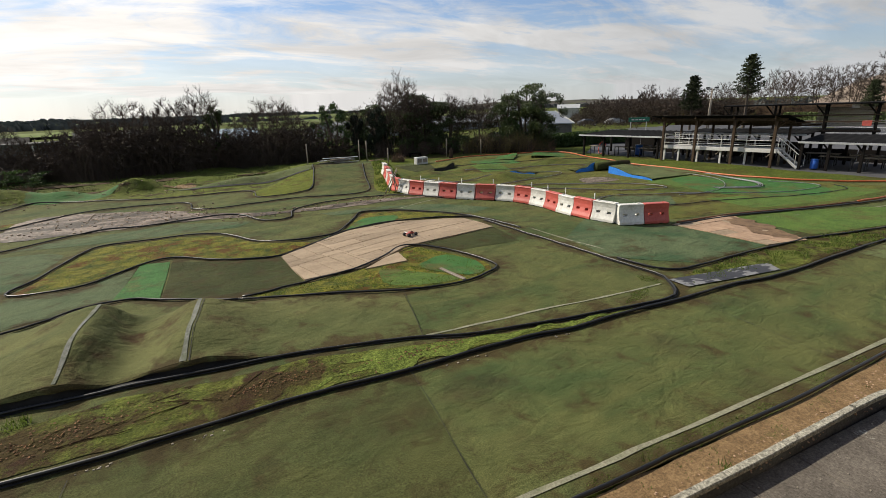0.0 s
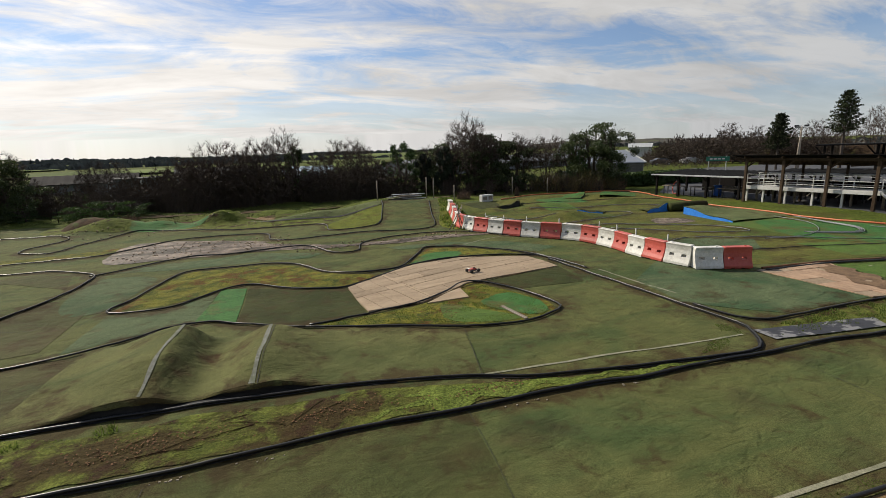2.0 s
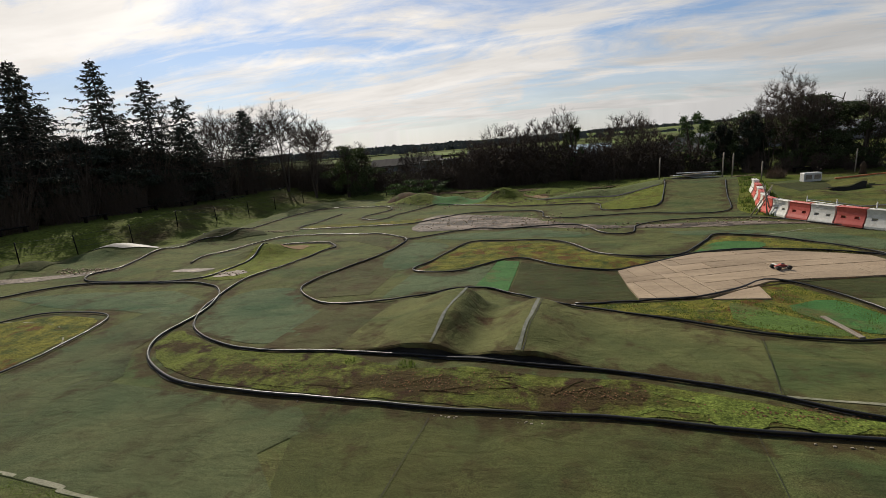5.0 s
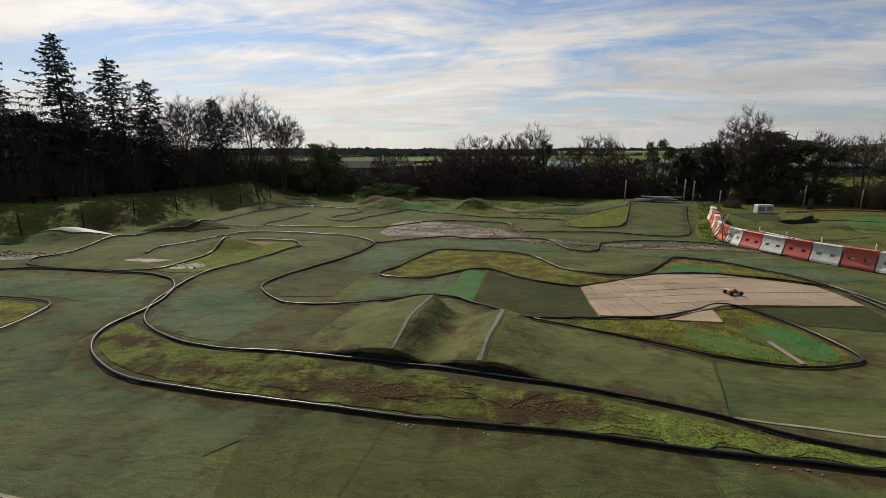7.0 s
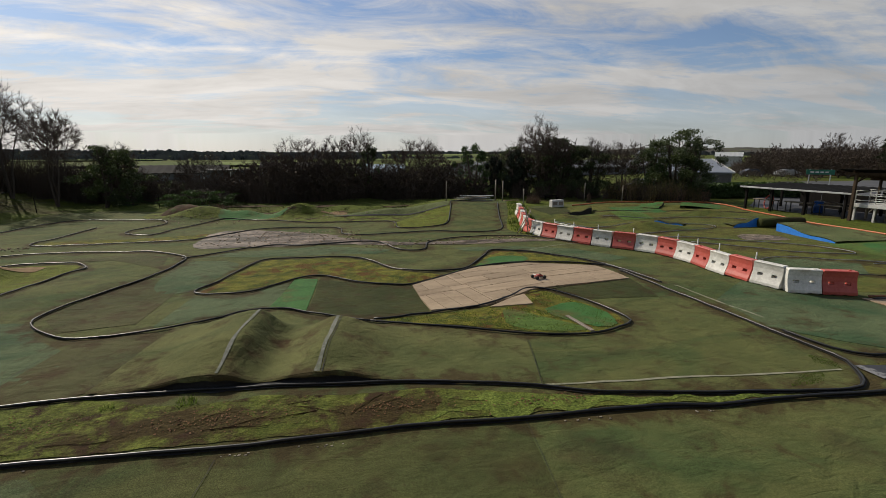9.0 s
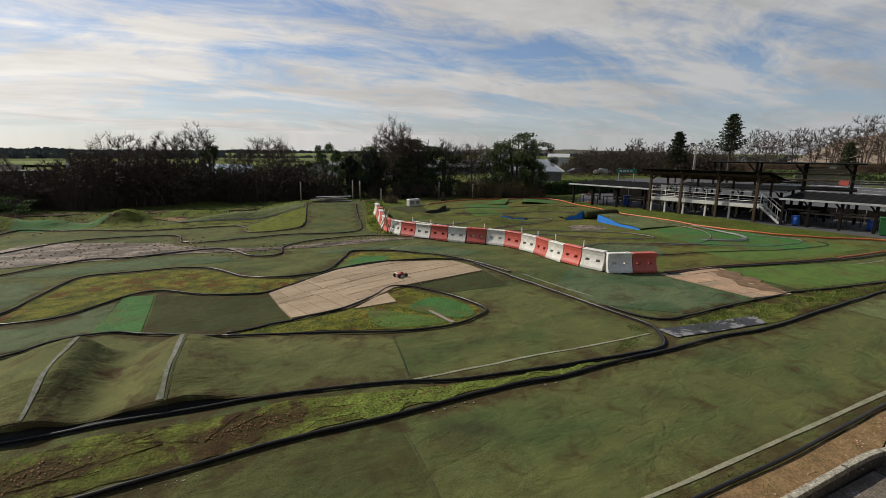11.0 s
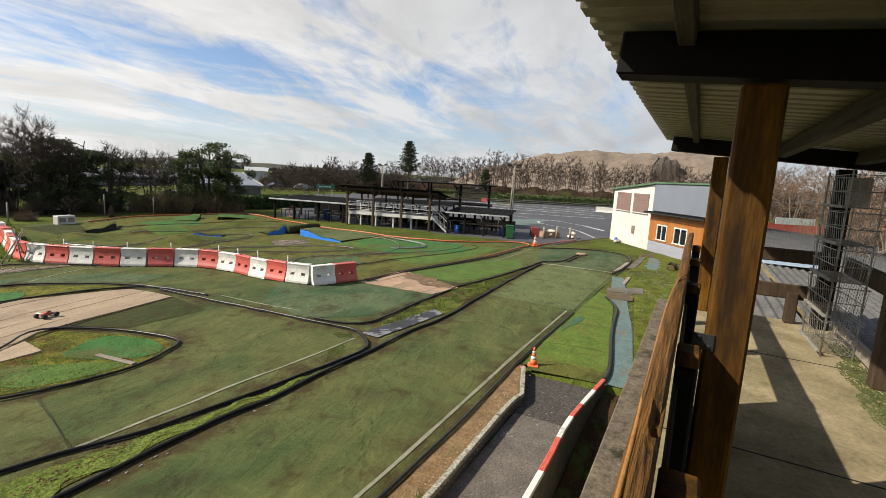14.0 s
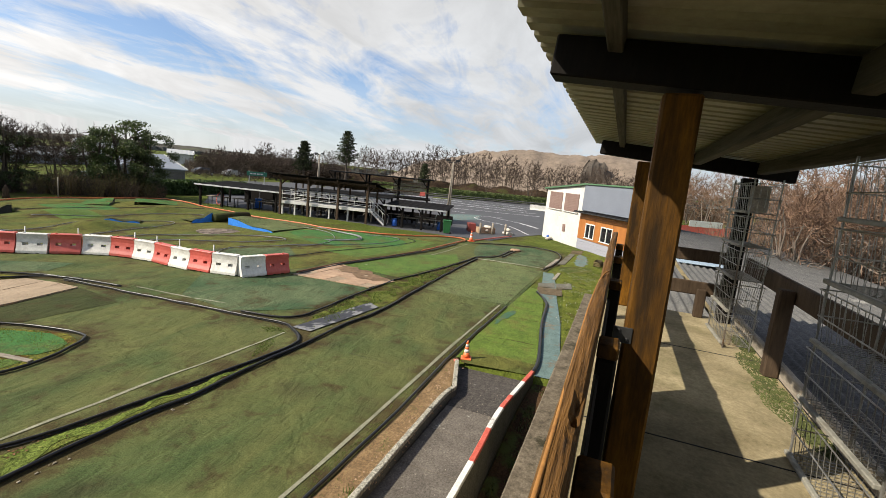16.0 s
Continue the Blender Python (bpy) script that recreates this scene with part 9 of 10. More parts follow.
def slender_tree(seed, high, reach, twig_mat, bark_mat, label, group, branches=70, thin=0.016):
    """A tall leafless tree: one stem, and ascending branches with fine twigs all the way up."""
    rnd = random.Random(seed)
    root = thing("bare_tree", label, "tree", group)
    wood, twigs = Mesh(), Mesh()
    stem = [Vector((0.25 * math.sin(k * 1.3 + seed) * k / 8, 0.25 * math.cos(k * 1.7) * k / 8, high * 0.9 * k / 8 - 0.1)) for k in range(9)]
    wood.tube(stem, [high * 0.014 * (1 - 0.11 * k) for k in range(9)], 6, False)
    for k in range(branches):
        t = 0.12 + 0.86 * (k + rnd.random()) / branches
        i = min(7, int(t * 8))
        p = stem[i].lerp(stem[i + 1], t * 8 - i)
        a, up_ = rnd.uniform(0, 6.28), rnd.uniform(0.7, 1.5)
        d = Vector((math.cos(a), math.sin(a), up_)).normalized()
        L = reach * (1.15 - t) ** 0.7 * rnd.uniform(0.6, 1.2) + high * 0.05
        q = p + d * L * 0.5
        e = q + (d + Vector((0, 0, 0.5))).normalized() * L * 0.5
        (wood if k % 2 else twigs).tube([p, q, e], [thin * 2.4, thin * 1.6, thin * 0.7], 4, False)
        for j in range(6):
            s = rnd.uniform(0.2, 1.0)
            c = p.lerp(q, s * 2) if s < 0.5 else q.lerp(e, s * 2 - 1)
            f = (d + Vector((rnd.uniform(-1, 1), rnd.uniform(-1, 1), rnd.uniform(0, 1)))).normalized()
            l = L * rnd.uniform(0.25, 0.5)
            twigs.twig(c, c + f * l, thin * 1.2)
            for n in range(3):
                c2 = c + f * l * rnd.uniform(0.3, 1.0)
                g = (f + Vector((rnd.uniform(-1, 1), rnd.uniform(-1, 1), rnd.uniform(-0.2, 0.9)))).normalized()
                twigs.twig(c2, c2 + g * l * 0.55, thin * 0.8)
    part("trunk", wood, bark_mat, root)
    part("crown", twigs, twig_mat, root)
    return root


def leaf_cloud(m, c, rx, ry, rz, count, size, rnd, hollow=0.55):
    for _ in range(count):
        d = Vector((rnd.gauss(0, 1), rnd.gauss(0, 1), rnd.gauss(0, 1))).normalized()
        q = hollow + (1 - hollow) * rnd.random()
        bump = 1 + 0.35 * noise.noise((d.x * 2.2 + c[0], d.y * 2.2 + c[1], d.z * 2.2 + c[2]))
        p = Vector((c[0] + d.x * rx * q * bump, c[1] + d.y * ry * q * bump, c[2] + d.z * rz * q * bump))
        u = Vector((rnd.uniform(-1, 1), rnd.uniform(-1, 1), rnd.uniform(-1, 1))).normalized() * size * rnd.uniform(0.6, 1.3)
        v = u.cross(Vector((rnd.uniform(-1, 1), rnd.uniform(-1, 1), rnd.uniform(-1, 1)))).normalized() * size * 0.7
        m.add([p - u, p + v, p + u, p - v], [(0, 1, 2, 3)])


def ivy_tree(seed, high, wide, label, mat=IVY, count=2600, size=0.14):
    """A tree smothered in ivy: stems, limbs and clumps of leaves with gaps."""
    rnd = random.Random(seed)
    root = thing("ivy_tree", label, "tree", "ivy-clad trees")
    wood, leaves = Mesh(), Mesh()
    for k in range(3):
        a = rnd.uniform(0, 6.28)
        tip = Vector((math.cos(a) * wide * 0.3, math.sin(a) * wide * 0.3, high * rnd.uniform(0.75, 0.95)))
        wood.tube([(0, 0, -0.1), tip * 0.4 + Vector((0.2, 0, 0)), tip], [0.16, 0.1, 0.03], 6, False)
        for j in range(6):
            b = tip * rnd.uniform(0.4, 1)
            e = b + Vector((rnd.uniform(-1, 1) * wide * 0.34, rnd.uniform(-1, 1) * wide * 0.34, rnd.uniform(0.1, 1) * high * 0.13))
            wood.tube([b, b.lerp(e, 0.4) + Vector((rnd.uniform(-0.1, 0.1), rnd.uniform(-0.1, 0.1), 0.12)), b.lerp(e, 0.75) + Vector((rnd.uniform(-0.1, 0.1), rnd.uniform(-0.1, 0.1), 0.05)), e], [0.035, 0.022, 0.012, 0.006], 4, False)
            for q in range(5):
                c = b.lerp(e, rnd.uniform(0.5, 1.0))
                wood.tube([c, c + Vector((rnd.uniform(-0.4, 0.4), rnd.uniform(-0.4, 0.4), rnd.uniform(0.05, 0.5)))], [0.009, 0.004], 3, False)
    clumps = 24
    for k in range(clumps):
        a, z = rnd.uniform(0, 6.28), high * (0.10 + 0.78 * k / (clumps - 1))
        q = wide * 0.62 * rnd.random() ** 0.6 * (0.45 + 0.75 * math.sin(3.0 * z / high))
        s = wide * rnd.uniform(0.12, 0.27)
        leaf_cloud(leaves, (math.cos(a) * q, math.sin(a) * q, z), s, s, high * rnd.uniform(0.05, 0.10), int(count * 2.2) // clumps, size * 0.62, rnd, 0.3)
    part("trunk", wood, BARK, root)
    part("crown", leaves, mat, root)
    return root


def spruce(seed, high, wide, label, group="spruces on the bank", droop=0.30):
    """A spruce: uneven whorls of sweeping branches, each hung with short sprays, ragged at the tips."""
    rnd = random.Random(seed)
    root = thing("spruce_tree", label, "tree", group)
    wood, needles = Mesh(), Mesh()
    lean = Vector((rnd.uniform(-0.02, 0.02), rnd.uniform(-0.02, 0.02), 0)) * high
    wood.tube([(0, 0, -0.2), lean * 0.5 + Vector((0, 0, high * 0.5)), lean + Vector((0, 0, high))], [high * 0.016, high * 0.01, 0.012], 7, False)
    count = int(high * 13)
    for k in range(count):
        t = 0.04 + 0.95 * ((k + rnd.random()) / count) ** 0.9
        a = k * 2.4 + rnd.uniform(-0.5, 0.5)
        d, side = Vector((math.cos(a), math.sin(a), 0)), Vector((-math.sin(a), math.cos(a), 0))
        L = wide * (1 - t) ** 0.78 * rnd.choice((0.45, 0.7, 0.9, 1.1, 1.35)) * rnd.uniform(0.85, 1.1) + 0.16
        o = lean * t + Vector((0, 0, high * t))
        fall = droop * (1.25 - t) * rnd.uniform(0.5, 1.3)
        pts = [o + d * L * q + Vector((0, 0, L * (0.10 * q - fall * 2.0 * q * (1 - 0.62 * q)))) for q in (0, 0.35, 0.7, 1.0)]
        wood.tube(pts, [0.035, 0.022, 0.013, 0.005], 3, False)
        for j in range(int(12 + 20 * L / max(1.0, wide) * 1.6)):
            s = rnd.random() ** 0.8 * 2.999
            i = int(s)
            c = pts[i].lerp(pts[i + 1], s - i)
            q = s / 3
            l = (0.16 + 0.42 * (1 - q) * min(1, L)) * rnd.uniform(0.7, 1.3)
            f = (side * rnd.choice((-1, 1)) * rnd.uniform(0.4, 1) + d * rnd.uniform(0.2, 0.9) + Vector((0, 0, rnd.uniform(-0.8, 0.35)))).normalized()
            w = f.cross(Vector((rnd.uniform(-1, 1), rnd.uniform(-1, 1), rnd.uniform(-1, 1)))).normalized() * 0.036
            needles.add([c - w * 0.6, c + f * l * 0.35 + w * 1.5, c + f * l * 0.5 - w * 1.5, c + f * l], [(0, 1, 3), (0, 3, 2)])
            e = c + f * l * 0.45
            g = (f + side * rnd.uniform(-1, 1) + Vector((0, 0, rnd.uniform(-0.9, 0.1)))).normalized() * l * 0.7
            needles.add([e - w, e + w, e + g], [(0, 1, 2)])
    for k in range(10):
        z, a = high * rnd.uniform(0.93, 1.0), rnd.uniform(0, 6.28)
        p = lean + Vector((0, 0, z))
        needles.add([p, p + Vector((0.03, 0.03, 0.02)), p + Vector((math.cos(a) * 0.16, math.sin(a) * 0.16, 0.2))], [(0, 1, 2)])
    part("trunk", wood, BARK, root)
    part("crown", needles, NEEDLES, root)
    return root


def bush(seed, high, wide, mat, label, count=420):
    """A leafless thicket: many stems from the ground."""
    rnd = random.Random(seed)
    root = thing("thicket", label, "bush", "thickets")
    m, fine = Mesh(), Mesh()
    for k in range(count):
        a, q = rnd.uniform(0, 6.28), wide * 0.5 * math.sqrt(rnd.random())
        b = Vector((q * math.cos(a), q * math.sin(a) * 0.7, -0.05))
        t = high * rnd.uniform(0.35, 1.0) * (1 - 0.35 * (q / (wide * 0.5)) ** 2)
        e = b + Vector((rnd.uniform(-0.4, 0.4) * t, rnd.uniform(-0.4, 0.4) * t, t))
        (m if k % 3 == 0 else fine).tube([b, b.lerp(e, 0.5) + Vector((rnd.uniform(-0.15, 0.15), rnd.uniform(-0.15, 0.15), 0)), e], [0.022, 0.014, 0.006] if k % 3 == 0 else [0.012, 0.009, 0.005], 3, False)
        for j in range(3):
            c = b.lerp(e, rnd.uniform(0.4, 1))
            f = c + Vector((rnd.uniform(-1, 1), rnd.uniform(-1, 1), rnd.uniform(0, 1))) * 0.35
            fine.twig(c, f, 0.010)
    part("trunk", m, BARK, root)
    part("crown", fine, mat, root)
    return root


def crown_tree(seed, high, wide, twig_mat, bark_mat, label, group, stems=3, low=0.22, branches=230, thin=0.012, twiggy=7, reach=1.7):
    """A leafless tree with a rounded crown: branches that reach from the nearest limb, each ending in fine crooked twigs."""
    rnd = random.Random(seed)
    root = thing("bare_tree", label, "tree", group)
    wood, twigs = Mesh(), Mesh()
    jit = lambda q: Vector((rnd.uniform(-q, q), rnd.uniform(-q, q), rnd.uniform(-q, q)))
    nodes = []
    for k in range(stems):
        a = 6.283 * (k + rnd.random() * 0.6) / stems
        foot = Vector((0.04 * math.cos(a), 0.04 * math.sin(a), -0.1))
        tip = Vector((math.cos(a) * wide * 0.17, math.sin(a) * wide * 0.17, high * rnd.uniform(0.5, 0.66)))
        pts = [foot.lerp(tip, t) + jit(0.03 * high * t) for t in (0, 0.25, 0.5, 0.75, 1.0)]
        wood.tube(pts, [high * 0.015 / stems ** 0.3 * (1 - 0.17 * i) for i in range(5)], 6, False)
        nodes += [pts[i].lerp(pts[i + 1], t) for i in range(1, 4) for t in (0.0, 0.5)] + [pts[-1]]
    mid, up_ = high * (low + 1) / 2, high * (1 - low) / 2
    targets = []
    for k in range(branches):
        d = Vector((rnd.gauss(0, 1), rnd.gauss(0, 1), rnd.gauss(0.25, 1))).normalized()
        q = rnd.random() ** 0.45 * (1 + 0.22 * noise.noise((d.x * 1.7, d.y * 1.7, d.z * 1.7 + seed)))
        targets.append(Vector((d.x * wide * 0.5 * q, d.y * wide * 0.5 * q, mid + d.z * up_ * q * 0.93)))
    targets.sort(key=lambda p: p.length_squared + (p.z - mid) ** 2)
    for p in targets:
        near = min(nodes, key=lambda n: (n - p).length_squared + (4.0 if n.z > p.z + 0.3 else 0.0))
        span = p - near
        bow = Vector((0, 0, -0.10 * span.length)) + jit(0.10 * span.length)
        pts = [near, near + span * 0.35 + bow, near + span * 0.7 + bow * 0.7 + jit(0.06 * span.length), p]
        r = min(0.05, 0.016 * span.length + thin)
        (wood if span.length > 0.9 else twigs).tube(pts, [r, r * 0.8, r * 0.6, thin], 3, False)
        nodes += [pts[1], pts[2], p]
        out_ = (p - Vector((0, 0, mid * 0.8))).normalized()
        for j in range(twiggy):
            c = pts[1].lerp(p, rnd.random()) if j else p
            f = (out_ * 0.9 + jit(0.7) + Vector((0, 0, 0.2))).normalized()
            l = rnd.uniform(0.06, 0.14) * high ** 0.6 * reach
            m1 = c + f * l * 0.5 + jit(0.12 * l)
            e = m1 + (f + jit(0.7)).normalized() * l * 0.5
            twigs.twig(c, e, thin * 1.0)
            g = (f + jit(1.0)).normalized()
            twigs.twig(c.lerp(e, 0.45), m1 + g * l * 0.5, thin * 0.65)
    part("trunk", wood, bark_mat, root)
    part("crown", twigs, twig_mat, root)
    return root


def pine(seed, high, wide, label, bare=0.12):
    """A pine: a trunk, ascending limbs and separate flat clumps of needles."""
    rnd = random.Random(seed)
    root = thing("pine_tree", label, "tree", "roadside pines")
    wood, needles = Mesh(), Mesh()
    wood.tube([(0, 0, -0.2), (0.1, 0.1, high * 0.5), (0.0, 0.15, high * 0.97)], [high * 0.022, high * 0.015, 0.03], 7, False)
    count = 74
    for k in range(count):
        t = bare + (0.98 - bare) * (k + rnd.random()) / count
        a, q = k * 2.4 + rnd.uniform(-0.4, 0.4), (t - bare) / (1 - bare)
        L = wide * 0.5 * (1.02 - q) ** 0.62 * rnd.uniform(0.55, 1.05) * (0.75 + 0.25 * min(1, q * 6))
        o = Vector((0.05, 0.1, high * t))
        e = o + Vector((math.cos(a) * L, math.sin(a) * L, 0.22 * L))
        wood.tube([o, o.lerp(e, 0.5) - Vector((0, 0, 0.05 * L)), e], [0.06, 0.04, 0.02], 4, False)
        for c, s in ((e, 0.42), (o.lerp(e, 0.66), 0.36), (o.lerp(e, 0.3), 0.28)):
            leaf_cloud(needles, c, s * rnd.uniform(0.7, 1.2), s * rnd.uniform(0.7, 1.2), s * 0.5, 34, 0.10, rnd, 0.1)
    part("trunk", wood, BARK, root)
    part("crown", needles, PINE, root)
    return root


def plant(ob, spots, first=True):
    """Sets a tree at its first spot, and copies at the others: x, y, size, turn."""
    for k, (x, y, s, a) in enumerate(spots):
        mm = pose(x, y, h(x, y) - 0.02, 0, 0, a) @ Matrix.Diagonal((s, s, s, 1))
        if k == 0:
            ob.matrix_basis = mm
        else:
            copy_thing(ob, mm)


# spruces on the left bank
plant(spruce(1, 11.2, 4.3, "tall dark spruce on the grass bank"), [(-32.4, 30.2, 1.0, 0), (-35.1, 26.7, 0.98, 60), (-36.4, 24.0, 0.9, 150), (-40, 32, 0.8, 80), (-39.5, 39, 0.75, 70), (-35.4, 27.0, 0.62, 99), (-36, 19.5, 0.8, 140), (-37.5, 22.0, 0.95, 40), (-38.6, 29.0, 1.0, 210)])
plant(spruce(2, 9.9, 4.1, "broad dark spruce on the grass bank"), [(-30.4, 32.2, 1.0, 0), (-33.8, 25.8, 0.62, 120), (-36.5, 35.5, 0.7, 60), (-35.6, 41, 0.7, 30), (-38.4, 27.6, 0.8, 10)])
plant(spruce(3, 8.4, 3.7, "dark spruce leaning over the bank"), [(-28.6, 33.9, 1.0, 0), (-27.4, 40.3, 0.92, 60), (-33.2, 23.2, 0.72, 20), (-34.0, 29.0, 0.7, 150), (-30.8, 37.4, 0.66, 100), (-34.2, 20.2, 0.75, 70), (-34.6, 17.0, 0.9, 300)])

# the hedgerow along the boundary: height of the thicket from left to right
K1 = crown_tree(61, 6.2, 5.2, TWIG, BARK, "round-headed bare tree in the hedgerow", "bare trees")
K2 = crown_tree(62, 6.2, 3.8, TWIG, BARK, "bare many-stemmed tree in the hedgerow", "bare trees", stems=5)
K3 = crown_tree(63, 8.6, 4.4, TWIG, BARK, "tall bare tree with fine ascending twigs", "bare trees", low=0.34)
K4 = crown_tree(64, 3.2, 3.4, TWIG, BARK, "low tangled bare shrub in the hedgerow", "bare shrubs", stems=7, low=0.06, branches=180, thin=0.026, twiggy=4, reach=1.15)
G_ = slender_tree(18, 9.5, 2.0, TWIG, BARK, "slender bare tree on the bank", "bare trees", 60, 0.014)
F_ = crown_tree(68, 7.6, 6.4, TWIG_RED, BARK_PALE, "pale-barked bare tree with reddish twigs behind the roofs", "bare garden trees", low=0.12, branches=200, thin=0.015, twiggy=5, reach=1.7)
F2 = bare_tree(16, 8.0, 0.75, TWIG_RED, BARK_PALE, "crooked pale-barked bare tree behind the roofs", 5, start=0.2, thin=0.006, fork=3, group="bare garden trees")
rnd = random.Random(21)
plant(K1, [(-3.9, 46.4, 0.98, 0), (18.6, 44.4, 1.06, 45), (27.6, 42.2, 0.95, 15), (7.6, 46.6, 1.0, 130), (5.8, 48.2, 0.82, 250), (-12.3, 46.0, 0.78, 60), (26.4, 44.6, 0.88, 20), (30.2, 41.6, 0.84, 90), (-29.0, 39.2, 1.25, 200), (19.2, 46.4, 0.9, 310), (-6.6, 49.0, 0.8, 170), (-20.4, 47.0, 0.85, 70)])
plant(K2, [(-0.4, 46.2, 0.97, 0), (20.4, 43.8, 1.05, 100), (25.4, 43.6, 0.98, 60), (9.2, 47.8, 0.92, 70), (-1.8, 48.4, 0.86, 200), (23.8, 46.8, 0.92, 140), (28.6, 43.4, 0.86, 280), (33.6, 40.2, 0.76, 30), (21.9, 44.4, 0.96, 110), (16.0, 47.6, 0.82, 220), (-14.4, 48.8, 0.66, 40), (-18.4, 44.8, 0.88, 190)])
plant(K3, [(-24.6, 41.6, 1.0, 0), (-22.4, 43.0, 0.93, 80), (-26.4, 44.0, 0.9, 160), (-28.2, 42.0, 0.95, 300), (20.4, 46.0, 0.95, 40), (1.8, 47.0, 0.80, 120), (-23.6, 46.6, 0.85, 220), (-30.6, 40.6, 0.95, 10)])
low_hedge = lambda x: float(np.interp(x, [-26, -20, -16, -11, -8, -6, -3, 2, 3.6, 5.2, 8, 10.4, 11.4, 13, 20, 30, 36], [3.6, 3.4, 2.7, 3.4, 3.9, 4.6, 4.7, 4.3, 3.3, 4.3, 4.8, 4.2, 3.3, 2.4, 1.7, 1.6, 1.5]))
spots = []
for row, y0 in enumerate((44.9, 46.6, 48.4)):
    for x in np.arange(-25, 31, 1.7):
        y = y0 + rnd.uniform(-0.6, 0.6) - (0.45 * (x - 14) if x > 14 else 0) + (0.25 * (-14 - x) if x < -14 else 0)
        spots.append((float(x) + rnd.uniform(-0.5, 0.5), y, low_hedge(x) / 3.2 * rnd.uniform(0.62, 1.02), rnd.uniform(0, 360)))
spots += [((92 + 3 * (k % 3)) * math.cos(radians(39 + 0.55 * k)), (92 + 3 * (k % 3)) * math.sin(radians(39 + 0.55 * k)), rnd.uniform(0.4, 0.6), rnd.uniform(0, 360)) for k in range(14)]
plant(K4, spots)
T1 = bush(41, 2.6, 3.6, TWIG, "dense brown leafless thicket along the boundary", 240)
edge = lambda x: 45.4 + rnd.uniform(-0.8, 2.4) - (0.45 * (x - 14) if x > 14 else 0) + (0.25 * (-14 - x) if x < -14 else 0)
plant(T1, [(-13, 46.4, 0.9, 0)] + [(float(x), edge(x), low_hedge(x) / 3.0 * rnd.uniform(0.6, 1.0), rnd.uniform(0, 360)) for x in np.arange(-26, 30, 1.0)])
H_ = slender_tree(19, 5.0, 2.4, TWIG, BARK, "low bushy bare tree in the hedgerow", "bare trees", 60, 0.018)
plant(H_, [(-18, 48, 0.6, 0)] + [(float(x) + rnd.uniform(-0.5, 0.5), edge(x) + 1.4, low_hedge(x) / 5.0 * rnd.uniform(0.75, 1.12), rnd.uniform(0, 360)) for x in np.arange(-24, 30, 1.1)])
plant(ivy_tree(31, 6.6, 3.9, "dark ivy-clad tree in the hedgerow"), [(22.4, 45.0, 0.98, 0), (24.6, 43.6, 0.86, 10), (31.4, 38.8, 1.1, 160), (-19.2, 43.6, 0.86, 30), (-17.8, 44.2, 0.80, 200), (29.6, 40.6, 0.92, 260), (17.6, 46.6, 0.78, 20), (20.0, 44.6, 0.82, 300), (23.2, 45.8, 1.02, 50), (18.8, 47.4, 0.86, 120), (32.4, 38.2, 0.95, 230), (21.2, 46.4, 0.9, 340), (15.6, 46.6, 0.74, 80)])
plant(ivy_tree(33, 5.8, 2.6, "leafy green evergreen in the hedgerow", HEDGE, 2600, 0.13), [(13.1, 46.4, 0.98, 0), (30.0, 39.6, 0.76, 100)])
plant(ivy_tree(39, 5.4, 1.5, "narrow ivy-smothered trunk in the hedgerow", IVY, 2200, 0.12), [(2.6, 46.2, 1.02, 0), (32.6, 38.2, 1.15, 70)])
plant(ivy_tree(40, 5.2, 1.5, "dense dark columnar evergreen in the hedgerow", NEEDLES, 5200, 0.13), [(17.0, 44.6, 0.98, 0), (15.2, 45.6, 0.86, 90), (18.2, 45.4, 0.84, 210)])
plant(ivy_tree(38, 3.4, 3.2, "low dark evergreen bush in the hedgerow", IVY, 1800, 0.13), [(-14.6, 47.4, 0.62, 0), (22.4, 43.0, 0.95, 40), (24.4, 42.0, 0.9, 150), (20.4, 43.8, 0.95, 260), (26.0, 41.2, 0.85, 330), (5.4, 48.4, 0.8, 60), (9.8, 47.2, 0.7, 300), (23.0, 42.6, 0.8, 10), (27.4, 40.8, 0.75, 120), (15.0, 44.2, 0.7, 240), (32.8, 37.4, 0.7, 30)])
TO = bush(44, 2.3, 2.2, TWIG_OLIVE, "yellowish-brown twiggy bush before the hedgerow", 300)
plant(TO, [(27.0, 39.9, 1.05, 0), (28.4, 38.9, 0.9, 80), (30.0, 37.9, 1.1, 150), (25.8, 41.0, 0.8, 220), (31.6, 36.8, 0.7, 300)])
T2 = bush(42, 2.4, 3.2, TWIG_RED, "reddish leafless thicket along the boundary")
plant(T2, [(27.6, 40.2, 0.95, 0), (30.4, 38.0, 0.8, 90), (32.8, 37.4, 0.7, 10), (16.6, 38.4, 0.42, 0), (-8.8, 36.2, 0.4, 20)])
plant(G_, [(-31, 34, 0.9, 0), (-33, 31, 0.9, 70), (-26.2, 50, 0.85, 140)])
plant(ivy_tree(34, 1.6, 3.4, "green bramble heap on the mound", HEDGE, 1800, 0.1), [(-11.6, 41.4, 1.0, 0), (-9.8, 42.0, 0.7, 80), (-13.4, 42.0, 0.6, 200), (11.8, 39.6, 0.4, 10), (-17.2, 43.6, 0.5, 300)])
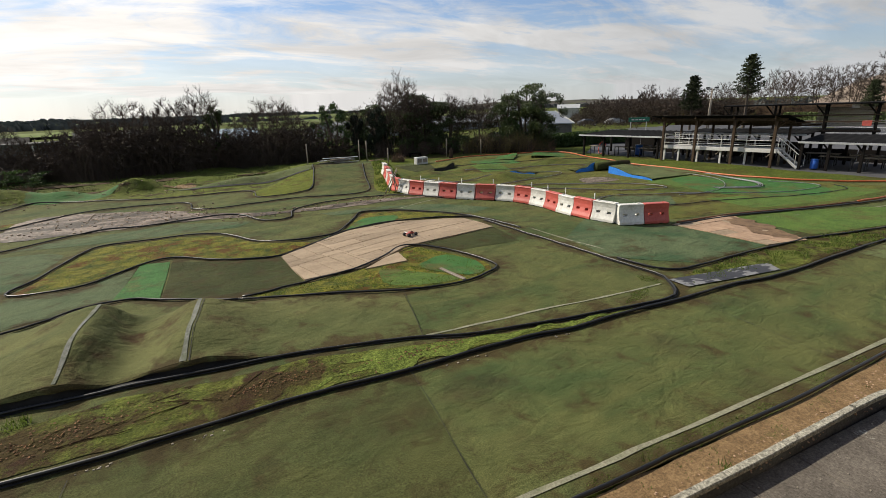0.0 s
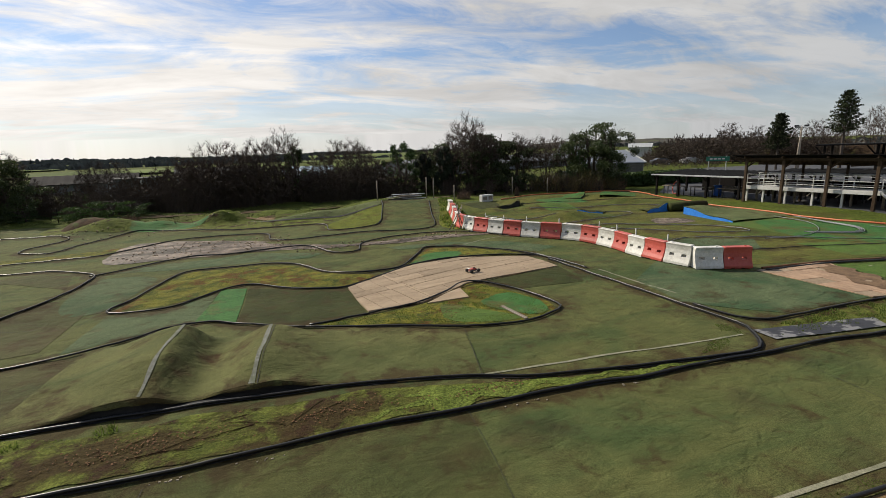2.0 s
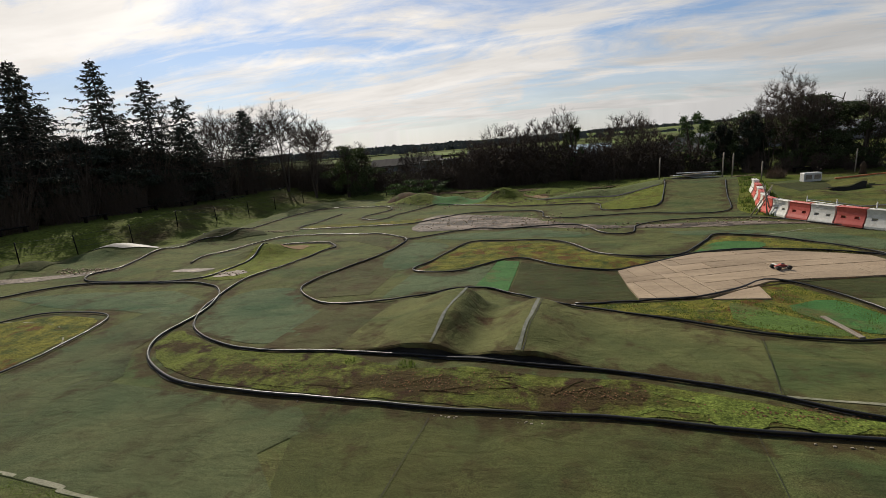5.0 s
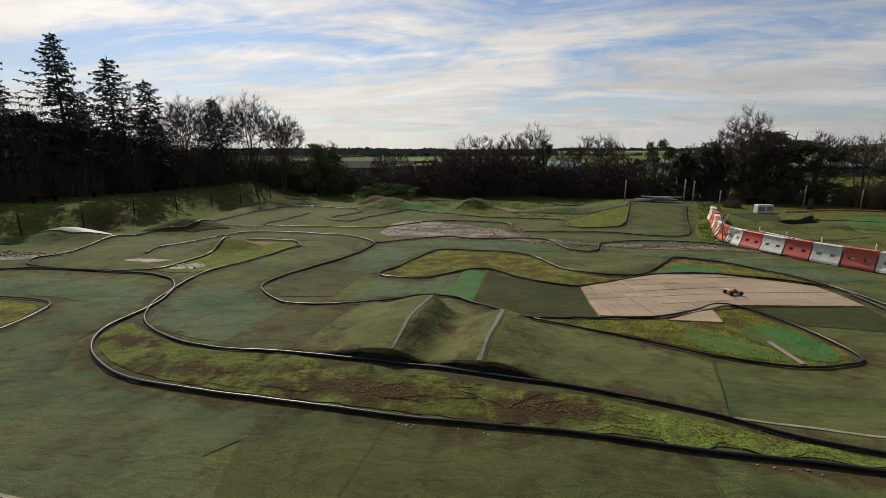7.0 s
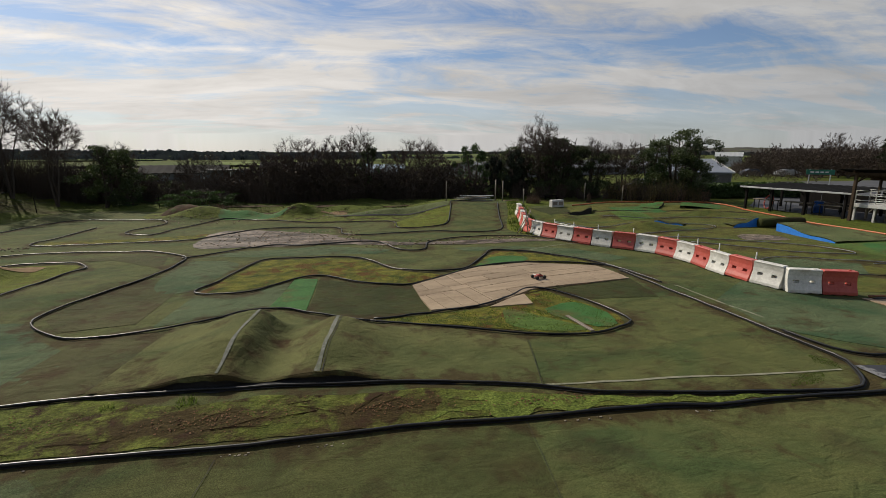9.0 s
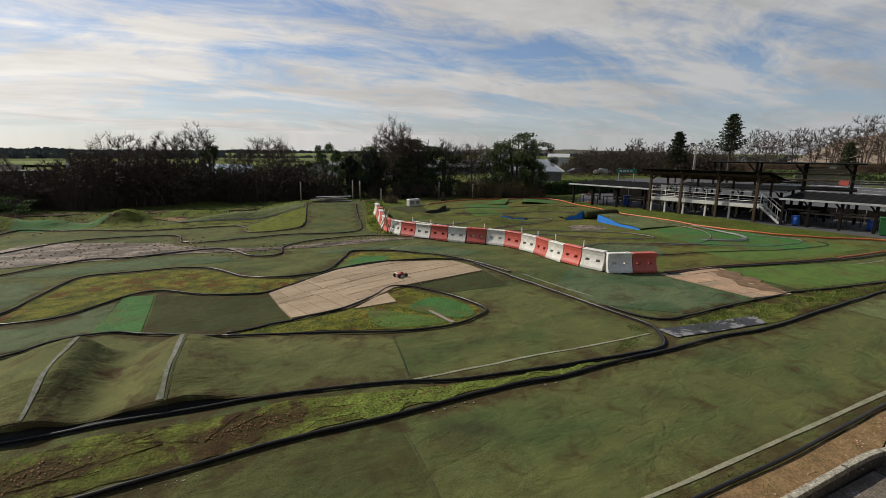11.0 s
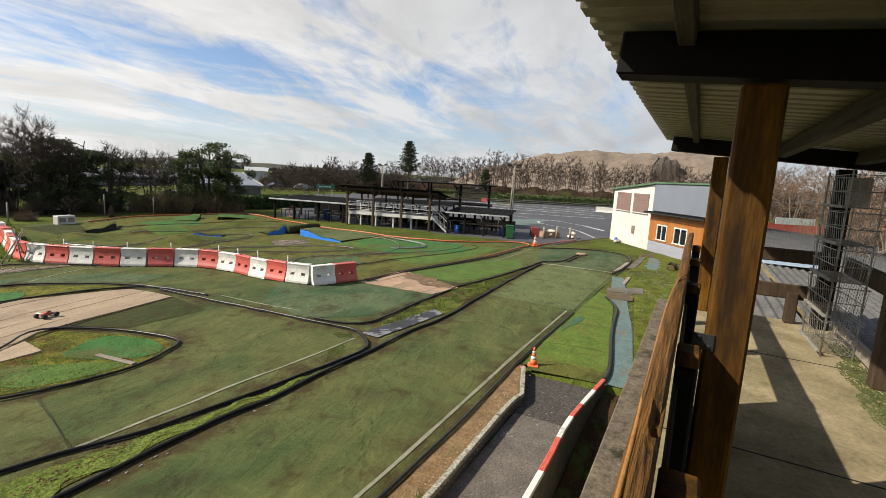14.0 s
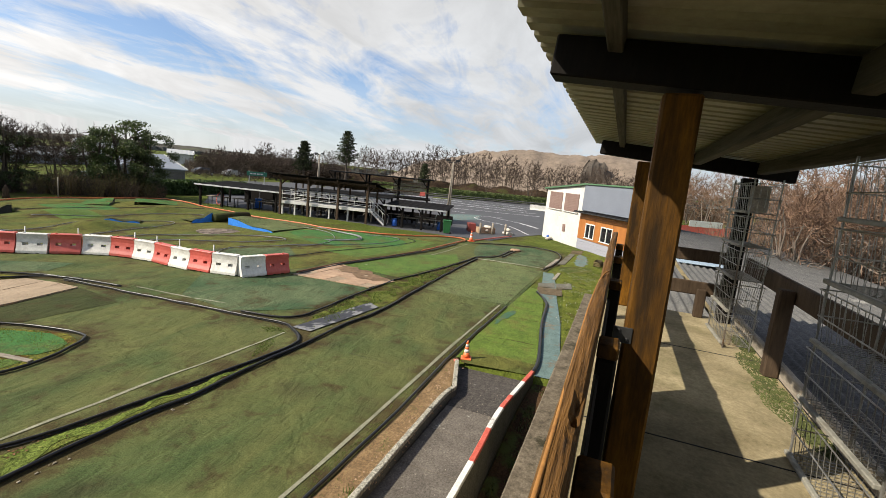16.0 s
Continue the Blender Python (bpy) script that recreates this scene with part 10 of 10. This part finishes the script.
plant(ivy_tree(37, 4.2, 4.0, "dark evergreen undergrowth below the spruces", NEEDLES, 4200, 0.16), [(-30.6, 30.6, 0.9, 0), (-29.0, 33.0, 0.8, 70), (-31.6, 27.4, 0.95, 140), (-28.4, 36.2, 0.7, 210), (-32.6, 24.4, 1.0, 30), (-33.2, 21.4, 1.1, 10), (-33.4, 35.0, 1.2, 20), (-34.6, 25.6, 1.4, 20), (-35, 31, 1.4, 10), (-34.2, 17.6, 1.2, 40), (-32.0, 33.4, 1.3, 70), (-33.8, 28.6, 1.5, 110), (-36.4, 37, 1.5, 20), (-38, 33, 1.6, 90)])
TB = bush(43, 4.4, 4.2, TWIG, "tall dark leafless undergrowth on the bank", 380)
plant(TB, [(-28.6, 31.0, 0.85, 0), (-29.6, 27.8, 0.9, 50), (-30.6, 24.6, 1.0, 100), (-31.2, 21.4, 0.95, 150), (-27.6, 34.6, 0.85, 200), (-27.2, 37.8, 0.85, 20), (-26.6, 41.6, 0.8, 70), (-26.0, 45, 0.9, 120), (-32.2, 18.0, 1.0, 10), (-27.6, 48, 0.9, 40), (-24.0, 44.4, 0.7, 80), (-29.8, 44.6, 1.1, 10), (-32, 28.4, 1.2, 60), (-31.0, 31.6, 1.7, 130), (-29.8, 34.4, 1.6, 220), (-29.0, 37.2, 1.6, 300), (-32.6, 26.0, 1.8, 20), (-33.4, 22.0, 1.8, 80), (-28.4, 40.4, 1.5, 160), (-33.2, 30.0, 1.9, 250), (-26.6, 44.0, 1.05, 15), (-25.2, 47.4, 1.0, 95), (-22.6, 45.6, 0.95, 185), (-24.2, 49.0, 1.1, 275), (-28.2, 46.6, 1.2, 35)])

# roadside row before the heap
D_ = crown_tree(65, 13.0, 4.8, TWIG_ROAD, BARK, "tall bare roadside tree with fine twigs", "bare roadside trees", low=0.16, thin=0.019, branches=150, twiggy=7, reach=1.7, stems=2)
E_ = crown_tree(66, 12.0, 6.6, TWIG_ROAD, BARK, "broad bare roadside tree with fine twigs", "bare roadside trees", low=0.12, thin=0.019, stems=4, branches=170, twiggy=7, reach=1.7)
I_ = crown_tree(67, 6.0, 7.0, TWIG_ROAD, BARK, "round brown thicket along the road", "bare roadside trees", low=0.05, thin=0.05, stems=7, branches=170, twiggy=5, reach=1.3)
rnd = random.Random(25)
spots_d, spots_e, spots_i = [], [], []
for k in range(72):
    a = radians(38 - 50 * k / 71 + rnd.uniform(-0.5, 0.5))
    d = rnd.uniform(112, 150)
    (spots_d if k % 2 else spots_e).append((d * math.cos(a), d * math.sin(a), rnd.uniform(1.08, 1.4) * (d / 132) * float(np.interp(math.degrees(a), [-12, 11, 14, 20, 26, 33, 38], [0.92, 0.92, 1.02, 0.99, 0.88, 0.68, 0.56])), rnd.uniform(0, 360)))
for k in range(42):
    a, d = radians(29 + 15.5 * k / 41 + rnd.uniform(-0.3, 0.3)), rnd.uniform(108, 128)
    spots_i.append((d * math.cos(a), d * math.sin(a), rnd.uniform(0.8, 1.12) * float(np.interp(math.degrees(a), [29, 36, 41, 43, 45], [1.0, 1.22, 1.26, 1.12, 0.8])), rnd.uniform(0, 360)))
plant(D_, spots_d)
plant(E_, spots_e)
plant(I_, spots_i)
plant(pine(35, 7.6, 3.9, "dark round-topped pine in the roadside row", bare=0.36), [(71.7, 47.9, 1.08, 0), (95.0, 33.6, 0.82, 120)])
plant(pine(36, 10.2, 4.7, "tall open-crowned pine in the roadside row", bare=0.45), [(80.4, 44.4, 1.1, 0)])
# thicket belt under them
belt = Mesh()
rnd = random.Random(27)
for k in range(8000):
    a, d = radians(rnd.uniform(-14, 46)), rnd.uniform(120, 150)
    x, y = d * math.cos(a), d * math.sin(a)
    t = rnd.uniform(1.0, 2.6) * (1 + 0.5 * noise.noise((x * 0.1, y * 0.1, 5))) if a > radians(28) else rnd.uniform(1.2, 3.0)
    belt.tube([(x, y, -0.2), (x + rnd.uniform(-0.8, 0.8), y + rnd.uniform(-0.8, 0.8), t)], [0.09, 0.03], 3, False)
single("roadside_scrub", belt, TWIG_ROAD, "brown leafless scrub along the road", "scrub", kind="stuff")
# garden trees behind the roofs on the right
rnd = random.Random(29)
garden = [(d * math.cos(a), d * math.sin(a), rnd.uniform(0.7, 1.1), rnd.uniform(0, 360)) for d, a in ((rnd.uniform(27, 52), radians(-16.5 - 22 * rnd.random())) for _ in range(44))]
plant(F_, garden[:34] + [(d * math.cos(a), d * math.sin(a), rnd.uniform(0.9, 1.3), rnd.uniform(0, 360)) for d, a in ((rnd.uniform(84, 104), radians(-8.5 - 9 * k / 11)) for k in range(12))])
plant(F2, garden[34:])
single("garden_lawn", drape([(48, -11.5), (80, -16.5), (90, -30), (60, -44), (30, -30), (33, -12)], 0.05, 2.5, False), TURF, "sunlit lawn behind the roofs", "lawn", kind="structure", smooth=True)
plant(bush(44, 3.4, 5.0, TWIG_RED, "tangled reddish scrub behind the roofs", 380), [(d * math.cos(a), d * math.sin(a), rnd.uniform(0.8, 1.3), rnd.uniform(0, 360)) for d, a in ((rnd.uniform(32, 46), radians(-17 - 20 * k / 15)) for k in range(16))])
single("red_banner", Mesh().box(0, 0, 0.6, 12, 0.06, 1.1, 0.01), RED, "red banner fence across the lawn", "banner", at=pose(68, -14.5, 0, 0, 0, -62))
single("white_banner", Mesh().box(0, 0, 1.5, 5, 0.06, 0.8, 0.01), WHITE_STEEL, "white banner above the red one", "banner", at=pose(67.6, -15.4, 0, 0, 0, -62))

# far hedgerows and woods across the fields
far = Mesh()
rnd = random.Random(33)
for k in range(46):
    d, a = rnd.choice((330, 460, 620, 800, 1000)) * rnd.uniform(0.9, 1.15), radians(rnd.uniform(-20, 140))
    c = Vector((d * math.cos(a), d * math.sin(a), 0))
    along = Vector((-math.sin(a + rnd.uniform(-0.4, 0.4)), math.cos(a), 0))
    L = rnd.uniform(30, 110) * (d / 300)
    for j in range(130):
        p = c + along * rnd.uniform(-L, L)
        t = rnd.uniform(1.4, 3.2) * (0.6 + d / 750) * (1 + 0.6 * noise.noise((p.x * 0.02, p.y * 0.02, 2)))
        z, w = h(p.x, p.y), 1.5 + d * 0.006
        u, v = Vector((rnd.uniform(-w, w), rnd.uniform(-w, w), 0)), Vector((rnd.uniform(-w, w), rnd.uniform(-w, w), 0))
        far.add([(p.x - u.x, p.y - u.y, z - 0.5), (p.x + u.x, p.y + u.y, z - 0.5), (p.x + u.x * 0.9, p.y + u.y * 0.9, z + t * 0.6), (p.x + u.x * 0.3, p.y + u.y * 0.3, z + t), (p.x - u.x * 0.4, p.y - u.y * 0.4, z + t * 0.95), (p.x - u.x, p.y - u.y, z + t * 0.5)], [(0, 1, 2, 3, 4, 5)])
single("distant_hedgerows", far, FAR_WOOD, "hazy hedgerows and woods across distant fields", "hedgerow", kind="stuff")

# pastures between them
PASTURE = material("hazy_pasture", (0.075, 0.105, 0.03), (0.135, 0.165, 0.06), 0.95, size=40, fine=0.4, bump=0, third=(0.15, 0.13, 0.075), third_at=(0.5, 0.7), spec=0.05, vary=0.25)
rnd = random.Random(35)
for k in range(26):
    d, a = rnd.uniform(150, 640), radians(62 + 76 * (k + 0.5) / 26 + rnd.uniform(-3, 3))
    c, ww, dd = Vector((d * math.cos(a), d * math.sin(a))), rnd.uniform(0.10, 0.2) * d, rnd.uniform(0.12, 0.22) * d
    out_, side = Vector((math.cos(a), math.sin(a))), Vector((-math.sin(a), math.cos(a)))
    single("pasture", drape([c - side * ww - out_ * dd, c + side * ww - out_ * dd, c + side * ww * 1.1 + out_ * dd, c - side * ww + out_ * dd], 0.25 + 0.03 * k, 0.1 * d, False), PASTURE, "pale green pasture across the valley", "field", "distant pastures", smooth=True)

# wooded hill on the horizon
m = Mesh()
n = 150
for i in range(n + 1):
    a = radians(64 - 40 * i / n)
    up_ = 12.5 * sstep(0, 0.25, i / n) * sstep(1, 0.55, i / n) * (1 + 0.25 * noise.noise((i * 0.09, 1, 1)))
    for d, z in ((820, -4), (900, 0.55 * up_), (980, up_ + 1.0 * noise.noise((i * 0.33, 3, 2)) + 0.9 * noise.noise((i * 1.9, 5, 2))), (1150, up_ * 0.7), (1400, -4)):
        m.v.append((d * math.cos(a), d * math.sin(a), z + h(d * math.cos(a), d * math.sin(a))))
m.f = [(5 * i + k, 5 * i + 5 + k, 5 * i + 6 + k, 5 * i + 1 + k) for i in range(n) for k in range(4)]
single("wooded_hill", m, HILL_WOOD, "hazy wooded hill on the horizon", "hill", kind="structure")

# daisies in the lawn beside the podium
dm = Mesh()
rnd = random.Random(71)
for _ in range(420):
    x, y = rnd.uniform(15.5, 25.5), rnd.gauss(-0.5, 0.55)
    if y > 0.7 or noise.noise((x * 0.6, y * 0.9, 3)) < -0.05:
        continue
    z, r = h(x, y) + rnd.uniform(0.03, 0.06), rnd.uniform(0.012, 0.022)
    dm.add([(x + r * math.cos(k * 1.0472), y + r * math.sin(k * 1.0472), z + 0.004 * (k % 2)) for k in range(6)], [(0, 1, 2, 3, 4, 5)])
single("daisies", dm, WHITE_STEEL, "small white daisies scattered in the lawn", "flowers", kind="stuff")

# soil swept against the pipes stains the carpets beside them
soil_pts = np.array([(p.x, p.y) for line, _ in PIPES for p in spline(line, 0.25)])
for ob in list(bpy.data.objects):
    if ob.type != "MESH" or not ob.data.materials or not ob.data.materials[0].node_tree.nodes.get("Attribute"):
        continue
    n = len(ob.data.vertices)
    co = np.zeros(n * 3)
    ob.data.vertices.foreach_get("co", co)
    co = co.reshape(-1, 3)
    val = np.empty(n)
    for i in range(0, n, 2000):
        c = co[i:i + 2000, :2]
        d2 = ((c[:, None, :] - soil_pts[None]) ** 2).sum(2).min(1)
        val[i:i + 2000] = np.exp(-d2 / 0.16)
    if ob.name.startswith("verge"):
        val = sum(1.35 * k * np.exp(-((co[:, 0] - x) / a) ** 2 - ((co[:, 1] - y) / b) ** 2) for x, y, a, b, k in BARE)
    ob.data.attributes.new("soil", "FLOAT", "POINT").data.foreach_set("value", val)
